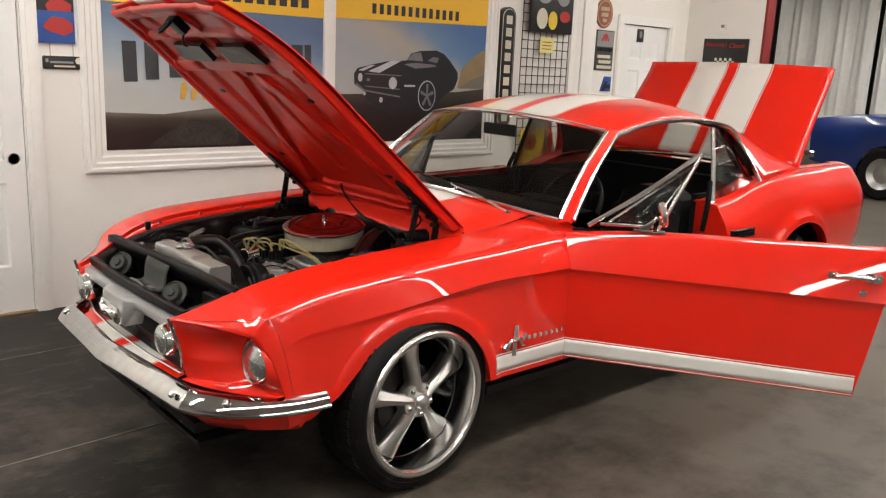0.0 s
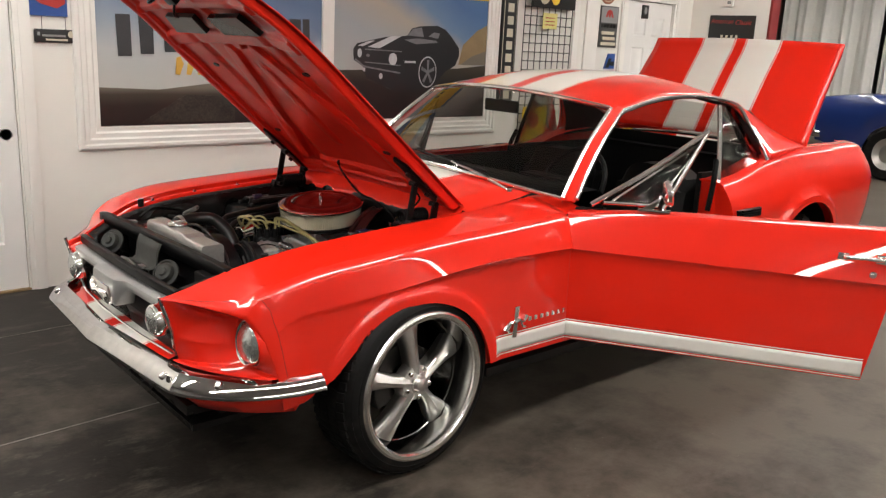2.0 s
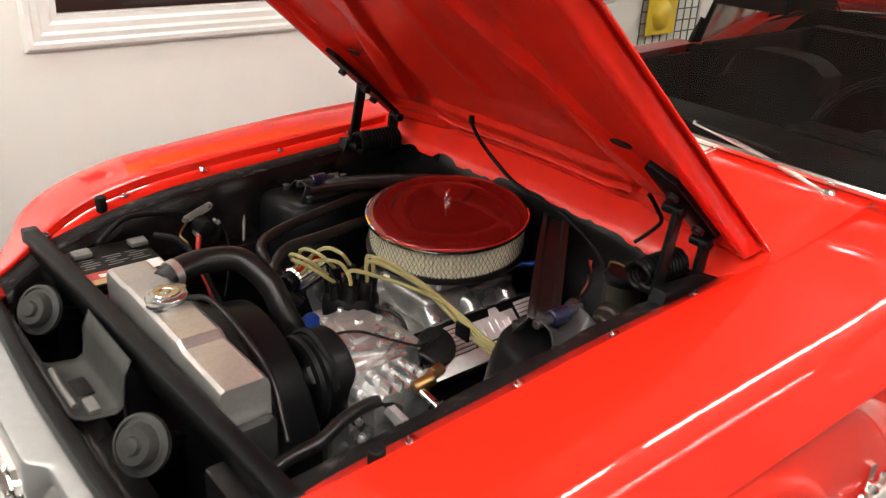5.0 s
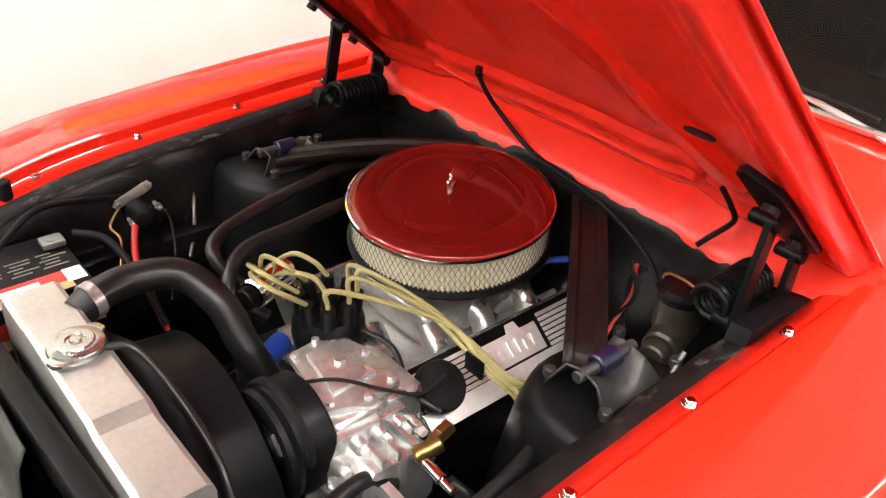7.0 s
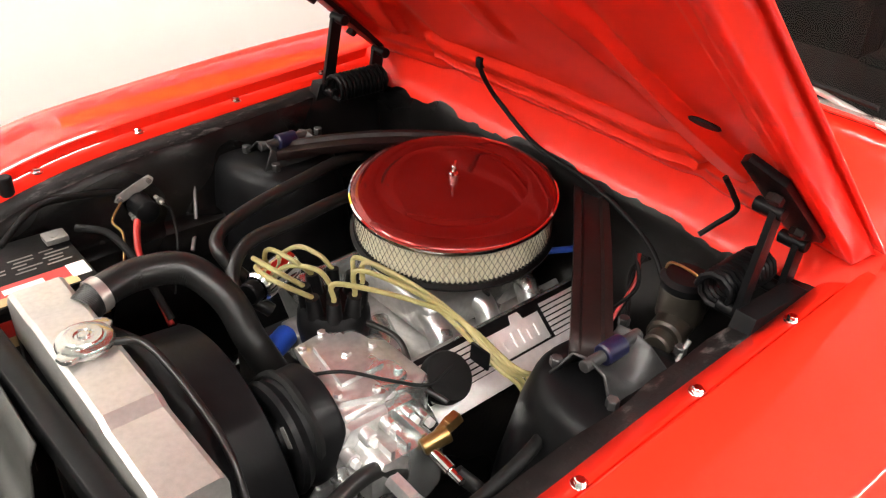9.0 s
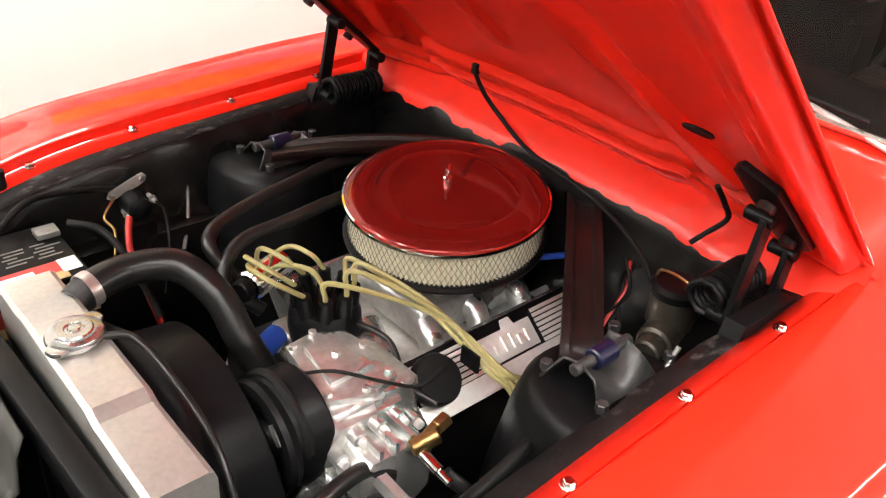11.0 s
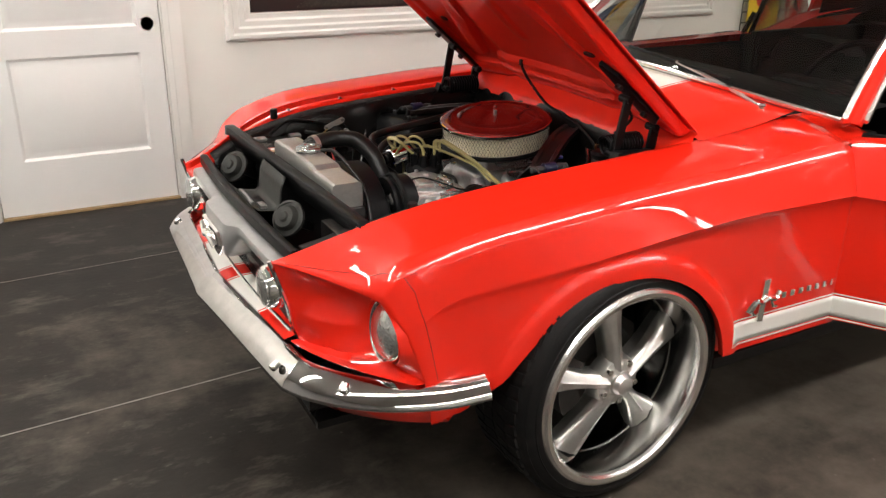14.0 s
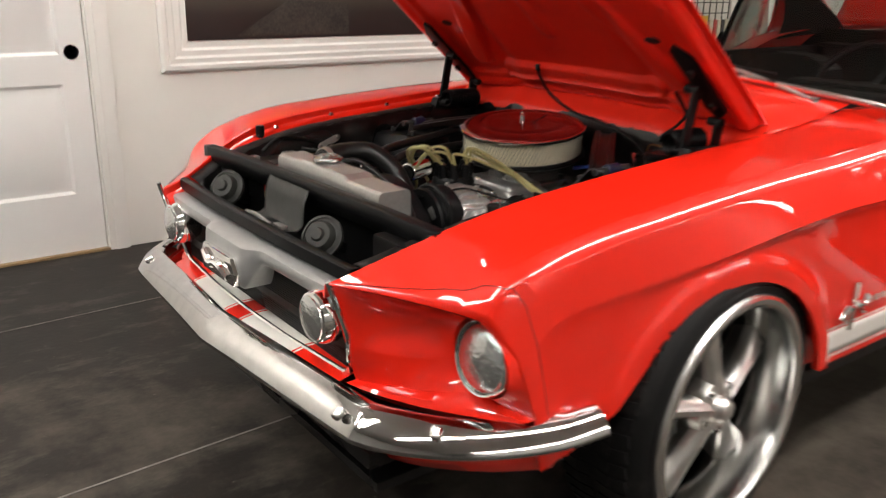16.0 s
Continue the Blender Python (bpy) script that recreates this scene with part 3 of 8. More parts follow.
for k in range(13):
    sheet(rect(1.96 + 0.07 * k, 1.945, 1.998 + 0.07 * k, 2.02), PY - 0.0015, "letter_bar", M_p_ink, p2)
# the pictured car, as flat shapes
CAR_SHAPE = [(1.805, 1.476), (1.838, 1.519), (1.943, 1.542), (2.104, 1.575), (2.308, 1.591), (2.353, 1.648), (2.439, 1.669), (2.616, 1.68), (2.699, 1.653), (2.764, 1.602), (2.853, 1.512), (2.857, 1.451), (2.819, 1.373), (2.717, 1.325), (2.62, 1.233), (2.461, 1.188), (2.192, 1.168), (1.932, 1.265), (1.895, 1.35), (1.81, 1.40)]
sheet(CAR_SHAPE, PY - 0.001, "car_shape", M_p_ink, p2)
sheet([(2.312, 1.594), (2.363, 1.646), (2.449, 1.659), (2.475, 1.588)], PY - 0.0025, "window_shape", M_p_grey, p2)
sheet([(2.521, 1.595), (2.579, 1.627), (2.64, 1.621), (2.622, 1.58)], PY - 0.0025, "window_shape", M_p_grey, p2)
sheet([(1.935, 1.496), (2.043, 1.488), (2.251, 1.585), (2.15, 1.581)], PY - 0.0025, "stripe_shape", M_p_light, p2)
sheet([(1.842, 1.502), (1.891, 1.499), (2.0, 1.544), (1.945, 1.54)], PY - 0.0025, "stripe_shape", M_p_light, p2)
sheet([(2.28, 1.56), (2.40, 1.53), (2.62, 1.55), (2.60, 1.565), (2.40, 1.575)], PY - 0.0025, "sheen_shape", M_p_grey, p2)
sheet([(1.905, 1.482), (2.26, 1.474), (2.255, 1.466), (1.91, 1.474)], PY - 0.0025, "grille_edge", M_p_grey, p2)
sheet([(1.91, 1.388), (2.25, 1.368), (2.25, 1.36), (1.91, 1.38)], PY - 0.0025, "grille_edge", M_p_grey, p2)
for x, z, rx, rz in ((1.861, 1.449, 0.02, 0.032), (2.174, 1.411, 0.04, 0.046), (1.904, 1.329, 0.012, 0.014), (2.062, 1.282, 0.017, 0.022)):
    sheet(blob(x, z, rx, rz), PY - 0.004, "lamp_shape", M_p_light, p2)
sheet(blob(1.937, 1.433, 0.016, 0.012), PY - 0.004, "emblem_shape", M_p_grey, p2)
sheet(rect(2.29, 1.385, 2.40, 1.40), PY - 0.004, "print_bar", M_p_light, p2)
sheet(blob(2.525, 1.317, 0.092, 0.122), PY - 0.0035, "wheel_shape", M_p_light, p2)
sheet(blob(2.525, 1.317, 0.084, 0.113), PY - 0.005, "wheel_shape", M_p_ink, p2)
for k in range(5):
    a = 2 * math.pi * k / 5 + 0.3
    c, q = math.cos(a), math.sin(a)
    sheet([(2.525 - 0.008 * q, 1.317 + 0.01 * c), (2.525 + 0.008 * q, 1.317 - 0.01 * c), (2.525 + 0.07 * c + 0.012 * q, 1.317 + 0.095 * q - 0.014 * c), (2.525 + 0.07 * c - 0.012 * q, 1.317 + 0.095 * q + 0.014 * c)], PY - 0.0065, "wheel_shape", M_p_grey, p2)
sheet([(1.82, 1.40), (1.90, 1.345), (2.25, 1.30), (2.25, 1.312), (1.905, 1.358), (1.825, 1.41)], PY - 0.0025, "bumper_shape", M_p_grey, p2)

for ob in p2.children:
    if ob.name.split(".")[0].endswith(("_shape", "_edge")) or ob.name.startswith("print_bar"):
        ob.location.z = 0.02
# lights: rows of long unseen lamps under the ceiling, glowing lens widened for reflections
def tube_light(x, y, z=3.19, length=2.5):
    t = thing("ceiling_light", "long white unseen ceiling light with a bright ribbed lens, partly added fill", "light", group="ceiling tube lights", at=pose(x, y, 0))
    part("housing", box((-length / 2, -0.125, z + 0.03), (length / 2, 0.125, 3.3), 0.01), M_trim, t)
    lens = [(-0.105, z + 0.03), (-0.1, z + 0.012), (-0.09, z), (0.09, z), (0.1, z + 0.012), (0.105, z + 0.03)]
    part("lens", prism(lens, "x", -length / 2 + 0.02, length / 2 - 0.02), M_tube, t)
    for a in (-1, 1):
        part("end_cap", box((a * length / 2 - 0.02, -0.11, z - 0.004), (a * length / 2 + 0.02, 0.11, z + 0.03), 0.004), M_trim, t)
    return t


first_light = tube_light(-2.6, -1.9)
# Two rows follow reflections; the last six are added fill for walls and curtains.
for x, y in [(x, y) for x in (-2.6, 0.0, 2.6, 5.2) for y in (-6.3, -1.9)] + [(-3.1, 1.5), (-3.1, 0.1), (5.4, 0.2), (8.3, -1.6), (10.4, 0.6), (9.2, 3.3)]:
    if (x, y) != (-2.6, -1.9):
        copy_thing(first_light, pose(x, y, 0))
# unseen short lamp added to brighten the wall behind the hood
tube_light(-0.3, 1.35, length=0.9)

# ---- the car: body. x runs from the nose to the tail, y to the wall, z up; the front axle is at x = 0 ----
car = thing("coupe", "red classic coupe with cream stripes, hood, door and trunk open", "car")

bump_x = hermite((0, 0.3, 0.5, 0.6, 0.7, 0.8), (-0.878, -0.855, -0.833, -0.815, -0.745, -0.62))
top_in_y = hermite((-0.80, -0.6, -0.4, 0, 0.4, 0.8), (0.475, 0.555, 0.59, 0.6, 0.605, 0.61))
top_in_z = hermite((-0.80, -0.6, -0.4, -0.2, 0, 0.4, 0.8), (0.735, 0.812, 0.858, 0.88, 0.894, 0.92, 0.956))
edge_y = hermite((-0.63, -0.5, -0.4, -0.2, 0, 0.4, 0.83), (0.75, 0.772, 0.784, 0.79, 0.795, 0.804, 0.80))
edge_z = hermite((-0.63, -0.55, -0.4, -0.2, 0, 0.2, 0.4, 0.6, 0.83), (0.735, 0.785, 0.829, 0.852, 0.872, 0.888, 0.898, 0.908, 0.916))
crease_y = hermite((-0.63, -0.4, -0.2, 0, 0.2, 0.4, 0.8), (0.775, 0.80, 0.82, 0.84, 0.856, 0.864, 0.866))
crease_z = hermite((-0.63, -0.4, -0.2, 0, 0.2, 0.4, 0.8), (0.675, 0.702, 0.722, 0.75, 0.776, 0.788, 0.784))
ARCH_X, ARCH_Z, ARCH_R, ARCH_F = 0.0, 0.335, 0.335, 0.345


def side_y(x, z, ex=ARCH_X, ez=ARCH_Z, er=ARCH_R, cy=None, cz=None, ty=None, tz=None):
    """The outer skin's y below the shoulder edge: a band that leans out to the crease, a shallow hollow, and the tuck below."""
    cy = crease_y(x) if cy is None else cy
    cz = crease_z(x) if cz is None else cz
    ty = edge_y(x) if ty is None else ty
    tz = edge_z(x) if tz is None else tz
    if z >= cz:
        u = (tz - z) / max(tz - cz, 1e-3)
        return lerp(ty, cy, u) + 0.0006 * math.sin(math.pi * min(max(u, 0), 1))
    d = cz - z
    deep = 0.004 + 0.009 * min(1, max(0, (x + 0.35) / 0.5))
    y = cy - deep * min(d / 0.022, 1) ** 0.7 + 0.004 * min(max(d - 0.03, 0) / 0.2, 1) - 0.3 * max(0, 0.42 - z) ** 2
    r = math.hypot((x - ex) * (er / ARCH_F if x < ex else 1), z - ez)
    return y + 0.014 / (1 + math.exp(min(40, (r - er - 0.05) / 0.006)))


arch_front = hermite((-0.66, -0.56, -0.466, -0.409, -0.357, -0.303, -0.258), (0.392, 0.39, 0.388, 0.421, 0.457, 0.512, 0.556))


def fender_bottom(x):
    if x < -0.26:
        return arch_front(x)
    u = (x - ARCH_X) / (ARCH_F if x < ARCH_X else ARCH_R)
    if abs(u) < 1:
        arch = ARCH_Z + ARCH_R * math.sqrt(1 - u * u)
        return max(arch, 0.378)
    return 0.378


FLANGE = [(-0.046, -0.031), (-0.014, -0.018), (-0.012, -0.028), (-0.007, -0.028), (-0.004, -0.003)]


FACE_LO, FACE_HI, FACE_R, TURN_R = radians(36), radians(54), 0.12, 0.012


def shoulder_curve(f0, f1, d1, d2):
    """The shoulder's rounding from slope f0 to slope f1: a narrow, almost flat face between two tight turns."""
    stops = [f0, lerp(f0, FACE_LO, 0.5), FACE_LO, lerp(FACE_LO, FACE_HI, 0.25), lerp(FACE_LO, FACE_HI, 0.5), lerp(FACE_LO, FACE_HI, 0.75), FACE_HI, lerp(FACE_HI, f1, 0.5), f1]
    if f1 <= FACE_HI or f0 >= FACE_LO:
        stops = [lerp(f0, f1, k / 8) for k in range(9)]
    p, points = Vector((0, 0)), [Vector((0, 0))]
    for a, b in zip(stops, stops[1:]):
        m = (a + b) / 2
        r = FACE_R if FACE_LO < m < FACE_HI else TURN_R
        p = p + Vector((math.cos(m), -math.sin(m))) * r * (b - a)
        points.append(p)
    det = d2.x * d1.y - d2.y * d1.x
    run = -(d2.x * p.y - d2.y * p.x) / det
    return run, points


def fender_section(x, lift=0.0):
    """(points over the top, points down the side) at a station."""
    yi, zi, yt, zt = top_in_y(x), top_in_z(x), edge_y(x) + lift * 0.5, edge_z(x) + lift
    g = 1 - 0.9 * min(1, max(0, (x - 0.37) / 0.04))
    top = [(yi + dy * g, zi + dz * g) for dy, dz in FLANGE] + [(yi, zi)]
    zc0, yc0 = crease_z(x), crease_y(x)
    corner, inner, lower = Vector((yt, zt)), Vector((yi, zi)), Vector((yc0, zc0))
    d1, d2 = (inner - corner).normalized(), (lower - corner).normalized()
    run, curve = shoulder_curve(-math.atan2(-d1.y, -d1.x), -math.atan2(d2.y, d2.x), d1, d2)
    for u in (0.1, 0.25, 0.4, 0.5, 0.6, 0.66):
        q = inner.lerp(corner, u)
        top.append((q.x, q.y + (0.003 + 0.4 * lift) * math.sin(math.pi * u)))
    for w in (1.35, 1.12):
        q = corner + d1 * run * w
        top.append((q.x, q.y))
    for p in curve:
        q = corner + d1 * run + p
        top.append((q.x, q.y))
    last_z = top[-1][1]
    zb, zc = fender_bottom(x), crease_z(x)
    tz = last_z
    side = []
    zc = max(zc, zb + 0.004)
    for k in (0.08, 0.3, 0.55, 0.8, 0.94, 1.0):
        z = lerp(tz, zc, k)
        side.append((side_y(x, z), z))
    xr = (x - ARCH_X) * (ARCH_R / ARCH_F if x < ARCH_X else 1)
    zf = ARCH_Z + math.sqrt(max(0.0, (ARCH_R + 0.05) ** 2 - xr * xr))
    zf = min(max(zf, zb + 0.045), zc - 0.03) if zc - zb > 0.09 else lerp(zc, zb, 0.5)
    for z in [zc - 0.006, zc - 0.014, zc - 0.022] + [lerp(zc - 0.022, zf + 0.012, k / 4) for k in range(1, 5)] + [zf + 0.006, zf, zf - 0.006, zf - 0.012] + [lerp(zf - 0.012, zb, k / 5) for k in range(1, 6)]:
        z = min(max(z, zb), zc)
        side.append((side_y(x, z), z))
    side.append((side_y(x, zb) - 0.018, zb + 0.001))
    return top, side


NOSE_X = -0.46
HL = Vector((-0.612, 0.708, 0.609))
nose_y = hermite((0.39, 0.5, 0.55, 0.6, 0.64, 0.68, 0.7), (0.805, 0.797, 0.793, 0.787, 0.779, 0.763, 0.742))
nose_x = hermite((0.39, 0.5, 0.55, 0.6, 0.64, 0.68, 0.7), (-0.545, -0.558, -0.574, -0.59, -0.606, -0.63, -0.642))


def brow(u):
    """A point of the brow's front edge: u from the hood's corner to the top of the lamp."""
    return Vector((lerp(-0.805, -0.642, u ** 0.95), lerp(0.468, 0.742, u), lerp(0.718, 0.700, u ** 1.5) + 0.004 * math.sin(math.pi * u)))


def bezier(p, a, b, q, t):
    return p * (1 - t) ** 3 + a * 3 * t * (1 - t) ** 2 + b * 3 * t * t * (1 - t) + q * t ** 3


def nose_line(k, t, lift=0.0):
    """The k-th line of the fender's section carried forward and rounded down to the brow or the lamp."""
    top, side = fender_section(NOSE_X, lift)
    ahead = fender_section(NOSE_X - 0.02, lift)
    both, next_both = top + side, ahead[0] + ahead[1]
    p = Vector((NOSE_X, *both[k]))
    d0 = (Vector((NOSE_X - 0.02, *next_both[k])) - p).normalized()
    n = len(top)
    if k < n:
        lo, hi = top[5][0], top[-1][0]
        u = min(1.0, max(0.0, (both[k][0] - lo) / (hi - lo)))
        q = brow(u)
        d1 = Vector((-0.97, -0.1, -0.24)).lerp(Vector((-0.34, -0.1, -0.93)), u ** 2.5).normalized()
        reach = (lerp(0.4, 0.5, u), lerp(0.35, 0.5, u))
    else:
        z0, z = top[-1][1], both[k][1]
        w = min(1.0, max(0.0, (z0 - z) / (z0 - 0.5)))
        zq = lerp(0.7, 0.5, w) if z > 0.5 else z
        q = Vector((nose_x(zq), nose_y(zq), zq))
        f = min(1.0, w / 0.22)
        f = f * f * (3 - 2 * f)
        d1 = Vector((-0.34, -0.1, -0.93)).lerp(Vector((-0.95, -0.3, 0.0)), f).normalized()
        reach = (lerp(0.55, 0.4, f), lerp(0.6, 0.3, f))
    span = (q - p).length
    return bezier(p, p + d0 * span * reach[0], q - d1 * span * reach[1], q, t)


def make_fender(sign):
    bm = bmesh.new()
    xs = [NOSE_X, -0.44, -0.409, -0.38, -0.357, -0.35, -0.34, -0.325]
    xs += [ARCH_X - (ARCH_F if a < 90 else ARCH_R) * math.cos(radians(a)) for a in range(20, 180, 5)] + [0.337, 0.35, 0.365, 0.375, 0.381, 0.387, 0.395, 0.405, 0.42, 0.46, 0.54, 0.62, 0.7, 0.76, 0.792]
    inward = 0.014 if sign < 0 else 0.0
    lift = 0.026 if sign > 0 else 0.0

    def shift(y, k):
        """The driver's side opening lies a little further in."""
        return y - inward * max(0.0, 1 - max(0, k - 5) / 14)

    def plain(p, k):
        return bm.verts.new((p[0], sign * shift(p[1], k), p[2]))

    cols = []
    for t in np.linspace(1, 0, 19)[:-1]:
        base = nose_line(5, t, lift)
        col = []
        count = len(fender_section(NOSE_X)[0]) + len(fender_section(NOSE_X)[1])
        for k in range(count):
            p = base + Vector((0, *FLANGE[k])) if k < 5 else nose_line(k, t, lift)
            col.append(plain(p, k))
        cols.append(col)
    for x in sorted(xs):
        top, side = fender_section(x, lift * min(1, max(0, (0.75 - x) / 1.0)))
        cols.append([plain((x, y, z), k) for k, (y, z) in enumerate(top + side)])
    for p, q in zip(cols, cols[1:]):
        for k in range(len(p) - 1):
            try:
                bm.faces.new((p[k], p[k + 1], q[k + 1], q[k]))
            except ValueError:
                pass
    return weld(bm, 1e-4)


def lamp_rim(a, r, back=0.0):
    """A point of a ring round the headlight, leaning with the lens."""
    c, q = math.cos(a), math.sin(a)
    return Vector((HL.x - 0.008 - 0.14 * r * q + back, HL.y + r * c, HL.z + r * q))


def make_scoop(sign):
    """The hollow between grille and lamp with a fold across it, the lamp's bucket, and the lip over the bumper."""
    bm = bmesh.new()

    def put(rows):
        grid([[(p.x, sign * p.y, p.z) for p in row] for row in rows], bm)

    lip = lambda u: Vector((lerp(-0.765, -0.575, u ** 1.3), lerp(0.466, 0.79, u), lerp(0.498, 0.492, u) - 0.006 * math.sin(math.pi * u)))
    left = lambda v: Vector((lerp(-0.748, -0.805, v), lerp(0.466, 0.468, v), lerp(0.502, 0.718, v)))
    a_low, a_high = radians(262), radians(88)
    right = lambda v: lamp_rim(lerp(a_low, a_high, v), 0.08)
    low = lambda u: left(0).lerp(right(0), u) + Vector((-0.012, 0, -0.004)) * math.sin(math.pi * u)
    high = lambda u: brow(u * 0.9)
    rows = []
    for v in np.linspace(0, 1, 29):
        row = []
        for u in np.linspace(0, 1, 25):
            edge = lerp(left(v), right(v), u) + lerp(low(u), high(u), v)
            corner = lerp(lerp(left(0), right(0), u), lerp(left(1), high(1), u), v)
            p = edge - corner
            fold = max(0.0, 1 - abs(v - 0.42) / 0.42) if v < 0.42 else max(0.0, 1 - (v - 0.42) / 0.2)
            hollow = 0.04 * math.sin(math.pi * u) * math.sin(math.pi * min(1, max(0, (v - 0.36) / 0.64)))
            p.x += hollow - 0.012 * fold * u * math.sin(math.pi * u) ** 0.5
            row.append(p)
        rows.append(row)
    put(rows)
    # bucket: in from the rim to the lamp
    put([[lamp_rim(2 * math.pi * k / 48, 0.08), lamp_rim(2 * math.pi * k / 48, 0.078, 0.005), lamp_rim(2 * math.pi * k / 48, 0.0765, 0.05)] for k in range(49)])
    # outer cheek, from the rim to the fender's front edge
    cheek = []
    for k in range(25):
        v = k / 24
        z = lerp(0.7, 0.5, v)
        q = Vector((nose_x(z), nose_y(z), z))
        cheek.append([lamp_rim(lerp(a_high, radians(-98), v), 0.08), lamp_rim(lerp(a_high, radians(-98), v), 0.08).lerp(q, 0.5) + Vector((-0.004, 0, 0)), q])
    put(cheek)
    cap = [[brow(0.9 + 0.1 * k / 4), lamp_rim(a_high, 0.08)] for k in range(5)]
    put(cap)
    # the rounded lip below, with its edge turned in
    under = []
    for k in range(31):
        u = k / 30
        top = low(min(1, u / 0.72)) if u < 0.72 else Vector((nose_x(0.5), nose_y(0.5), 0.5)).lerp(right(0), 1 - (u - 0.72) / 0.28)
        b = lip(u)
        under.append([top, top.lerp(b, 0.5) + Vector((-0.008, 0.003, 0.004)), b + Vector((-0.004, 0, 0.004)), b, b + Vector((0.012, -0.004, -0.006)), b + Vector((0.03, -0.02, -0.03))])
    put(under)
    return weld(bm, 1e-4)


for sign, side in ((-1, "driver's"), (1, "passenger's")):
    part("front_fender", make_fender(sign), M_red, car, "glossy red front fender with a flared wheel arch", solid=0.004, sharp=40)
    part("headlight_surround", make_scoop(sign), M_red, car, "red hollowed headlight surround", sharp=38)


M_gap = mat("dark_red_gap", (0.16, 0.006, 0.004), 0.6)
for s in (-1, 1):
    last = len(fender_section(NOSE_X)[0]) + len(fender_section(NOSE_X)[1]) - 2
    seam = []
    for k in range(6, last):
        t = 0.62 + 0.36 * (1 - min(1, (k - 6) / 20)) ** 1.4
        p = nose_line(k, t)
        if p.z > 0.5:
            seam.append((p.x - 0.0004, s * (p.y + (0.0006 if k > 18 else -0.014 * max(0, 1 - (k - 5) / 14) * (s < 0))), p.z + (0.0007 if k < 20 else 0)))
    part("panel_gap", tube(seam, 0.0008, None, 5, 1, smooth=False), M_gap, car)


def make_headlight(sign):
    lamp = part("headlight", lathe([(0.001, -0.022), (0.03, -0.02), (0.055, -0.014), (0.068, -0.006), (0.073, 0.002), (0.074, 0.03), (0.06, 0.05), (0.001, 0.05)], 40), M_lens, car,
                "round fluted glass headlight", at=Matrix.Translation((HL.x - 0.004, sign * HL.y, HL.z)) @ pose(0, 0, 0, 0, 98, 0) @ Matrix.Scale(0.945, 4))
    part("chrome_ring", lathe([(0.071, -0.002), (0.073, -0.008), (0.076, -0.009), (0.079, -0.003), (0.079, 0.01), (0.073, 0.01), (0.071, -0.002)], 40), M_chrome, lamp)


for s in (-1, 1):
    make_headlight(s)


# stripes along the sill, following the skin with a small lift
def sill_stripe(z0, z1, x0, x1, sign, f, lift=0.0015):
    rows = []
    n = 24
    for k in range(n + 1):
        x = lerp(x0, x1, k / n)
        rows.append([(x, sign * (f(x, lerp(z0, z1, j / 4)) + lift), lerp(z0, z1, j / 4)) for j in range(5)])
    return grid(rows)


for s in (-1, 1):
    for z0, z1, m in ((0.405, 0.468, M_white_paint), (0.473, 0.477, M_white_paint), (0.396, 0.40, M_white_paint)):
        part("sill_stripe", sill_stripe(z0, z1, 0.362, 0.79, s, side_y), m, car, solid=0.001)


# ---- hood: open, hinged at its rear edge ----
HOOD_L, HOOD_ANGLE = 1.31, 41.0
HINGE = Vector((0.395, 0, 0.945))


def hood_half_width(u):
    """Half width at u metres forward of the rear edge."""
    return 0.6 - 0.012 * u - 0.11 * max(0, (u - 0.75) / 0.56) ** 2.2


def hood_top(u, y):
    w = hood_half_width(u)
    crown = 0.03 * (1 - (y / w) ** 2)
    nose = -0.045 * max(0, (u - 0.95) / 0.36) ** 2
    ridge = 0.008 * math.exp(-((abs(y) - 0.3) / 0.03) ** 2)
    return crown + nose + ridge


hood_pose = Matrix.Translation(HINGE) @ pose(0, 0, 0, 0, HOOD_ANGLE, 0)
hood_skin = grid([[(-u, y * hood_half_width(u), hood_top(u, y * hood_half_width(u))) for y in np.linspace(-1, 1, 41)] for u in np.linspace(0, HOOD_L, 40)])
hood = part("hood", hood_skin, M_red_stripe, car, "opened red hood with two cream stripes", at=hood_pose, solid=0.003)


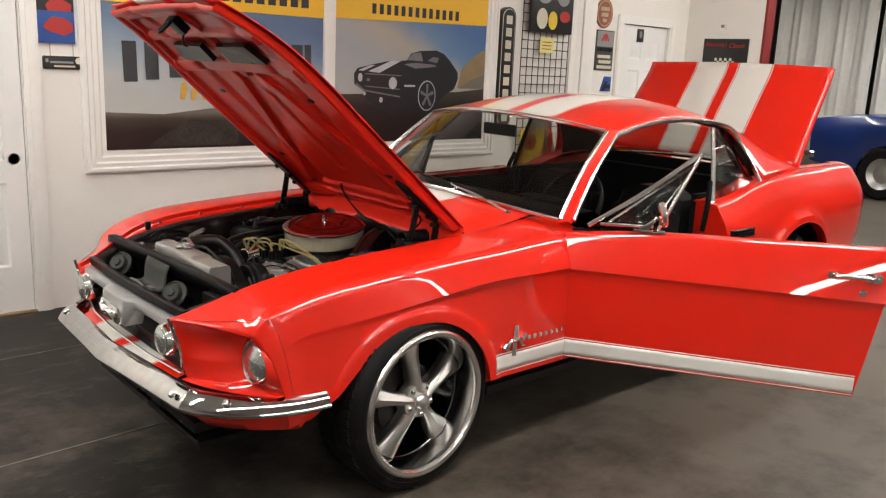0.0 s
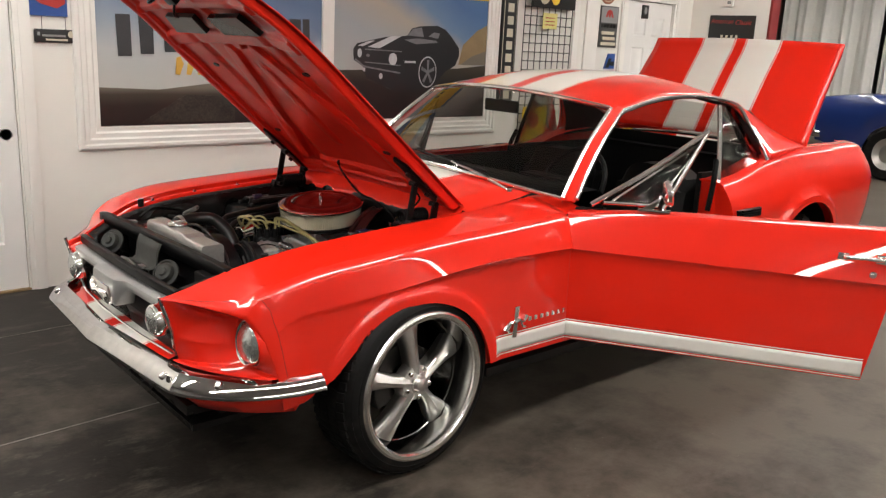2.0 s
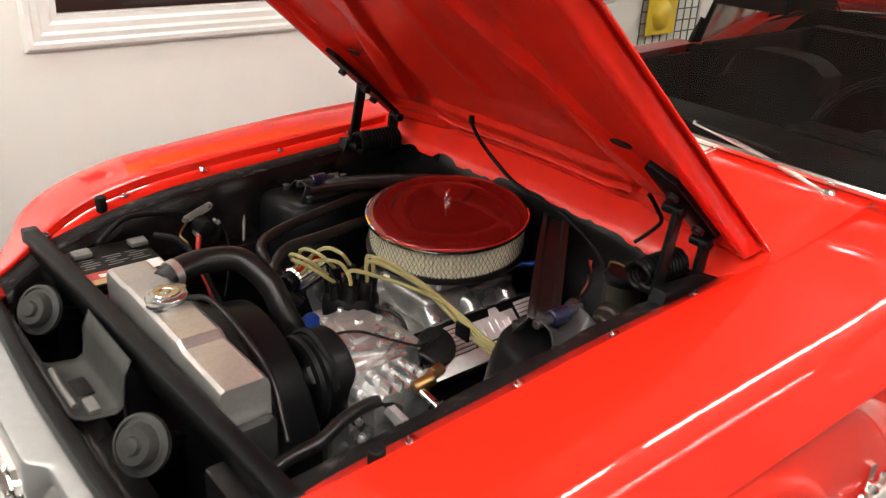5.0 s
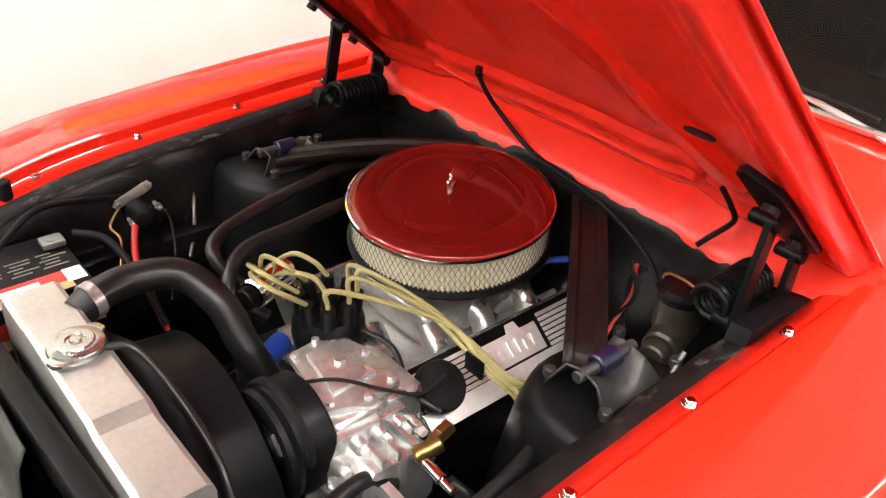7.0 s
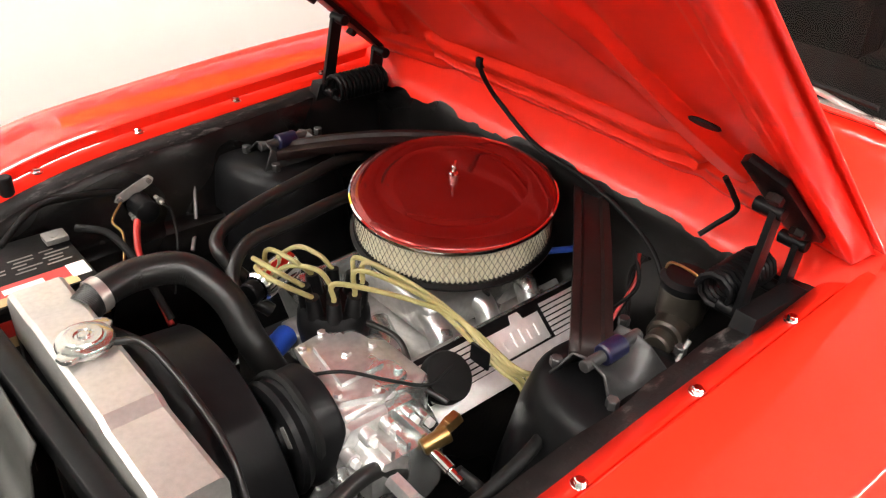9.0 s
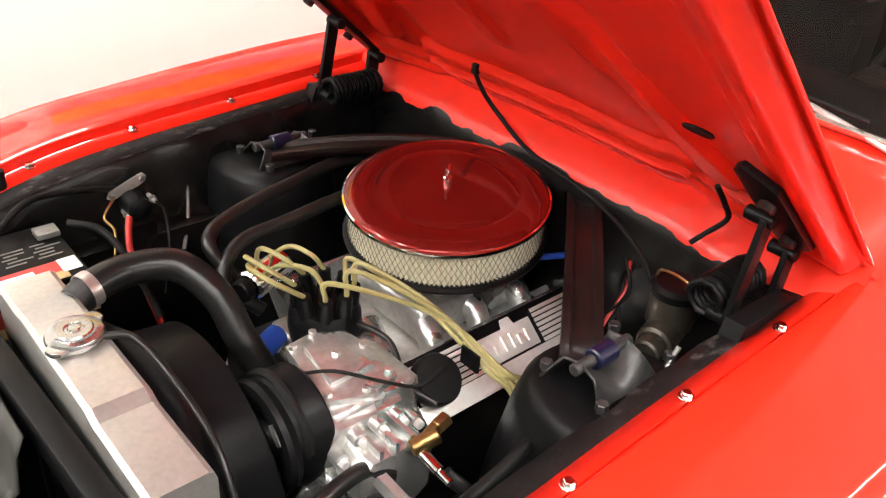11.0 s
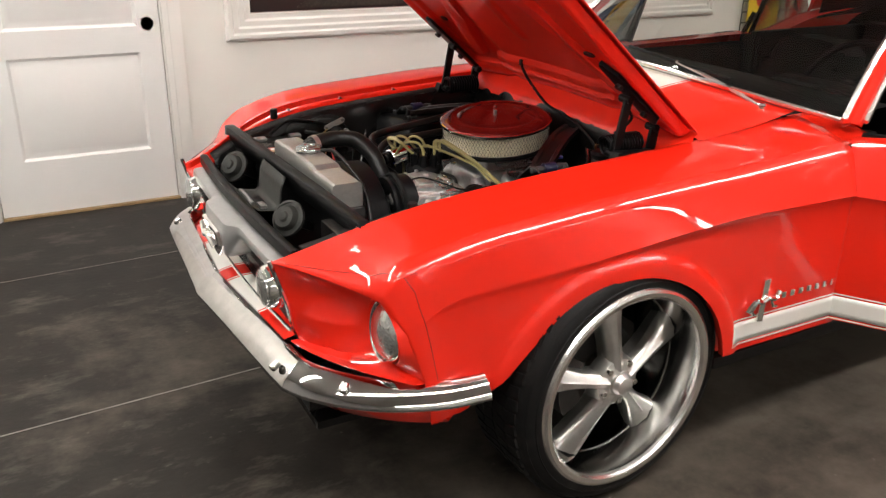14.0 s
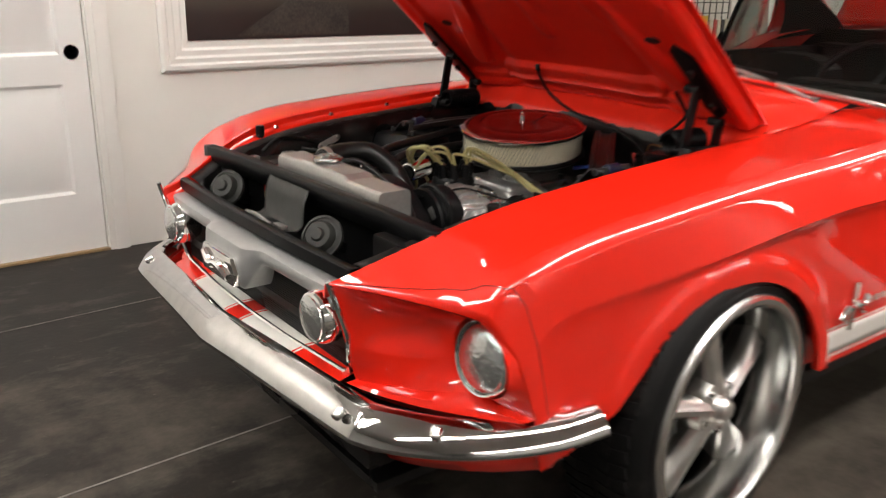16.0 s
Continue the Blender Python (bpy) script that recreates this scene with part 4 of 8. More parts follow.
def hood_inner():
    """The pressed inner panel: a stepped rim, crossed ribs between sunk fields, a rear bead and cross rails."""
    def rise(v, w=0.008):
        k = min(1.0, max(0.0, v / w + 0.5))
        return k * k * (3 - 2 * k)

    def rib(u, y, a, b, half):
        """How far inside the rib from a to b the point lies."""
        ax, ay, bx, by = *a, *b
        dx, dy = bx - ax, by - ay
        t = min(1, max(0, ((u - ax) * dx + (y - ay) * dy) / (dx * dx + dy * dy)))
        return half - math.hypot(u - ax - t * dx, y - ay - t * dy)

    rows = []
    for u in np.linspace(0.012, HOOD_L - 0.012, 190):
        row = []
        w = hood_half_width(u) - 0.006
        for t in np.linspace(-1, 1, 171):
            y = t * w
            ya = abs(y)
            edge = min(w - ya, u, HOOD_L - u)
            d = -0.012 - 0.03 * rise(edge - 0.012, 0.014)
            d += 0.009 * rise(edge - 0.045) + 0.014 * rise(edge - 0.082)
            inside = max(rib(u, ya, (0.16, 0.40), (0.86, 0.10), 0.036), rib(u, ya, (0.10, 0.0), (0.10, 0.30), 0.03), rib(u, ya, (0.93, 0.0), (0.93, 0.5), 0.034), rib(u, ya, (1.115, 0.0), (1.115, 0.5), 0.022), rib(u, ya, (0.9, 0.0), (1.25, 0.0), 0.034))
            d -= 0.017 * rise(inside, 0.012) * rise(edge - 0.07, 0.02)
            d -= 0.006 * rise(rib(u, ya, (0.3, 0.0), (0.74, 0.0), 0.03), 0.03)
            row.append((-u, y, hood_top(u, y) + d))
        rows.append(row)
    return grid(rows)


part("inner_panel", hood_inner(), M_red_under, hood, "pressed red inner panel with ribs", sharp=85)
for s in (-1, 1):
    part("opening", prism([(-0.985, s * 0.075), (-1.07, s * 0.065), (-1.075, s * 0.30), (-0.985, s * 0.345)], "z", -0.034, -0.012, 0.0), M_bay, hood, "dark slot in the inner panel")
    for u, y in ((0.33, 0.42), (0.77, 0.36)):
        part("oval_hole", lathe([(0, -0.002), (0.019, -0.002), (0.021, 0.0), (0.019, 0.002), (0, 0.002)], 20, m=Matrix.Translation((-u, s * y, hood_top(u, y) - 0.033)) @ Matrix.Diagonal((0.55, 1.2, 1, 1))), M_black, hood)
latch = bmesh.new()
box((-1.24, -0.035, -0.07), (-1.17, 0.035, -0.035), 0.006, latch)
tube([(-1.235, -0.02, -0.06), (-1.24, -0.02, -0.115), (-1.235, 0.02, -0.115), (-1.23, 0.02, -0.06)], 0.006, latch)
tube([(-1.17, 0.0, -0.06), (-1.13, 0.05, -0.075), (-1.10, 0.09, -0.06)], 0.005, latch)
part("hood_latch", latch, M_black, hood, "black steel hood striker")


# hinges with their coil springs
def hood_hinge(s):
    bm = bmesh.new()
    y = s * 0.497
    hp = hood_pose
    plate = part("hinge_plate", prism([(-0.05, s * 0.50), (-0.10, s * 0.548), (-0.30, s * 0.542), (-0.35, s * 0.505), (-0.33, s * 0.488), (-0.12, s * 0.488)], "z", -0.046, -0.034, 0.003), M_black, hood, "black hinge plate bolted to the hood")
    for u in (0.13, 0.26):
        part("plate_bolt", rod((-u, s * 0.522, -0.06), (-u, s * 0.522, -0.048), 0.012, n=6), M_brown, plate)
    base1, base2 = Vector((0.185, y, 0.88)), Vector((0.31, y, 0.865))
    tops = hp @ Vector((-0.195, y, -0.052)), hp @ Vector((-0.055, y, -0.05))
    links = []
    for b, t, w in ((base1, tops[0], 0.013), (base2, tops[1], 0.015)):
        d = (t - b).normalized()
        n = Vector((d.z, 0, -d.x)) * w
        links.append(prism([((b + n).x, (b + n).z), ((t + n).x, (t + n).z), ((t - n).x, (t - n).z), ((b - n).x, (b - n).z)], "y", y - 0.005 + 0.01 * s, y + 0.005 + 0.01 * s, 0.0015))
    prism([(0.13, 0.79), (0.335, 0.80), (0.335, 0.87), (0.31, 0.885), (0.17, 0.895)], "y", y + s * 0.012, y + s * 0.045, 0.003, bm)
    pins = [rod((q.x, y - 0.022, q.z), (q.x, y + 0.022, q.z), 0.011) for q in (base1, base2, *tops)]
    ob = part("hood_hinge", bm, M_black, car, "black steel hood hinge with a coil spring")
    for q in links:
        part("link", q, M_black, ob)
    for q in pins:
        part("pin", q, M_black, ob)
    coil = bmesh.new()
    turns = 12
    pts = []
    for k in range(turns * 10 + 1):
        a = 2 * math.pi * k / 10
        pts.append((lerp(0.175, 0.30, k / (turns * 10)), y - s * 0.03 + 0.026 * math.cos(a), 0.898 + 0.026 * math.sin(a)))
    tube(pts, 0.005, coil, 6, smooth=False)
    part("spring", coil, M_black, ob)


for s in (-1, 1):
    hood_hinge(s)

# ---- cowl, windshield, roof ----
ws_base_x = lambda y: 0.838 - 0.32 * (1 - (abs(y) / 0.73) ** 2.4) * 0.62
ws_top_x = lambda y: 1.232 - 0.13 * (1 - (abs(y) / 0.62) ** 2.2)
ws_base_z = lambda y: 0.96 + 0.075 * (1 - (abs(y) / 0.73) ** 2)
ws_top_z = lambda y: 1.32 + 0.052 * (1 - (abs(y) / 0.62) ** 2)


def cowl():
    rows = []
    for k in range(22):
        u = k / 21
        row = []
        for t in np.linspace(-1, 1, 45):
            w = 0.609
            y = t * w
            xa = HINGE.x + 0.004
            xb = ws_base_x(y) + 0.0
            za = HINGE.z - 0.004 + hood_top(0, y)
            zb = ws_base_z(y) - 0.012
            e = min(1, max(0, (abs(y) - 0.52) / 0.089))
            e = e * e * (3 - 2 * e) * (1 - u ** 4)
            x = lerp(xa, xb, u)
            row.append((x, y, lerp(lerp(za, zb, u) + 0.006 * math.sin(math.pi * u), top_in_z(x) + 0.0015, e)))
        rows.append(row)
    return weld(grid(rows), 1e-4)


def cowl_lip():
    """The rolled front lip and the panel that falls away to the firewall."""
    lip = []
    for t in np.linspace(-1, 1, 45):
        y = t * 0.604
        z = HINGE.z - 0.004 + hood_top(0, y)
        lip.append([(HINGE.x + 0.004, y, z), (HINGE.x - 0.012, y, z - 0.006), (HINGE.x - 0.02, y, z - 0.024), (HINGE.x - 0.034, y, z - 0.028), (HINGE.x - 0.046, y, z - 0.058), (HINGE.x - 0.066, y, z - 0.066), (HINGE.x - 0.072, y, z - 0.09)])
    return grid(lip)


part("cowl_panel", cowl(), M_red_stripe, car, "red cowl panel below the windshield with cream stripes", sharp=60)
part("cowl_lip", cowl_lip(), M_red_under, car, "red cowl lip over the firewall", sharp=60)
# fender top carried back under the windshield posts
for s in (-1, 1):
    rows = []
    for x in np.linspace(0.775, 0.93, 8):
        f = min(x, 0.8)
        rows.append([(x, s * lerp(top_in_y(f) - 0.03, edge_y(f) - 0.012, u), lerp(top_in_z(f), edge_z(f), u) - 0.004 + 0.003 * math.sin(math.pi * u)) for u in np.linspace(0, 1, 9)])
    part("cowl_corner", grid(rows), M_red, car, solid=0.004)


def ws_point(y, v, inset=0.0):
    """A point of the windshield: v from its base to its top."""
    yb, yt = y * 0.725, y * 0.622
    p = Vector((ws_base_x(yb), yb, ws_base_z(yb)))
    q = Vector((ws_top_x(yt), yt, ws_top_z(yt)))
    r = p.lerp(q, v)
    r.x -= 0.02 * math.sin(math.pi * v)
    r.z += 0.01 * math.sin(math.pi * v)
    return r


wind = part("windshield", grid([[ws_point(t, v) for t in np.linspace(-1, 1, 33)] for v in np.linspace(0, 1, 17)]), M_glass, car, "tinted curved windshield")
wind.visible_shadow = False
trim = bmesh.new()
tube([ws_point(t, 0) + Vector((-0.008, 0, 0.002)) for t in np.linspace(-1.0, 1.0, 25)], 0.009, trim, 8, 1, smooth=False)
tube([ws_point(t, 1) + Vector((0.0, 0, 0.006)) for t in np.linspace(-1.0, 1.0, 25)], 0.010, trim, 8, 1, smooth=False)
for t in (-1, 1):
    tube([ws_point(t, v) + Vector((0.004, t * 0.004, 0.002)) for v in np.linspace(0, 1, 12)], 0.011, trim, 8, 1, smooth=False)
part("windshield_trim", trim, M_moulding, car, "bright windshield moulding")

rail_y = hermite((1.24, 1.6, 2.0, 2.25, 2.45), (0.655, 0.645, 0.632, 0.625, 0.625))
rail_z = hermite((1.24, 1.5, 1.8, 2.1, 2.3, 2.5), (1.314, 1.365, 1.382, 1.366, 1.33, 1.262))


def roof():
    rows = []
    for k in range(31):
        u = k / 30
        row = []
        for t in np.linspace(-1, 1, 41):
            x = lerp(1.248 - 0.13 * (1 - t * t), 2.50 - 0.09 * (1 - t * t), u)
            xr = min(max(x, 1.24), 2.5)
            y = t * rail_y(xr)
            crown = (lerp(0.062, 0.088, math.sin(math.pi * min(1, max(0, (x - 1.25) / 0.8)) / 2)) if x < 2.05 else lerp(0.088, 0.06, (x - 2.05) / 0.45)) * (1 - abs(t) ** 2.6)
            row.append((x, y, rail_z(xr) + crown - (0.004 if u in (0, 1) else 0)))
        rows.append(row)
    return grid(rows)


part("roof", roof(), M_red_stripe, car, "red roof with two cream stripes", solid=0.01)
for s in (-1, 1):
    bm = bmesh.new()
    # windshield post
    rows = []
    for v in np.linspace(-0.02, 1.03, 14):
        p = ws_point(s, v)
        rows.append([p + Vector((0.0, s * 0.004, 0.0)), p + Vector((0.01, s * 0.024, 0.006)), p + Vector((0.034, s * 0.034, 0.0)), p + Vector((0.06, s * 0.026, -0.012)), p + Vector((0.05, s * -0.004, -0.01)), p + Vector((0.01, 0, -0.012))])
    grid(rows, bm, close=True)
    part("windshield_post", bm, M_red, car)
    bm = bmesh.new()
    pts = [ws_point(s, v) + Vector((0.055, s * 0.034, -0.002)) for v in np.linspace(0.0, 0.97, 8)] + [Vector((x, s * (rail_y(x) + 0.014), rail_z(x) - 0.008)) for x in np.linspace(1.33, 2.2, 10)]
    pts += [Vector((x, s * (0.64 + 0.14 * u), z)) for x, u, z in ((2.30, 0.05, 1.313), (2.37, 0.25, 1.225), (2.43, 0.6, 1.115), (2.45, 0.85, 1.04))]
    tube(pts, 0.0115, bm, 8, 3)
    part("drip_rail", bm, M_moulding, car, "bright drip rail moulding")

# ---- doors, quarters, tail ----
DOOR_X0, DOOR_X1 = 0.797, 1.985
belt_z = hermite((0.79, 1.2, 1.6, 2.0), (0.92, 0.948, 0.958, 0.968))


def door_y(x, z):
    return side_y(x, z, ex=-9, cy=0.866 + 0.004 * (x - 0.8), cz=0.782 - 0.012 * (x - 0.8), ty=0.805 + 0.01 * (x - 0.8), tz=belt_z(x) - 0.014)


def sill_rise(x):
    return lerp(0.02, 0.004, min(1, max(0, (x - 0.8) / 1.18)))


def door_skin(s):
    rows = []
    for x in np.linspace(DOOR_X0, DOOR_X1, 26):
        cz = 0.782 - 0.012 * (x - 0.8)
        zs = [lerp(belt_z(x) - 0.014, cz, k / 6) for k in range(7)] + [cz - 0.006, cz - 0.014, cz - 0.022] + [lerp(cz - 0.022, 0.372 + sill_rise(x), k / 13) for k in range(1, 14)]
        lip = [(x, s * (door_y(x, zs[0]) - 0.1), belt_z(x) - 0.004), (x, s * (door_y(x, zs[0]) - 0.022), belt_z(x)), (x, s * (door_y(x, zs[0]) - 0.006), belt_z(x) - 0.004)]
        rows.append(lip + [(x, s * door_y(x, z), z) for z in zs] + [(x, s * (door_y(x, 0.372) - 0.012), 0.366 + sill_rise(x)), (x, s * (door_y(x, 0.372) - 0.1), 0.37 + sill_rise(x))])
        if s < 0:
            f = max(0, (x - 1.6) / 0.385)
            rows[-1] = [(q[0] + 0.075 * f * min(1, max(0, (q[2] - 0.38) / 0.45)), q[1], q[2]) for q in rows[-1]]
    bm = grid(rows)
    for x in (DOOR_X0, DOOR_X1):
        row = rows[0] if x == DOOR_X0 else rows[-1]
        n = len(row)
        a = [Vector(p) for p in row[1:-1]]
        b = [Vector((p[0] + (0.004 if x == DOOR_X0 else -0.004), s * (0.70 + 0.0 * i), p[2])) for i, p in enumerate(row[1:-1])]
        grid([a, b], bm)
    return weld(bm, 1e-4)


def make_door(s, at):
    door = part("door", door_skin(s), M_red, car, "opened red driver's door with a cream sill stripe" if s < 0 else "closed red passenger door", at=at, sharp=27)
    inner = bmesh.new()
    box((DOOR_X0 + 0.02, s * 0.70, 0.40), (DOOR_X1 - 0.012, s * 0.725, 0.93), 0.01, inner)
    box((1.1, s * 0.66, 0.62), (1.55, s * 0.70, 0.67), 0.015, inner)
    part("inner_trim", inner, M_vinyl, door, "black vinyl door trim")
    for z0, z1 in ((0.385, 0.45), (0.455, 0.459), (0.376, 0.38)):
        bm = sill_stripe(z0, z1, DOOR_X0 + 0.002, DOOR_X1 - 0.002, s, door_y, 0.002)
        for v in bm.verts:
            v.co.z += sill_rise(v.co.x)
        part("sill_stripe", bm, M_white_paint, door, solid=0.001)
    # vent window
    zb = 0.956
    a, b, c = Vector((0.885, s * 0.745, zb - 0.005)), Vector((1.322, s * 0.675, 1.282)), Vector((1.175 if s < 0 else 1.275, s * 0.742, zb))
    bm = bmesh.new()
    tube([a, a.lerp(b, 0.5) + Vector((0.012, 0, -0.004)), b], 0.011, bm, 8, 6)
    tube([b, c], 0.009, bm, 8, 4)
    tube([a + Vector((0.05, 0, 0.012)), c + Vector((-0.02, 0, 0.012))], 0.007, bm, 8, 4)
    tube([a + Vector((0.085, 0, 0.022)), b + Vector((-0.03, 0, -0.055))], 0.005, bm, 8, 4)
    tube([c + Vector((-0.03, 0, 0.02)), b + Vector((-0.028, 0, -0.06))], 0.0045, bm, 8, 4)
    part("vent_window_frame", bm, M_moulding if s < 0 else M_black, door, "bright vent window frame" if s < 0 else "dark vent window frame")
    bm = bmesh.new()
    bm.faces.new([bm.verts.new(p) for p in (a + Vector((0.02, 0, 0)), b, c)])
    g = part("vent_glass", bm, M_glass, door, solid=0.003)
    g.visible_shadow = False
    bm = bmesh.new()
    for x0, x1 in ((1.855, 2.0) if s < 0 else (1.78, 1.94),):
        y = door_y(1.9, 0.855) + 0.03
        tube([(x0, s * (y - 0.03), 0.86), (x0 + 0.015, s * y, 0.862), (lerp(x0, x1, 0.5), s * (y + 0.002), 0.864), (x1 - 0.02, s * y, 0.862), (x1, s * (y - 0.03), 0.86)], 0.009, bm, 10, 6)
        box((x0 - 0.02, s * (y - 0.034), 0.846), (x0 + 0.02, s * (y - 0.022), 0.874), 0.004, bm)
        box((x1 - 0.03, s * (y - 0.034), 0.842), (x1 + 0.03, s * (y - 0.02), 0.878), 0.004, bm)
        rod((x1 + 0.0, s * (y - 0.02), 0.86), (x1 + 0.0, s * (y + 0.012), 0.86), 0.014, bm)
    part("door_handle", bm, M_chrome, door, "chrome push-button handle")
    bm = bmesh.new()
    y = door_y(1.9, 0.80)
    rod((1.965, s * (y - 0.005), 0.80), (1.965, s * (y + 0.006), 0.80), 0.014, bm, 16)
    rod((1.965, s * (y + 0.005), 0.80), (1.965, s * (y + 0.009), 0.80), 0.008, bm, 12)
    part("lock", bm, M_chrome, door)
    return door


OPEN = 55.0
door_left = make_door(-1, Matrix.Translation((0.80, -0.80, 0)) @ pose(0, 0, 0, 0, 0, -OPEN) @ Matrix.Translation((-0.80, 0.80, 0)))
make_door(1, Matrix.Identity(4))

# outside mirror on the open door
bm = bmesh.new()
box((1.075, -0.80, 0.951), (1.205, -0.755, 0.959), 0.003, bm)
prism([(1.09, 0.957), (1.135, 0.957), (1.165, 1.003), (1.15, 1.008)], "y", -0.79, -0.77, 0.004, bm)
mirror = part("door_mirror", bm, M_chrome, door_left, "chrome round mirror on a raked stalk")
part("mirror_head", lathe([(0, 0.0), (0.03, 0.002), (0.05, 0.012), (0.056, 0.028), (0.052, 0.034), (0, 0.033)], 28, m=Matrix.Translation((1.165, -0.785, 1.025)) @ pose(0, 0, 0, 0, 78, 12)), M_chrome, mirror)

R_X, R_Z, R_R = 2.765, 0.42, 0.388
q_top_y = hermite((1.95, 2.3, 2.7, 3.2, 3.72), (0.80, 0.80, 0.79, 0.765, 0.735))
q_top_z = hermite((1.95, 2.15, 2.4, 2.7, 3.2, 3.72), (0.945, 0.97, 1.035, 1.065, 1.075, 1.07))


q_mid_y = hermite((1.95, 2.4, 2.8, 3.3, 3.6, 3.76), (0.866, 0.885, 0.885, 0.868, 0.838, 0.80))


def quarter_side(x, z):
    """Hip: a rounded shoulder, fullest at the waist, drawn in below, with a flared arch."""
    cz, cy, ty, tz = 0.775 + 0.05 * max(0, x - 2.2), q_mid_y(x), q_top_y(x), q_top_z(x) - 0.03
    if z >= cz:
        u = min(1, max(0, (tz - z) / max(tz - cz, 1e-3)))
        y = ty + (cy - ty) * math.sin(math.pi / 2 * u) ** 0.9
    else:
        d = cz - z
        fade = max(0.0, 1 - max(0, x - 2.0) / 0.35)
        y = cy - 0.013 * fade * min(d / 0.022, 1) ** 0.7 - 0.30 * (1 - fade) * d * d - 0.9 * max(0, 0.42 - z) ** 2
    r = math.hypot(x - R_X, z - R_Z)
    return y + 0.026 / (1 + math.exp(min(40, (r - R_R - 0.055) / 0.006)))


def quarter(s):
    bm = bmesh.new()
    xs = list(np.linspace(1.99, R_X - R_R - 0.004, 9)) + [R_X - R_R * math.cos(radians(a)) for a in range(6, 180, 7)] + list(np.linspace(R_X + R_R + 0.004, 3.72, 10)) + [3.745, 3.76]
    cols = []
    for x in sorted(xs):
        zb = 0.36
        if abs(x - R_X) < R_R:
            zb = max(zb, R_Z + math.sqrt(R_R ** 2 - (x - R_X) ** 2))
        if x > R_X + R_R:
            zb = lerp(0.40, 0.47, (x - R_X - R_R) / 0.6)
        cz = max(0.775 + 0.05 * max(0, x - 2.2), zb + 0.004)
        yt, zt = q_top_y(x), q_top_z(x)
        pts = [(yt - 0.15, zt + 0.004)] + [(yt - 0.14 + 0.128 * k / 5, zt + 0.008 * math.sin(math.pi * k / 5)) for k in range(6)]
        pts = pts[:-2]
        for a in (88, 70, 52, 34, 16):
            pts.append((yt - 0.04 + 0.04 * math.cos(radians(a)), zt - 0.036 + 0.036 * math.sin(radians(a))))
        tz = zt - 0.032
        for k in range(1, 8):
            z = lerp(tz, cz, k / 7)
            pts.append((quarter_side(x, z), z))
        for k in range(1, 14):
            z = lerp(cz, zb, k / 13)
            pts.append((quarter_side(x, z), z))
        pts.append((quarter_side(x, zb) - 0.02, zb + 0.002))
        # tail end leans back at mid height
        cols.append([bm.verts.new((x + (0.03 * math.sin(math.pi * min(1, max(0, (z - 0.4) / 0.65))) * max(0, (x - 3.3) / 0.42)), s * (y - 1.1 * max(0, x - 3.70) * (1 if x > 3.70 else 0)), z)) for y, z in pts])
    for p, q in zip(cols, cols[1:]):
        for k in range(len(p) - 1):
            bm.faces.new((p[k], p[k + 1], q[k + 1], q[k]))
    edge = cols[0]
    inward = 0.66 if s < 0 else 0.80
    jamb = [bm.verts.new((v.co.x + 0.004, s * inward, v.co.z)) for v in edge]
    for k in range(1, len(edge) - 1):
        bm.faces.new((edge[k], edge[k + 1], jamb[k + 1], jamb[k]))
    # the roof's sail panel down to the shoulder
    rows = []
    for v in np.linspace(0, 1, 14):
        row = []
        for u in np.linspace(0, 1, 13):
            top = Vector((lerp(2.24, 2.54, u), lerp(rail_y(2.3), 0.61, u), rail_z(lerp(2.24, 2.5, u)) - 0.002))
            bx = lerp(2.46, 3.02, u)
            low = Vector((bx, q_top_y(bx) - 0.02 - 0.055 * u, q_top_z(bx) + 0.003))
            p = top.lerp(low, v)
            p.x += lerp(0.03, -0.06, u) * math.sin(math.pi * v)
            p.y += -0.035 * math.sin(math.pi * v) * (0.4 + 0.6 * v)
            p.z += 0.012 * math.sin(math.pi * v)
            row.append((p.x, s * p.y, p.z))
        rows.append(row)
    grid(rows, bm)
    return weld(bm, 1e-4)


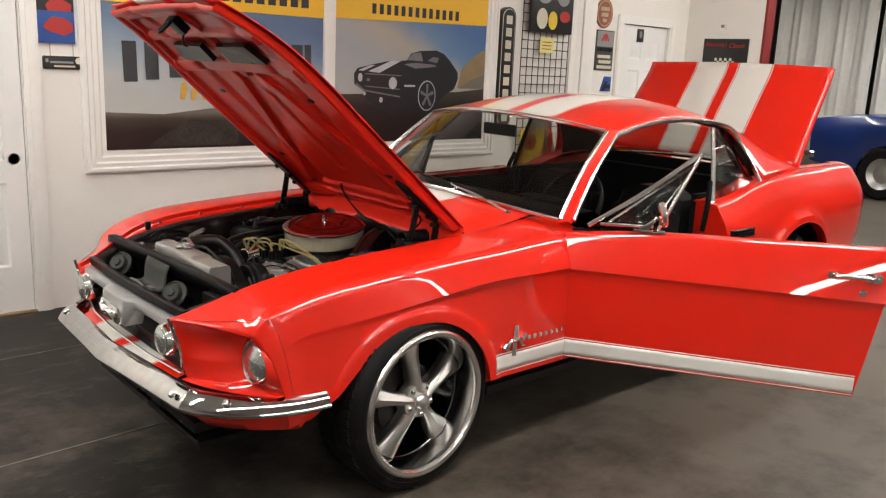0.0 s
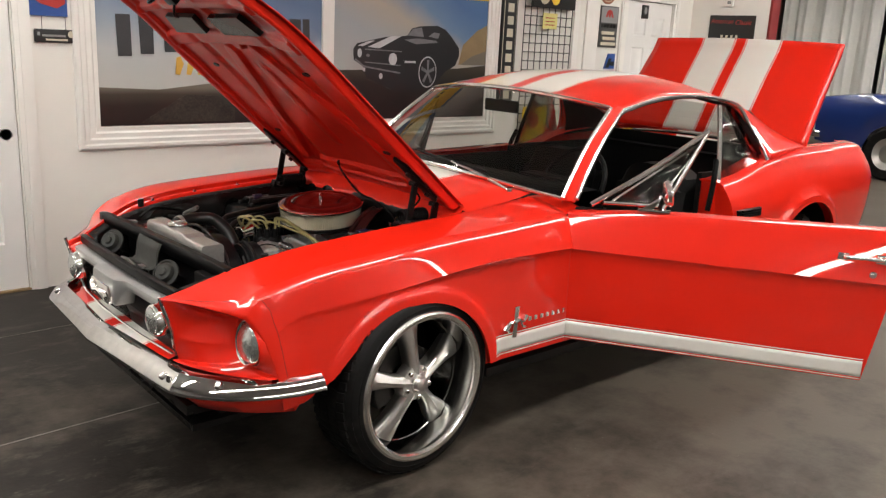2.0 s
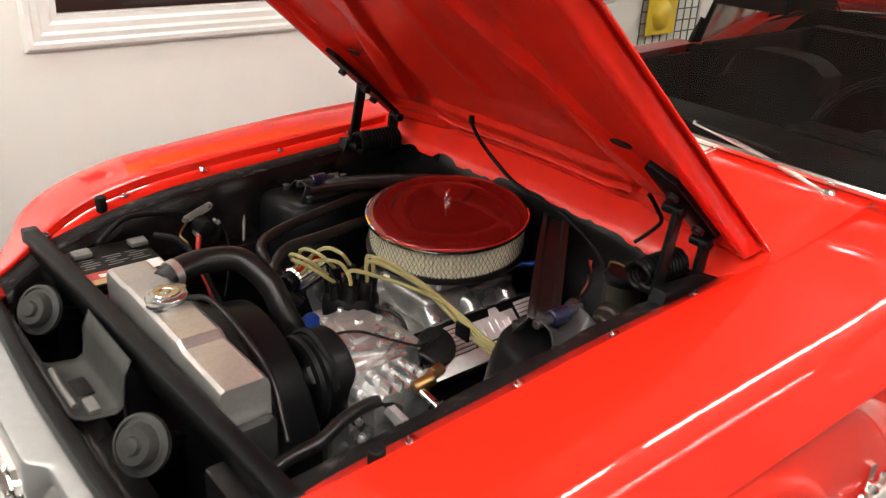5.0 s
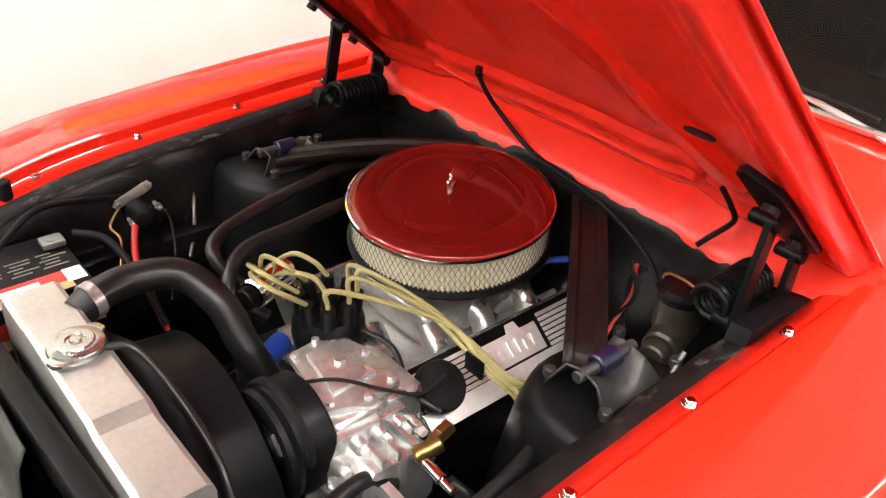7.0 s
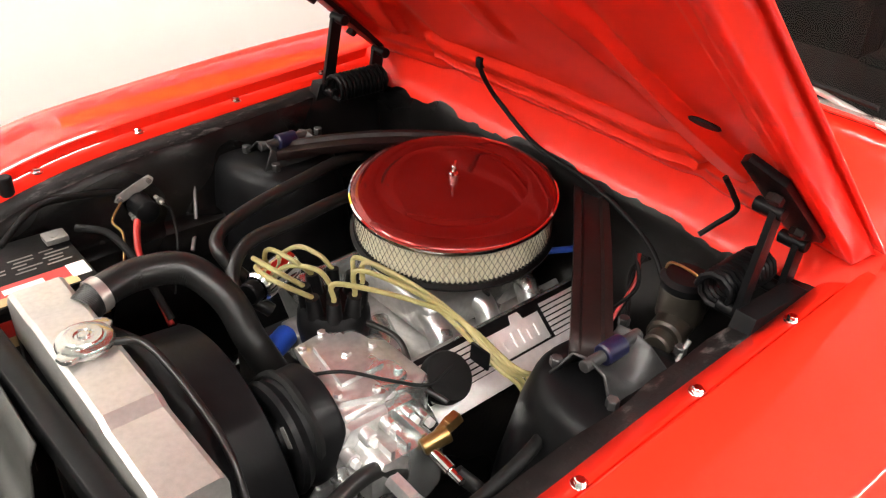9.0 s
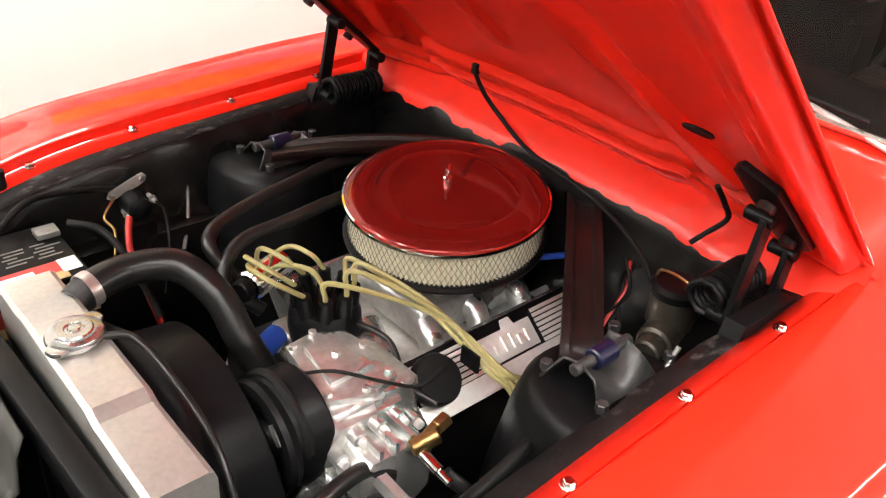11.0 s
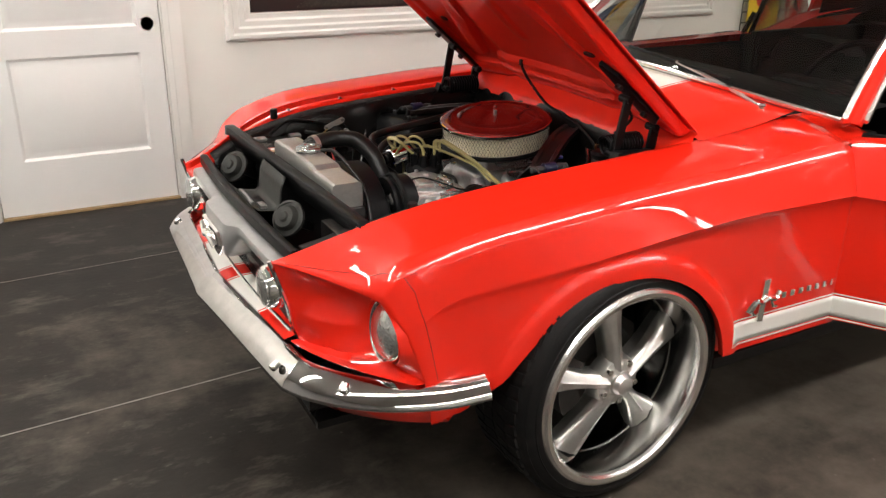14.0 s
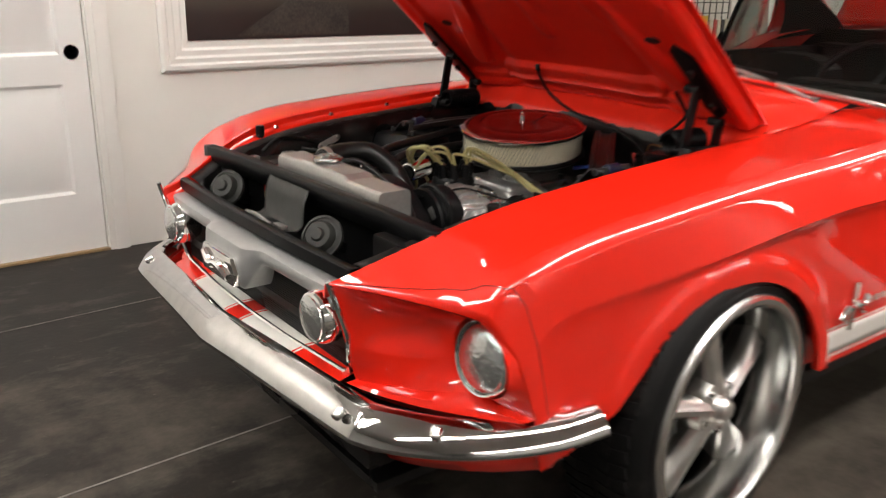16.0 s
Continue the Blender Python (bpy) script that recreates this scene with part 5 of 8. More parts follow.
for s in (-1, 1):
    q = part("quarter_panel", quarter(s), M_red, car, "red rear quarter panel with a flared arch", solid=0.004, sharp=30)
    bm = bmesh.new()
    for k in range(3):
        box((2.035, s * 0.872, 0.789 + 0.0135 * k), (2.215, s * 0.894, 0.7965 + 0.0135 * k), 0.003, bm)
    prism([(2.02, 0.782), (2.02, 0.822), (2.225, 0.828), (2.235, 0.782)], 'y', s * 0.86, s * 0.885, 0.004, bm)
    part("scoop_vent", bm, M_black, q, "dark louvred scoop ornament")
    # black well over the rear wheel
    rim = [(R_X + (R_R + 0.012) * math.cos(radians(a)), R_Z + (R_R + 0.012) * math.sin(radians(a))) for a in range(-8, 189, 7)]
    bm = grid([[(x, s * y, z) for x, z in rim] for y in (0.84, 0.7, 0.55, 0.47)])
    grid([[(x, s * 0.47, z) for x, z in rim], [(lerp(x, R_X, 0.98), s * 0.47, lerp(z, R_Z, 0.98)) for x, z in rim]], bm)
    part("wheel_well", bm, M_bay, q, "black rear wheel well")
    # lock pillar, black rubber and quarter glass
    bm = bmesh.new()
    prism([(1.992, 0.40), (1.992, 0.93), (2.02, 0.945), (2.05, 0.40)], "y", s * 0.70, s * 0.79, 0.006, bm)
    part("lock_pillar", bm, M_red if s < 0 else M_vinyl, q)
    part("weather_strip", tube([(1.985, s * 0.72, 0.80), (1.985, s * 0.735, 0.95), (2.02, s * 0.715, 1.06)], 0.014, None, 8, 5), M_rubber, q)
    bm = bmesh.new()
    y0 = s * 0.70
    tube([(2.03, s * 0.735, 0.95), (2.06, s * 0.70, 1.12), (2.10, s * 0.645, 1.33)], 0.012, bm, 8, 5)
    part("quarter_glass_frame", bm, M_moulding if s < 0 else M_black, q, "bright upright quarter window frame")
    bm = bmesh.new()
    bm.faces.new([bm.verts.new(p) for p in ((2.04, s * 0.73, 0.95), (2.10, s * 0.645, 1.33), (2.24, s * 0.64, 1.308), (2.42, s * 0.73, 1.05), (2.40, s * 0.75, 1.0))])
    g = part("quarter_glass", bm, M_glass, q, solid=0.004)
    g.visible_shadow = False

# rear window, deck, trunk lid, tail
bm = grid([[(lerp(2.50, 2.93, v) - 0.05 * (1 - t * t), t * lerp(0.58, 0.60, v), lerp(1.283, 1.05, v) + 0.035 * (1 - t * t)) for t in np.linspace(-1, 1, 21)] for v in np.linspace(0, 1, 9)])
g = part("rear_window", bm, M_glass, car, "tinted rear window")
g.visible_shadow = False
bm = bmesh.new()
for t in (-1, 1):
    tube([(2.5, t * 0.585, 1.286), (2.93, t * 0.605, 1.05)], 0.01, bm, 8, 5)
tube([(2.93 - 0.05 * (1 - t * t), t * 0.6, 1.048 + 0.035 * (1 - t * t)) for t in np.linspace(-1, 1, 15)], 0.01, bm, 8, 1, smooth=False)
part("rear_window_trim", bm, M_chrome, car)
bm = grid([[(lerp(2.93, 3.02, v), t * 0.64, 1.04 + 0.03 * (1 - t * t)) for t in np.linspace(-1, 1, 21)] for v in np.linspace(0, 1, 3)])
part("rear_deck", bm, M_red, car, solid=0.005)
LID = Matrix.Translation((3.0, 0, 1.078)) @ pose(0, 0, 0, 0, -56.5, 0)
bm = grid([[(u, t * lerp(0.70, 0.665, u / 0.7), 0.022 * (1 - t * t) + 0.012 * math.sin(math.pi * u / 0.7) + (0.02 * max(0, (u - 0.58) / 0.12) ** 2)) for t in np.linspace(-1, 1, 31)] for u in np.linspace(0, 0.7, 18)])
lid = part("trunk_lid", bm, M_red_stripe, car, "raised red trunk lid with two cream stripes", at=LID, solid=0.02)
bm = box((3.66, -0.70, 0.45), (3.72, 0.70, 0.97), 0.02)
part("tail_panel", bm, M_red, car)
bm = bmesh.new()
tube([(3.45, -0.86, 0.5), (3.7, -0.83, 0.5), (3.81, -0.7, 0.5), (3.84, 0, 0.5), (3.81, 0.7, 0.5), (3.7, 0.83, 0.5), (3.45, 0.86, 0.5)], 0.045, bm, 12, 6)
part("rear_bumper", bm, M_chrome, car, "chrome rear bumper")
bm = box((3.04, -0.66, 0.5), (3.64, 0.66, 0.52))
part("trunk_floor", bm, M_black, car)

# floor pan, rockers
bm = bmesh.new()
box((0.40, -0.78, 0.27), (3.65, 0.78, 0.31), 0.01, bm)
part("floor_pan", bm, M_bay, car, "black underbody")
for s in (-1, 1):
    part("rocker_panel", box((0.36, s * 0.68, 0.325), (2.36, s * 0.775, 0.42), 0.02), M_red, car)

# ---- nose: grille, bumper, valance ----


def bumper_path():
    """Plan of the bumper: slightly bowed in front, drawn back round the corners."""
    half = [(-0.425, 0.838), (-0.53, 0.826), (-0.635, 0.785), (-0.72, 0.725), (-0.785, 0.655), (-0.818, 0.60), (-0.828, 0.56), (-0.842, 0.40), (-0.858, 0.20), (-0.874, 0.03)]
    return [(x - 0.02 * y, y) for x, y in half + [(-0.876, 0.0)] + [(x, -y) for x, y in reversed(half)]]


def bumper():
    prof = [(-0.05, 0.036), (-0.042, 0.042), (-0.035, 0.0415), (-0.03, 0.0395), (-0.018, 0.0355), (-0.004, 0.027), (0.009, 0.015), (0.018, 0.002), (0.0235, -0.008), (0.0255, -0.014), (0.0235, -0.0195), (0.016, -0.025), (-0.01, -0.038), (-0.03, -0.043), (-0.038, -0.041), (-0.05, 0.0)]
    path = spline([(x, y, 0) for x, y in bumper_path()], 6)
    rows = []
    for i, p in enumerate(path):
        d = (path[min(i + 1, len(path) - 1)] - path[max(i - 1, 0)]).normalized()
        out = Vector((d.y, -d.x, 0))
        if out.dot(p - Vector((0.2, 0, 0))) < 0:
            out = -out
        w = abs(p.y)
        z0 = lerp(0.474, 0.46, min(1, w / 0.84))
        k = lerp(1.0, 0.72, max(0, (w - 0.6) / 0.26) ** 1.5)
        rows.append([p + out * a * k + Vector((0, 0, z0 + b * k)) for a, b in prof])
    bm = grid(rows, None, close=True)
    return bm


bmp = part("front_bumper", bumper(), M_bumper, car, "worn chrome front bumper, darkened for its reflections, that wraps round the corners", sharp=40)

for y, s in ((0.55, -1), (0.72, -1), (0.55, 1), (0.72, 1)):
    px, pz = (-0.844, 0.486) if y < 0.6 else (-0.731, 0.484)
    part("bumper_bolt", lathe([(0.001, -0.005), (0.006, -0.0045), (0.0095, -0.002), (0.011, 0.002), (0.011, 0.02)], 16), M_chrome, bmp, "round chrome bolt head", at=Matrix.Translation((px, s * y, pz)) @ pose(0, 0, 0, 0, 0, (12 if y < 0.6 else 46) * -s) @ pose(0, 0, 0, 0, 62, 0))


def deflector():
    rows = []
    for t in np.linspace(-1, 1, 61):
        y = t * 0.456
        xg = -0.742 - 0.03 * (1 - t * t)
        xb = bump_x(abs(y)) + 0.03
        rows.append([(xg + 0.03, y, 0.512), (xg, y, 0.512), (lerp(xg, xb, 0.5), y, 0.505), (xb, y, 0.492), (xb + 0.006, y, 0.47), (xb + 0.02, y, 0.43)])
    return grid(rows)


part("stone_deflector", deflector(), M_red_stripe, car, "red panel between grille and bumper with cream stripes", sharp=60)


def valance():
    rows = []
    for x, y in [(p.x, p.y) for p in spline([(x, y, 0) for x, y in bumper_path()], 4)]:
        k = max(0, abs(y) - 0.5) / 0.36
        if x > -0.56:
            continue
        rows.append([(x + 0.055, y * 0.985, 0.45), (x + 0.05, y * 0.985, 0.41), (x + 0.085, y * 0.96, 0.36), (x + 0.15, y * 0.92, lerp(0.325, 0.40, k))])
    return grid(rows)


part("front_valance", valance(), M_red, car, "red lower front valance", solid=0.004, sharp=60)
bm = box((-0.72, -0.5, 0.32), (-0.5, 0.5, 0.345), 0.015)
part("lower_splash_shield", bm, M_black, car)

# grille mouth
mouth = bmesh.new()
GW_T, GW_B = 0.475, 0.462


def mouth_ring(grow, x_top, x_bot):
    zt, zb = 0.728 + grow, 0.512 - grow
    half = [(0.0, zt), (0.25, zt), (GW_T + grow, zt), (lerp(GW_T, GW_B, 0.5) + grow + 0.02, 0.62), (GW_B + grow - 0.01, zb + 0.012), (GW_B - 0.03, zb), (0.2, zb), (0, zb)]
    pts = half + [(-y, z) for y, z in reversed(half[1:-1])]
    return [Vector((lerp(x_bot, x_top, (z - 0.512) / 0.216) - 0.03 * (1 - (y / 0.5) ** 2), y, z)) for y, z in pts]


ring = mouth_ring(0.004, -0.81, -0.748)
tube(ring[2:13], 0.006, mouth, 8, 1, smooth=False)
part("grille_surround", mouth, M_chrome, car, "thin bright grille moulding")
bm = bmesh.new()
for k in range(34):
    z = 0.515 + 0.185 * k / 33
    box((-0.745, -0.46, z - 0.0011), (-0.73, 0.46, z + 0.0011), bm=bm)
for k in range(70):
    y = -0.46 + 0.92 * k / 69
    box((-0.742, y - 0.0009, 0.515), (-0.734, y + 0.0009, 0.70), bm=bm)
grille = part("grille", bm, M_bay, car, "black fine-mesh grille")
part("backing", box((-0.728, -0.462, 0.46), (-0.722, 0.462, 0.70)), M_bay, grille)
# argent grille bar with a swollen middle that carries the emblem
bm = bmesh.new()
rows = []
for y in np.linspace(-0.468, 0.468, 81):
    c = 1 / (1 + math.exp((abs(y) - 0.125) / 0.007))
    x0 = -0.788 - 0.012 * (1 - (y / 0.5) ** 2) - 0.03 * c
    zb = lerp(0.668, 0.598, c)
    zt = 0.703
    rows.append([(-0.75, y, zt + 0.004), (x0 + 0.012, y, zt), (x0 + 0.003, y, zt - 0.004), (x0, y, zt - 0.012), (x0 - 0.004 * c, y, lerp(zt - 0.012, zb, 0.5)), (x0 + 0.002, y, zb + 0.006), (x0 + 0.008, y, zb), (-0.76, y, zb)])
grid(rows, bm)
bar = part("grille_bar", bm, M_argent, car, "silver-grey upper grille bar with a raised centre")
bm = bmesh.new()
prism([(-0.09, 0.606), (0.09, 0.606), (0.10, 0.636), (0.08, 0.672), (-0.08, 0.672), (-0.10, 0.636)], "x", -0.846, -0.826, 0.006, bm)
tube([(-0.848, -0.07, 0.624), (-0.854, -0.02, 0.644), (-0.854, 0.02, 0.636), (-0.848, 0.065, 0.654)], 0.01, bm, 8, 5)
part("emblem", bm, M_chrome, bar, "chrome emblem plate")
# fog lamps in the grille
for s in (-1, 1):
    c = Vector((-0.79, s * 0.405, 0.632))
    lamp = part("fog_lamp", lathe([(0, -0.03), (0.03, -0.028), (0.052, -0.02), (0.058, -0.006), (0.058, 0.02), (0.045, 0.05), (0, 0.055)], 32), M_chrome, car, "round chrome fog lamp in the grille", at=Matrix.Translation(c) @ pose(0, 0, 0, 0, 90, 0))
    part("lens", lathe([(0, -0.034), (0.03, -0.032), (0.046, -0.026), (0.047, -0.02), (0, -0.02)], 32), M_lens, lamp)


# ---- wheels ----
def make_wheel(at, mirrored):
    """Outer face towards -z of its own frame, spun on z."""
    w = part("wheel", lathe([(0.272, -0.114), (0.286, -0.119), (0.3, -0.119), (0.316, -0.115), (0.33, -0.105), (0.3395, -0.09), (0.343, -0.072), (0.344, 0.0), (0.343, 0.072), (0.3395, 0.09), (0.33, 0.105), (0.316, 0.115), (0.29, 0.118), (0.262, 0.114), (0.272, -0.114)], 72), M_tyre, car, "large polished five-spoke wheel with a low black tyre", at=at, sharp=50)
    for r, z in ((0.302, -0.1195), (0.326, -0.1085)):
        part("sidewall_bead", lathe([(r - 0.0025, z + 0.002), (r, z - 0.0012), (r + 0.0025, z + 0.002)], 72), M_tyre, w)
    tread = bmesh.new()
    for k in range(60):
        a = 2 * math.pi * k / 60
        for z, tilt in ((-0.07, 12), (-0.025, -10), (0.025, 10), (0.07, -12)):
            box((-0.012, -0.013, -0.019), (0.002, 0.013, 0.019), 0.0, tread, pose(0, 0, 0, 0, 0, math.degrees(a)) @ Matrix.Translation((0.3442, 0, z)) @ pose(0, 0, 0, tilt, 0, 0))
    part("tread", tread, M_tyre, w)
    rim = part("rim", lathe([(0.282, -0.112), (0.285, -0.119), (0.281, -0.126), (0.274, -0.129), (0.262, -0.127), (0.255, -0.121), (0.253, -0.112)], 72), M_rim, w, "polished rim lip", sharp=30)
    part("barrel", lathe([(0.2535, -0.114), (0.249, -0.1), (0.24, -0.04), (0.2375, -0.028), (0.2345, -0.026), (0.233, -0.02), (0.231, 0.03), (0.23, 0.11), (0.262, 0.116)], 72), M_barrel, rim, "polished deep barrel, darkened as shade", sharp=30)
    # spokes: a waisted, ridged web from hub to barrel
    for k in range(5):
        bm = bmesh.new()
        rows = []
        for r in np.linspace(0.035, 0.236, 18):
            u = (r - 0.035) / 0.201
            half = 0.026 - 0.006 * math.sin(math.pi * min(1, u * 1.2)) + 0.026 * u ** 1.8
            face = -0.082 + 0.038 * u ** 1.2
            row = []
            for y, d in ((-1, 0.034), (-0.95, 0.014), (-0.62, 0.001), (-0.3, -0.001), (0, -0.007), (0.3, -0.001), (0.62, 0.001), (0.95, 0.014), (1, 0.034)):
                row.append((r, y * half, face + d))
            rows.append(row)
        grid(rows, bm)
        rows2 = [[(p[0], p[1] * 0.7, p[2] + 0.035) for p in (row[0], row[-1])] for row in rows]
        grid([[row[0], r2[0]] for row, r2 in zip(rows, rows2)], bm)
        grid([[row[-1], r2[1]] for row, r2 in zip(rows, rows2)], bm)
        bmesh.ops.transform(bm, matrix=pose(0, 0, 0, 0, 0, 72 * k - 23), verts=bm.verts)
        part("spoke", bm, M_spoke, rim, sharp=50)
    hub = part("hub", lathe([(0, -0.112), (0.012, -0.111), (0.024, -0.105), (0.029, -0.096), (0.031, -0.092), (0.036, -0.09), (0.038, -0.084), (0.066, -0.074), (0.072, -0.058), (0.075, -0.03), (0, -0.03)], 40), M_spoke, rim, "polished centre cap", sharp=30)
    for k in range(5):
        a = radians(72 * k + 13)
        p = Vector((0.055 * math.cos(a), 0.055 * math.sin(a), -0.064))
        part("wheel_nut", rod(p, p + Vector((0, 0, -0.022)), 0.0095, n=6), M_chrome, rim)
    part("brake_disc", lathe([(0.05, 0.01), (0.128, 0.01), (0.128, 0.032), (0.05, 0.032), (0.05, 0.01)], 48), M_brake, w)
    cal = bmesh.new()
    lathe([(0.10, -0.035), (0.165, -0.035), (0.165, 0.035), (0.10, 0.035), (0.10, -0.035)], 14, cal, a0=150, a1=215)
    part("caliper", cal, M_brake, w)
    return w


make_wheel(Matrix.Translation((0.016, -0.726, 0.349)) @ pose(0, 0, 0, 0, 0, 3) @ pose(0, 0, 0, -90, 0, 0) @ Matrix.Scale(1.013, 4), False)
make_wheel(Matrix.Translation((0.0, 0.735, 0.349)) @ pose(0, 0, 0, 0, 0, 5) @ pose(0, 0, 0, 90, 0, 0) @ Matrix.Scale(1.013, 4), True)
make_wheel(Matrix.Translation((2.755, -0.762, 0.36)) @ pose(0, 0, 0, -90, 0, 20) @ Matrix.Scale(1.046, 4), False)
make_wheel(Matrix.Translation((2.743, 0.73, 0.36)) @ pose(0, 0, 0, 90, 0, 0) @ Matrix.Scale(1.046, 4), True)

# fender badge: a running-horse bar in plain chrome shapes and a row of small raised letters as bars
bm = bmesh.new()
by = -(side_y(0.46, 0.52) + 0.004)
prism([(0.447, 0.458), (0.472, 0.455), (0.474, 0.51), (0.478, 0.585), (0.455, 0.585), (0.452, 0.52)], "y", by - 0.004, by + 0.004, 0.002, bm)
tube([(0.405, by - 0.004, 0.497), (0.425, by - 0.008, 0.525), (0.45, by - 0.009, 0.522), (0.475, by - 0.009, 0.53), (0.5, by - 0.008, 0.522), (0.52, by - 0.004, 0.54)], 0.008, bm, 8, 5)
tube([(0.432, by - 0.006, 0.518), (0.42, by - 0.006, 0.498), (0.428, by - 0.006, 0.485)], 0.005, bm, 6, 4)
tube([(0.49, by - 0.006, 0.52), (0.50, by - 0.006, 0.5), (0.515, by - 0.006, 0.495)], 0.005, bm, 6, 4)
part("fender_badge", bm, M_chrome, car, "chrome pony-style badge on a bar")
for k in range(7):
    x = 0.545 + 0.034 * k
    y = -(side_y(x, 0.52) + 0.003)
    part("badge_bar", box((x - 0.009, y - 0.003, 0.511), (x + 0.009, y + 0.003, 0.531), 0.003), M_chrome, car)

# ---- engine bay ----
M_ledge = speckled(mat("dusty_black_ledge", (0.0075, 0.0066, 0.0066), 0.5, spec=0.12, vary=0.85, grain=34, bump=0.5, bump_scale=120), (0.12, 0.105, 0.1), 18, 0.55, 0.68, 0.8, (1, 2.5, 1))
M_mount = mat("worn_dark_steel", (0.035, 0.034, 0.034), 0.42, metal=0.3, vary=0.4, grain=60, bump=0.2)
for s in (-1, 1):
    # apron: a ledge under the fender flange and a wall down to the chassis
    rows = []
    for x in np.linspace(-0.72, 0.33, 50):
        yi, zi = top_in_y(x) - 0.03, top_in_z(x) - 0.03
        w = 0.006 * noise.noise((x * 14, s, 0.3))
        y1 = yi - 0.068 + w
        rows.append([(x, s * (yi + 0.02), zi), (x, s * (yi - 0.02), zi - 0.002), (x, s * (y1 + 0.006), zi - 0.006), (x, s * y1, zi - 0.016), (x, s * (y1 - 0.004), zi - 0.05), (x, s * (y1 - 0.02), 0.62), (x, s * 0.40, 0.38)])
    ledge_rows = [[(p[0], p[1], p[2] + 0.0015) for p in row[:3]] for row in rows]
    part("apron_ledge", grid(ledge_rows), M_ledge, car, "dusty black ledge along the fender", solid=0.002, sharp=50)
    part("apron", grid(rows), M_bay, car, "dusty black inner fender apron", solid=0.003, sharp=50)
    # shock tower: a rounded hump that stands inboard of the apron
    bm = bmesh.new()
    rows = []
    for z, half, y0 in ((0.38, 0.15, 0.25), (0.6, 0.14, 0.28), (0.74, 0.128, 0.31), (0.785, 0.12, 0.325), (0.803, 0.105, 0.34), (0.806, 0.08, 0.36)):
        row = []
        for k in range(17):
            a = math.pi * k / 16
            row.append((0.02 - half * math.cos(a) * (1.0 if abs(math.cos(a)) < 0.8 else 1.0), s * (0.53 - (0.53 - y0) * math.sin(a) ** 0.55), z))
        rows.append(row)
    rows.append([(0.02 - 0.07 * math.cos(math.pi * k / 16), s * 0.50, 0.806) for k in range(17)])
    grid(rows, bm)
    tower = part("shock_tower", bm, M_black, car, "black shock tower", sharp=45)
    bm = bmesh.new()
    rows = []
    for k in range(13):
        a = math.pi * k / 12
        c = math.cos(a)
        rows.append([(0.025 - 0.055 * c - 0.02 * c, s * 0.375, 0.808), (0.025 - 0.05 * c, s * 0.392, 0.812 + 0.03 * abs(c) ** 1.5), (0.025 - 0.048 * c, s * 0.42, 0.814 + 0.034 * abs(c) ** 1.5), (0.025 - 0.05 * c, s * 0.45, 0.812 + 0.026 * abs(c) ** 1.5), (0.025 - 0.062 * c, s * 0.475, 0.808)])
    grid(rows, bm)
    part("shaft_mount", bm, M_mount, tower, "dark grey stamped saddle mount", solid=0.004)
    part("bushing", rod((0.004, s * 0.42, 0.838), (0.046, s * 0.42, 0.838), 0.016, n=18), M_navy, tower, "dark navy rubber bushing")
    part("shaft", rod((-0.035, s * 0.42, 0.838), (0.085, s * 0.42, 0.838), 0.009, n=14), M_mount, tower)
    for dx, dy in ((-0.055, 0.055), (0.11, 0.045), (0.10, -0.05), (-0.05, -0.05)):
        part("tower_nut", rod((0.02 + dx, s * (0.42 + dy), 0.806), (0.02 + dx, s * (0.42 + dy), 0.821), 0.0095, n=6), M_mount, tower)
    # fender bolts on the flange
    for x in (-0.60, -0.41, -0.21, 0.005, 0.22):
        y, z = s * (top_in_y(x) - (0.036 if s < 0 else 0.022)), top_in_z(x) - 0.021
        bm = bmesh.new()
        rod((x, y, z), (x, y, z + 0.003), 0.011, bm, 16)
        rod((x, y, z + 0.003), (x, y, z + 0.009), 0.007, bm, 6)
        part("fender_bolt", bm, M_chrome, car)
    stop = rod((-0.47, s * (top_in_y(-0.47) - 0.03), top_in_z(-0.47) - 0.04), (-0.47, s * (top_in_y(-0.47) - 0.03), top_in_z(-0.47) + 0.006), 0.013, n=12)
    part("hood_stop", stop, M_rubber, car)
    # export brace from tower to firewall
    a, b = Vector((0.0, s * 0.405, 0.835)), Vector((0.35, s * 0.10, 0.86))
    d = (b - a).normalized()
    n = Vector((-d.y, d.x, 0)) * 0.03
    rows = []
    for v in np.linspace(0, 1, 11):
        p = a.lerp(b, v) + Vector((0, 0, 0.022 * math.sin(math.pi * v)))
        rows.append([p - n + Vector((0, 0, -0.016)), p - n, p - n * 0.6, p - n * 0.45 + Vector((0, 0, -0.007)), p + n * 0.45 + Vector((0, 0, -0.007)), p + n * 0.6, p + n, p + n + Vector((0, 0, -0.016))])
    part("export_brace", grid(rows), M_brown, car, "dark brown ribbed brace to the firewall", solid=0.003)

part("firewall", box((0.322, -0.60, 0.32), (0.34, 0.60, 0.87), 0.004), M_bay, car, "black firewall")
# uneven black seam sealer under the cowl lip
rows = []
for y in np.linspace(-0.59, 0.59, 90):
    w = 0.016 * noise.noise((y * 9, 1.3, 0)) + 0.008 * noise.noise((y * 31, 4.3, 0))
    z = HINGE.z + hood_top(0, y) - 0.088
    rows.append([(HINGE.x - 0.069, y, z + 0.004 + w), (HINGE.x - 0.076, y, z - 0.01 + w), (HINGE.x - 0.075, y, z - 0.07)])
part("sealer", grid(rows), M_bay, car)
part("bay_floor", box((-0.72, -0.5, 0.24), (0.30, 0.5, 0.262)), M_bay, car)
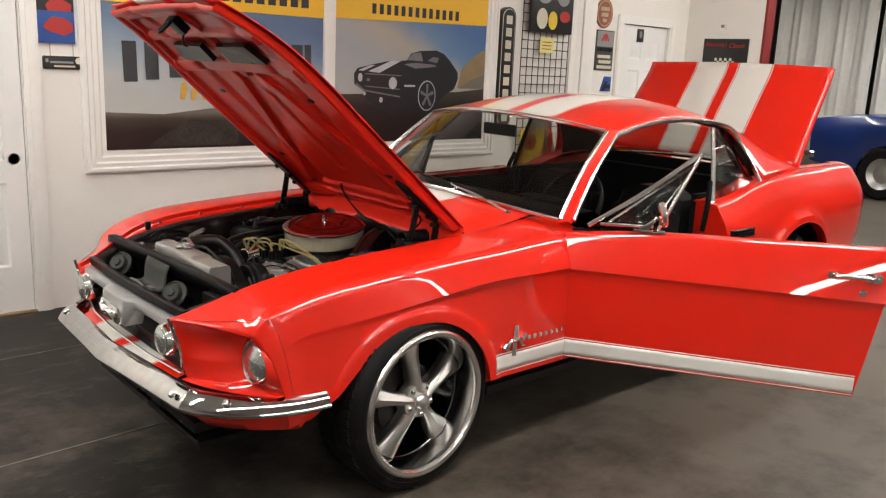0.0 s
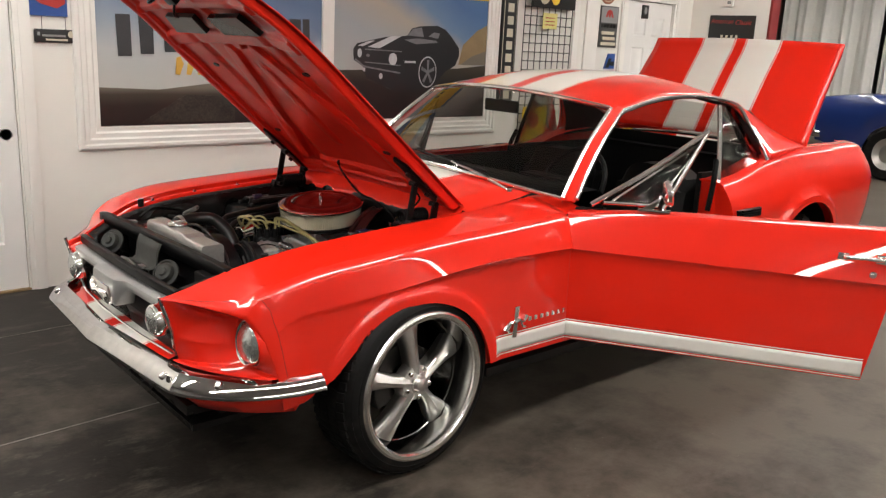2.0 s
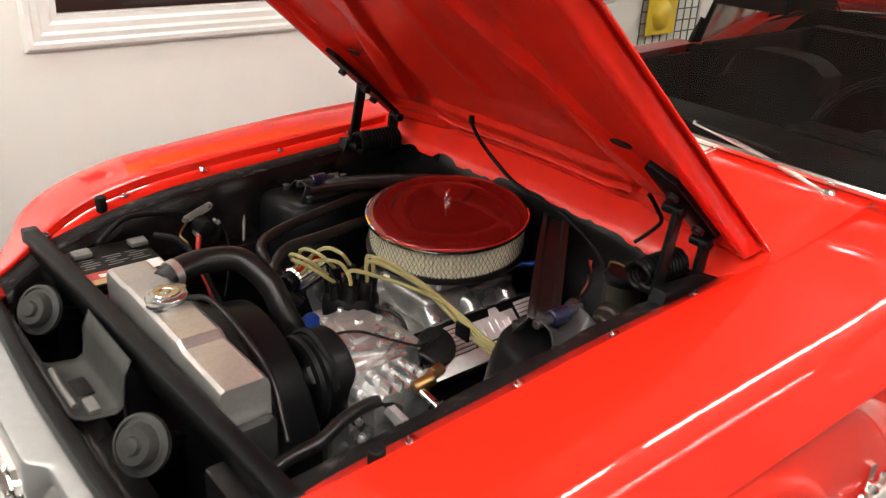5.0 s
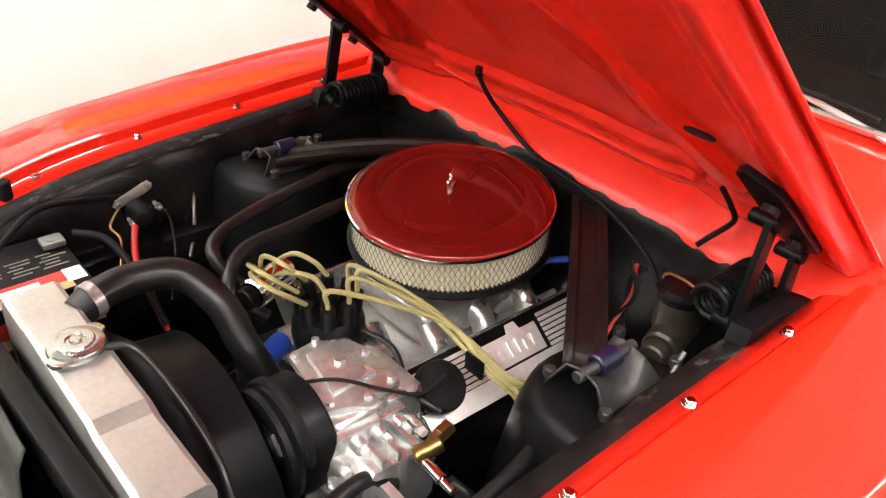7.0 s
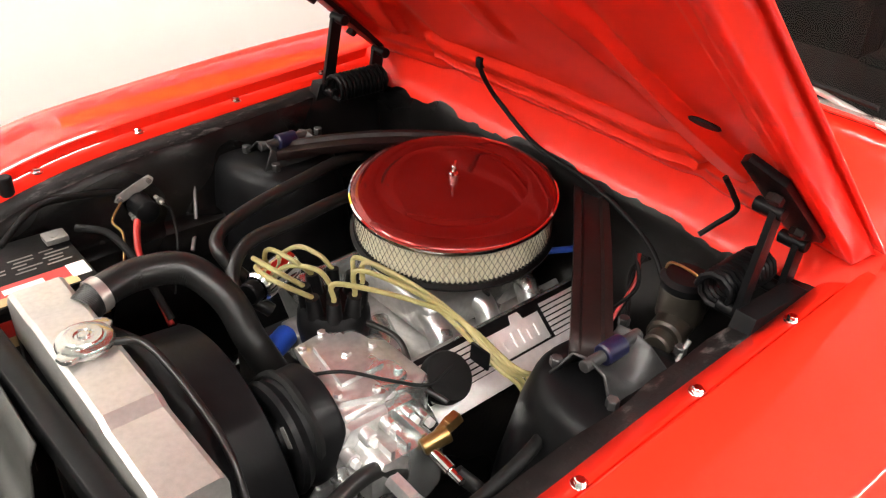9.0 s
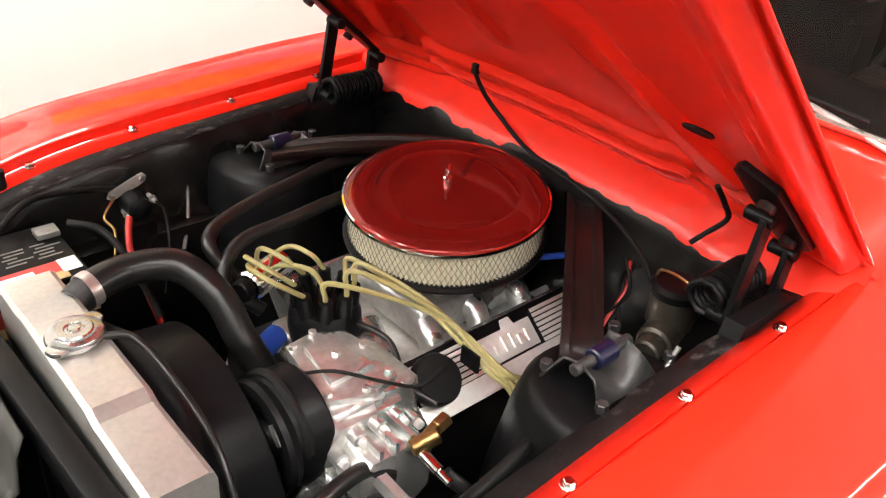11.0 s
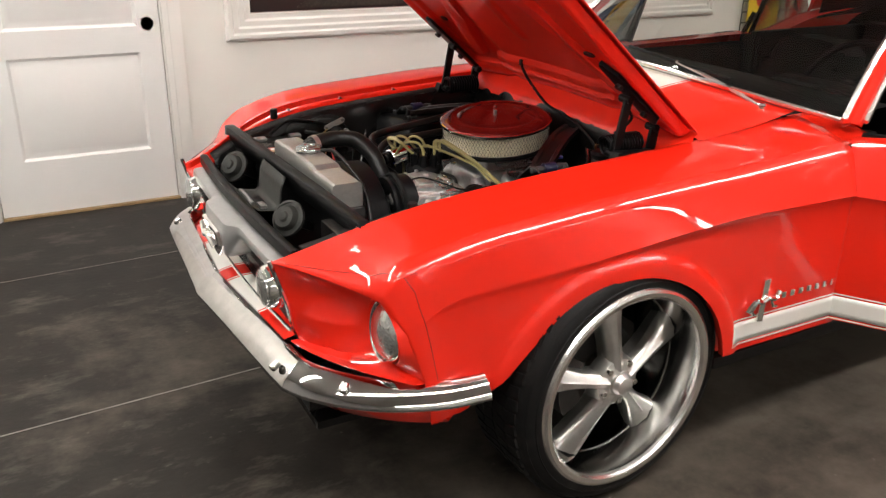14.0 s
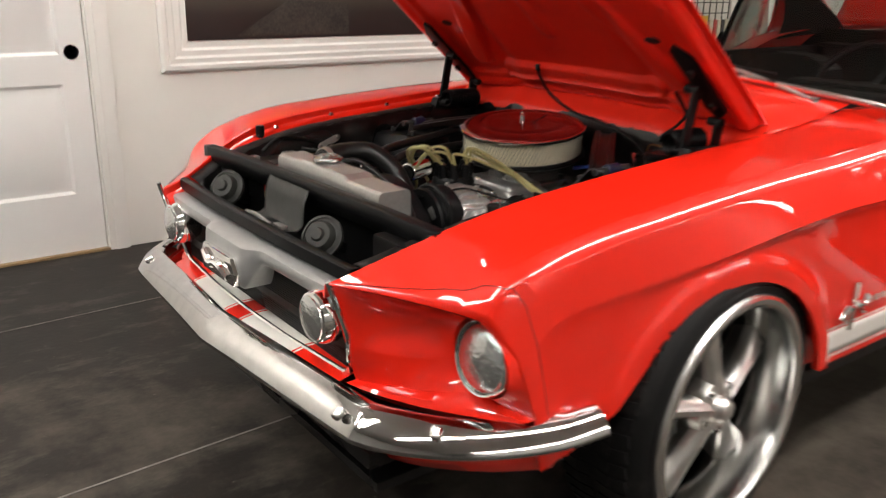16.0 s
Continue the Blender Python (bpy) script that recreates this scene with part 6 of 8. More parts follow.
for s in (-1, 1):
    part("wheel_well", box((-0.42, s * 0.44, 0.62), (0.40, s * 0.60, 0.70), 0.02), M_bay, car)
    part("bay_side", box((0.33, s * 0.56, 0.30), (0.80, s * 0.70, 0.80), 0.02), M_bay, car)

# radiator support: front bar, cross bar, and side frames
rows = []
for y in np.linspace(-0.462, 0.47, 50):
    k = max(0, 1 - (y / 0.56) ** 2)
    x = -0.734 - 0.026 * k
    z = 0.744 - 0.006 * (1 - k)
    rows.append([(x - 0.014, y, z - 0.03), (x - 0.013, y, z - 0.003), (x - 0.009, y, z), (x + 0.008, y, z), (x + 0.012, y, z - 0.004), (x + 0.012, y, z - 0.04), (x + 0.006, y, z - 0.06)])
part("front_support_bar", grid(rows), M_black, car, "black bowed bar behind the grille", sharp=50)
rows = []
for y in np.linspace(-0.535, 0.57, 40):
    k = 1 - (abs(y) / 0.58) ** 3
    z = 0.805 + 0.008 * k
    x = -0.622 + 0.04 * ((0.57 - y) / 1.1) ** 1.4
    rows.append([(x - 0.02, y, z - 0.05), (x - 0.02, y, z - 0.002), (x - 0.018, y, z), (x + 0.011, y, z), (x + 0.013, y, z - 0.002), (x + 0.013, y, z - 0.012), (x + 0.004, y, z - 0.05)])
part("radiator_support_bar", grid(rows), M_black, car, "black upper radiator support bar", solid=0.003, sharp=50)
bm = bmesh.new()
for s in (-1, 1):
    box((-0.64, s * 0.36, 0.3), (-0.58, s * 0.54, 0.77), 0.01, bm)
box((-0.74, -0.5, 0.30), (-0.60, 0.5, 0.34), 0.01, bm)
part("radiator_support_frame", bm, M_bay, car)
part("front_apron", box((-0.745, -0.44, 0.55), (-0.64, 0.44, 0.57), 0.004), M_bay, car)
# hood latch bracket in the middle
rows = []
for y in np.linspace(-0.075, 0.135, 14):
    rows.append([(-0.745, y, 0.735), (-0.735, y, 0.722), (-0.72, y, 0.712), (-0.67, y, 0.705), (-0.655, y, 0.715), (-0.648, y, 0.77), (-0.635, y, 0.80)])
lt = part("latch_bracket", grid(rows), M_latch, car, "grey pressed-steel hood latch bracket", solid=0.003, sharp=50)
part("slot", box((-0.715, 0.0, 0.70), (-0.68, 0.06, 0.7135), 0.003), M_black, lt)
bm = bmesh.new()
tube([(-0.725, -0.04, 0.724), (-0.73, 0.02, 0.735), (-0.725, 0.09, 0.726)], 0.006, bm, 8, 6)
box((-0.71, -0.065, 0.712), (-0.69, -0.02, 0.722), 0.004, bm)
part("catch", bm, M_grey, lt)
# horns
HORN = lathe([(r * 0.82, h) for r, h in [(0, -0.03), (0.016, -0.029), (0.02, -0.022), (0.036, -0.022), (0.042, -0.014), (0.044, -0.004), (0.054, 0.0), (0.057, 0.006), (0.052, 0.012), (0.044, 0.02), (0.026, 0.035), (0, 0.04)]], 36)
for c in (Vector((-0.676, -0.205, 0.728)), Vector((-0.685, 0.31, 0.735))):
    face = Vector((0.72, 0.45, -0.5)).to_track_quat("Z", "Y").to_matrix().to_4x4()
    h = part("horn", HORN.copy(), M_latch, car, "grey-green snail horn", at=Matrix.Translation(c) @ face)
    part("rim_clip", lathe([(0.044, -0.004), (0.05, -0.002), (0.05, 0.008), (0.044, 0.012), (0.044, -0.004)], 30), M_latch, h)
    part("horn_bracket", box((-0.012, -0.012, 0.03), (0.012, 0.012, 0.11), 0.003), M_bay, h)
HORN.free()

# radiator with an aluminium top tank
M_capsteel = mat("plated_cap_steel", (0.46, 0.455, 0.44), 0.2, metal=0.9, vary=0.12, grain=60, bump=0.08)
rows = []
for y in (-0.287, -0.22, -0.16, -0.141, -0.12, -0.05, 0.03, 0.109, 0.13, 0.17, 0.212):
    w = 0.043
    low = 0.009 if y < -0.14 else lerp(0.009, 0.0, min(1, (y + 0.14) / 0.02))
    if y > 0.11:
        low = lerp(0.0, 0.006, min(1, (y - 0.11) / 0.02))
    z = 0.84 - low
    x = -0.533
    rows.append([(x - w, y, 0.76), (x - w, y, z - 0.014), (x - w + 0.003, y, z - 0.004), (x - w + 0.01, y, z), (x + w - 0.01, y, z), (x + w - 0.003, y, z - 0.004), (x + w, y, z - 0.014), (x + w, y, 0.76)])
bm = grid(rows)
for row in (rows[0], rows[-1]):
    bm.faces.new([bm.verts.new(p) for p in row])
rad = part("radiator", weld(bm), M_brush, car, "brushed aluminium radiator with a stepped top tank", sharp=18)
part("core", box((-0.565, -0.285, 0.32), (-0.50, 0.21, 0.765), 0.004), M_black, rad)
for y in (-0.302, 0.228):
    part("side_strap", box((-0.572, y - 0.01, 0.32), (-0.494, y + 0.01, 0.765), 0.003), M_mount, rad)
part("filler_neck", lathe([(0.025, -0.012), (0.025, 0.0), (0.033, 0.002), (0.033, 0.006), (0.02, 0.006)], 32), M_brush, rad, at=Matrix.Translation((-0.531, 0.02, 0.838)))
bm = lathe([(0, 0.0175), (0.007, 0.0175), (0.0085, 0.015), (0.012, 0.0145), (0.0135, 0.0165), (0.023, 0.0165), (0.025, 0.0145), (0.03, 0.014), (0.036, 0.0115), (0.0385, 0.007), (0.0385, 0.003), (0.036, 0.001), (0.02, 0.002)], 44)
cap = part("radiator_cap", bm, M_capsteel, rad, "bright pressed radiator cap with two ears", at=Matrix.Translation((-0.531, 0.02, 0.843)))
for a in (35, 215):
    part("cap_ear", prism([(0.03, -0.017), (0.046, -0.012), (0.05, 0.0), (0.046, 0.012), (0.03, 0.017)], "z", 0.002, 0.009, 0.002, None, pose(0, 0, 0, 0, 0, a)), M_capsteel, cap)
for k in range(10):
    part("stamp_bar", box((0.0265, -0.0024, 0.0138), (0.0285, 0.0024, 0.0149), 0.0003, m=pose(0, 0, 0, 0, 0, 200 + 14 * k)), M_grey, cap)
# shroud and fan
rows = []
for k in range(29):
    a = radians(-15 + 210 * k / 28)
    cx, cz = -0.035 + 0.215 * math.cos(a), 0.585 + 0.215 * math.sin(a)
    rows.append([(-0.484, max(-0.285, min(0.21, -0.035 + 0.30 * math.cos(a))), min(0.79, 0.585 + 0.30 * math.sin(a))), (-0.462, max(-0.27, min(0.2, -0.035 + 0.26 * math.cos(a))), min(0.80, cz + 0.02)), (-0.44, cx * 1.02, cz + 0.006), (-0.375, cx, cz), (-0.37, cx * 0.98, cz - 0.008)])
part("fan_shroud", grid(rows), M_black, car, "black plastic fan shroud", solid=0.004)
fan = part("fan", lathe([(0, -0.02), (0.05, -0.02), (0.055, 0.02), (0, 0.03)], 24, m=Matrix.Translation((-0.42, -0.035, 0.585)) @ pose(0, 0, 0, 0, 90, 0)), M_black, car)
for k in range(7):
    part("blade", box((-0.006, 0.04, -0.03), (0.002, 0.2, 0.03), 0.003, m=Matrix.Translation((-0.42, -0.035, 0.585)) @ pose(0, 0, 0, 360 / 7 * k, 0, 0)), M_black, fan)
# pulleys and belt
for y, z, r, x in ((-0.04, 0.60, 0.085, -0.335), (-0.04, 0.42, 0.08, -0.335), (0.2, 0.62, 0.045, -0.335)):
    part("pulley", lathe([(0, -0.02), (r - 0.02, -0.02), (r, -0.018), (r - 0.01, -0.004), (r, 0.01), (r - 0.01, 0.02), (0, 0.02)], 36, m=Matrix.Translation((x, y, z)) @ pose(0, 0, 0, 0, 90, 0)), M_black, car)
part("belt", tube([(-0.335, 0.05, 0.625), (-0.335, -0.03, 0.69), (-0.335, -0.11, 0.775), (-0.335, -0.18, 0.785), (-0.335, -0.235, 0.72), (-0.335, -0.14, 0.5), (-0.335, -0.06, 0.345), (-0.335, 0.03, 0.39), (-0.335, 0.05, 0.625)], 0.007, None, 6, 6), M_rubber, car)
# compressor clutch, a black drum
clutch = part("compressor_clutch", lathe([(0, -0.018), (0.03, -0.02), (0.034, -0.012), (0.062, -0.012), (0.066, -0.02), (0.084, -0.02), (0.087, -0.012), (0.081, 0.0), (0.087, 0.012), (0.087, 0.05), (0.083, 0.055), (0, 0.055)], 48, m=Matrix.Translation((-0.345, -0.155, 0.70)) @ pose(0, 0, 0, 0, 90, 0)), M_black, car, "black compressor clutch pulley")
for k in range(3):
    part("clutch_slot", box((-0.004, 0.04, -0.016), (0.004, 0.056, 0.016), 0.003, m=Matrix.Translation((-0.359, -0.155, 0.70)) @ pose(0, 0, 0, 120 * k + 20, 0, 0)), M_grey, clutch)

# ---- engine ----
AC = Vector((0.118, 0.012, 0.0))
ac = part("air_cleaner", lathe([(0, 0.78), (0.11, 0.78), (0.175, 0.785), (0.183, 0.791), (0.184, 0.796), (0.178, 0.80), (0, 0.80)], 72, m=Matrix.Translation(AC)), M_black, car, "round air cleaner with a red lid and pleated filter", sharp=30, at=Matrix.Translation((0.114, 0.012, 0.837)) @ pose(0, 0, 0, 3, -5, 0) @ Matrix.Translation((-0.118, -0.012, -0.83)))
lid_m = Matrix.Translation(AC)
part("lid", lathe([(0, 0.8915), (0.02, 0.891), (0.05, 0.8885), (0.1, 0.8855), (0.122, 0.885), (0.126, 0.8825), (0.13, 0.8825), (0.135, 0.8845), (0.165, 0.880), (0.177, 0.8755), (0.1795, 0.872), (0.1795, 0.868)], 96, m=lid_m), M_lidred, ac, "glossy red air cleaner lid", sharp=60)
part("rim", lathe([(0.179, 0.8725), (0.1825, 0.871), (0.1835, 0.867), (0.182, 0.863), (0.178, 0.863), (0.178, 0.8725)], 96, m=lid_m), M_chrome, ac)
rows = []
n = 260
for k in range(n + 1):
    a = 2 * math.pi * k / n
    r = 0.1735 if k % 2 else 0.1675
    rows.append([(AC.x + r * math.cos(a), AC.y + r * math.sin(a), z) for z in (0.798, 0.865)])
part("filter", grid(rows), M_filter, ac, "cream pleated paper filter", sharp=20)
# expanded wire round the filter
bm = bmesh.new()
n = 104
for sgn in (-1, 1):
    for k in range(n):
        a0 = 2 * math.pi * k / n
        pts = []
        for j in range(5):
            a = a0 + sgn * 2 * math.pi * (j / 4) * 3.2 / n
            z = 0.799 + 0.065 * j / 4
            pts.append((a, z))
        for (a, z), (b, w) in zip(pts, pts[1:]):
            r = 0.1755
            p, q = (r * math.cos(a), r * math.sin(a), z), (r * math.cos(b), r * math.sin(b), w)
            h = 0.0010
            v = [bm.verts.new((AC.x + p[0], AC.y + p[1], p[2] - h)), bm.verts.new((AC.x + q[0], AC.y + q[1], q[2] - h)), bm.verts.new((AC.x + q[0] * 1.004, AC.y + q[1] * 1.004, q[2])), bm.verts.new((AC.x + p[0] * 1.004, AC.y + p[1] * 1.004, p[2])), bm.verts.new((AC.x + q[0], AC.y + q[1], q[2] + h)), bm.verts.new((AC.x + p[0], AC.y + p[1], p[2] + h))]
            bm.faces.new((v[0], v[1], v[2], v[3]))
            bm.faces.new((v[3], v[2], v[4], v[5]))
wire = part("wire_mesh", bm, M_mesh, ac)
wire["kind"] = "stuff"
bm = rod((AC.x, AC.y, 0.886), (AC.x, AC.y, 0.904), 0.008, n=14)
rod((AC.x, AC.y, 0.902), (AC.x, AC.y, 0.918), 0.004, bm, 10)
for s in (-1, 1):
    prism([(0.0, 0.0), (0.016, 0.006), (0.02, 0.016), (0.011, 0.014), (0.0, 0.009)], "y", -0.002, 0.002, 0.0008, bm, Matrix.Translation((AC.x, AC.y, 0.9)) @ pose(0, 0, 0, 0, 0, 40 + (180 if s > 0 else 0)))
part("wing_nut", bm, M_chrome, ac)

# block, intake and heads
blk = part("engine_block", box((-0.24, -0.2, 0.3), (0.28, 0.2, 0.6), 0.03), M_bay, car, "black engine block")
bm = bmesh.new()
box((-0.19, -0.12, 0.60), (0.26, 0.12, 0.665), 0.02, bm, seg=3)
runners, bolts = [], []
for s in (-1, 1):
    for k in range(4):
        x = -0.12 + 0.105 * k
        runners.append(tube([(x + (0.03 if k < 2 else -0.02), s * 0.03, 0.70), (x + 0.01, s * 0.09, 0.695), (x, s * 0.13, 0.645)], (0.026, 0.02), None, 12, 6))
box((-0.02, -0.09, 0.66), (0.24, 0.09, 0.73), 0.02, bm, seg=3)
for x, y in ((-0.15, -0.13), (-0.08, -0.14), (-0.15, -0.08), (0.02, -0.14), (0.1, -0.14), (0.2, -0.14)):
    bolts.append(rod((x, y, 0.66), (x, y, 0.693), 0.01, None, 6))
bolts.append(rod((-0.16, -0.09, 0.66), (-0.16, -0.09, 0.712), 0.028, None, 18))
intake = part("intake_manifold", bm, M_cast, blk, "cast aluminium intake manifold", sharp=45)
for q in runners:
    part("runner", q, M_cast, intake)
for q in bolts:
    part("manifold_bolt", q, M_cast, intake)
part("carburettor", box((0.03, -0.07, 0.72), (0.2, 0.07, 0.795), 0.02, seg=3), M_cast, blk)
for s in (-1, 1):
    # ribbed valve cover, tilted outwards
    cov_m = Matrix.Translation((0.078, s * 0.178, 0.66)) @ pose(0, 0, 0, -s * 40, 0, 0)
    vc = part("valve_cover", box((-0.205, -0.056, -0.07), (0.21, 0.056, 0.028), 0.014, seg=3), M_cast, blk, "cast aluminium valve cover with polished fins", at=cov_m, sharp=45)
    part("flange", box((-0.235, -0.072, -0.078), (0.235, 0.072, -0.066), 0.004), M_cast, vc)
    if s < 0:
        for k in range(11):
            y = -0.047 + 0.0093 * k
            x0, x1 = (-0.195, 0.2)
            if 3 <= k <= 9:
                part("fin", box((x0, y - 0.0034, 0.026), (-0.06, y + 0.0034, 0.034), 0.001), M_polish, vc)
                part("fin", box((0.085, y - 0.0034, 0.026), (x1, y + 0.0034, 0.034), 0.001), M_polish, vc)
        part("black_panel", box((-0.2, -0.024, 0.0265), (0.205, 0.05, 0.0288), 0.0005), M_black, vc)
        part("smooth_band", box((-0.2, -0.058, 0.026), (0.205, -0.024, 0.03), 0.002), M_polish, vc, "smooth machined band")
        part("name_plate", prism([(-0.05, -0.02), (0.075, -0.02), (0.075, 0.03), (0.04, 0.03), (0.035, 0.045), (0.015, 0.045), (0.01, 0.03), (-0.05, 0.03)], "z", 0.026, 0.031, 0.0015), M_polish, vc)
        for k, (w, h) in enumerate(((0.012, 0.026), (0.011, 0.018), (0.006, 0.026), (0.006, 0.026), (0.011, 0.018), (0.011, 0.022))):
            x = -0.035 + 0.0185 * k
            part("letter_bar", box((x - w / 2, -0.008, 0.03), (x + w / 2, -0.008 + h, 0.0345), 0.0012), M_polish, vc)
        # black push-on oil cap
        part("oil_cap", lathe([(0.03, 0.02), (0.03, 0.034), (0.041, 0.038), (0.043, 0.045), (0.043, 0.062), (0.04, 0.068), (0.015, 0.071), (0, 0.071)], 40, m=Matrix.Translation((-0.165, 0.004, 0.0)) @ Matrix.Scale(0.97, 4)), M_rubber, vc, "black push-on oil cap")

# distributor: cap with towers
dist = part("distributor", lathe([(0.03, 0.60), (0.036, 0.70), (0.056, 0.71), (0.06, 0.735), (0.058, 0.76), (0.05, 0.772), (0, 0.776)], 32, m=Matrix.Translation((-0.165, -0.02, 0.0))), M_black, car, "black distributor cap with wire boots")
boots = []
for k in range(8):
    a = radians(45 * k + 12)
    p = Vector((-0.165 + 0.04 * math.cos(a), -0.02 + 0.04 * math.sin(a), 0.765))
    boots.append(p + Vector((0.006 * math.cos(a), 0.006 * math.sin(a), 0.042)))
    part("wire_boot", tube([p, p + Vector((0.002 * math.cos(a), 0.002 * math.sin(a), 0.018)), boots[-1]], (0.0145, 0.011), None, 10, 4), M_black, dist)
part("wire_boot", tube([(-0.165, -0.02, 0.77), (-0.165, -0.02, 0.80)], (0.013, 0.01), None, 10, 4), M_rubber, dist)


def plug_wire(a, mids, end, r=0.0042):
    part("spark_plug_wire", tube([a, *mids, end], r, None, 8, 8), M_yellow, dist, "yellow spark plug wire")


# four wires over the driver's valve cover, four to the far side, one to the coil
for k, (j, dz) in enumerate(((0, 0.0), (7, 0.012), (6, 0.02), (5, 0.006))):
    b = boots[j]
    e = Vector((-0.005 + 0.011 * k, -0.268 - 0.006 * k, 0.70))
    plug_wire(b, [b + Vector((0.012, -0.004, 0.024 + dz)), b.lerp(e, 0.45) + Vector((0.02 + 0.012 * k, 0.01, 0.022 - 0.004 * k)), e + Vector((-0.015 - 0.004 * k, 0.022, 0.018))], e)
    plug_wire(e, [e + Vector((0.01, -0.02, -0.02))], e + Vector((0.02 + 0.03 * k, -0.055, -0.09)))
for k, j in enumerate((1, 2, 3, 4)):
    b = boots[j]
    e = Vector((-0.20 + 0.05 * k, 0.27, 0.64))
    plug_wire(b, [b + Vector((-0.02 - 0.012 * k, 0.012, 0.03 + 0.006 * k)), b + Vector((-0.03, 0.075 + 0.012 * k, 0.012)), b.lerp(e, 0.7) + Vector((-0.01, 0.0, 0.02))], e)
plug_wire(Vector((-0.165, -0.02, 0.80)), [(-0.18, 0.0, 0.83), (-0.205, 0.05, 0.82)], (-0.215, 0.09, 0.775))
part("wire_clip", box((-0.035, -0.245, 0.712), (-0.03, -0.205, 0.745), 0.002), M_black, dist)

# ignition coil and bracket
coil = part("ignition_coil", rod((-0.235, 0.10, 0.762), (-0.15, 0.135, 0.762), 0.027, n=24), M_chrome, car, "chrome ignition coil")
part("coil_cap", rod((-0.255, 0.092, 0.762), (-0.235, 0.10, 0.762), 0.02, n=18), M_black, coil)
part("blue_canister", rod((-0.25, 0.045, 0.67), (-0.20, 0.07, 0.67), 0.02, n=18), M_blue, car, "small blue canister by the distributor")

# compressor: finned cast body with a bolted top plate and a rear head
comp = part("compressor", box((-0.29, -0.225, 0.60), (-0.13, -0.085, 0.745), 0.02, m=None, seg=3), M_cast, car, "cast aluminium air-conditioning compressor", sharp=45)
bm = prism([(-0.285, -0.20), (-0.265, -0.06), (-0.175, -0.05), (-0.16, -0.12), (-0.165, -0.21), (-0.22, -0.225)], "z", 0.742, 0.757, 0.006)
prism([(-0.262, -0.18), (-0.248, -0.085), (-0.195, -0.08), (-0.185, -0.18)], "z", 0.755, 0.766, 0.005, bm)
part("top_plate", bm, M_cast, comp, "cast top plate with bolts along its edge")
for x, y in ((-0.275, -0.19), (-0.27, -0.13), (-0.258, -0.072), (-0.215, -0.06), (-0.182, -0.065), (-0.17, -0.13), (-0.175, -0.2), (-0.225, -0.213)):
    part("cap_bolt", rod((x, y, 0.755), (x, y, 0.7635), 0.0068, n=6), M_cast, comp)
part("plate_nut", rod((-0.218, -0.13, 0.764), (-0.218, -0.13, 0.7715), 0.009, n=6), M_cast, comp)
bm = bmesh.new()
# round-cornered head behind a square-edged joint flange
prism([(-0.312, 0.60), (-0.316, 0.70), (-0.29, 0.738), (-0.18, 0.738), (-0.155, 0.70), (-0.158, 0.60), (-0.2, 0.578), (-0.27, 0.578)], "y", -0.242, -0.224, 0.004, bm)
prism([(-0.298, 0.61), (-0.30, 0.69), (-0.278, 0.715), (-0.192, 0.715), (-0.17, 0.69), (-0.172, 0.61), (-0.2, 0.592), (-0.265, 0.592)], "y", -0.302, -0.236, 0.010, bm)
head = part("rear_head", bm, M_cast, comp, "ribbed cast head", sharp=45)
for x, z in ((-0.30, 0.702), (-0.268, 0.722), (-0.232, 0.724), (-0.197, 0.722), (-0.168, 0.7), (-0.163, 0.65), (-0.307, 0.65), (-0.3, 0.607), (-0.17, 0.607)):
    bm = rod((x, -0.226, z), (x, -0.262, z), 0.0115, n=14)
    part("bolt_boss", bm, M_cast, head)
    part("head_bolt", rod((x, -0.26, z), (x, -0.271, z), 0.0078, n=6), M_polish, head)
for x in (-0.262, -0.235, -0.208):
    part("rib", box((x - 0.004, -0.30, 0.63), (x + 0.004, -0.232, 0.729), 0.003), M_cast, head)
bm = bmesh.new()
box((-0.33, -0.20, 0.50), (-0.12, -0.09, 0.61), 0.016, bm, seg=3)
for x in (-0.30, -0.26, -0.2, -0.15):
    rod((x, -0.215, 0.55), (x, -0.185, 0.55), 0.011, bm, 6)
part("mount", bm, M_cast, comp)
# fittings: brass elbow, silver service ports and hoses
bm = rod((-0.215, -0.305, 0.71), (-0.175, -0.315, 0.722), 0.013, n=12)
rod((-0.2, -0.31, 0.715), (-0.16, -0.302, 0.728), 0.011, bm, 6)
part("brass_elbow", bm, M_brass, comp)
part("brass_nut", rod((-0.172, -0.305, 0.724), (-0.148, -0.302, 0.728), 0.0125, n=6), M_brass, comp, "brass cap nut")
bm = rod((-0.205, -0.318, 0.705), (-0.205, -0.355, 0.70), 0.009, n=12)
rod((-0.205, -0.352, 0.70), (-0.205, -0.378, 0.697), 0.0065, bm, 12)
part("service_port", bm, M_chrome, comp)
bm = rod((-0.265, -0.30, 0.68), (-0.262, -0.345, 0.672), 0.014, n=6)
rod((-0.262, -0.34, 0.673), (-0.25, -0.375, 0.668), 0.01, bm, 12)
part("service_port", bm, M_cast, comp)


def hose(name, pts, r, material=None, label="", parent=None, n=12, ribs=0.0, seg=10):
    return part(name, tube(pts, r, None, n, seg, ribs=ribs), material or M_hose, parent or car, label)


hose("suction_hose", [(-0.245, -0.30, 0.672), (-0.285, -0.29, 0.70), (-0.36, -0.305, 0.706), (-0.43, -0.33, 0.70), (-0.51, -0.335, 0.69), (-0.57, -0.36, 0.64)], 0.0125, label="black refrigerant hose", n=16)
hose("discharge_hose", [(-0.2, -0.36, 0.70), (-0.18, -0.40, 0.66), (-0.22, -0.43, 0.58), (-0.32, -0.44, 0.52)], 0.011)
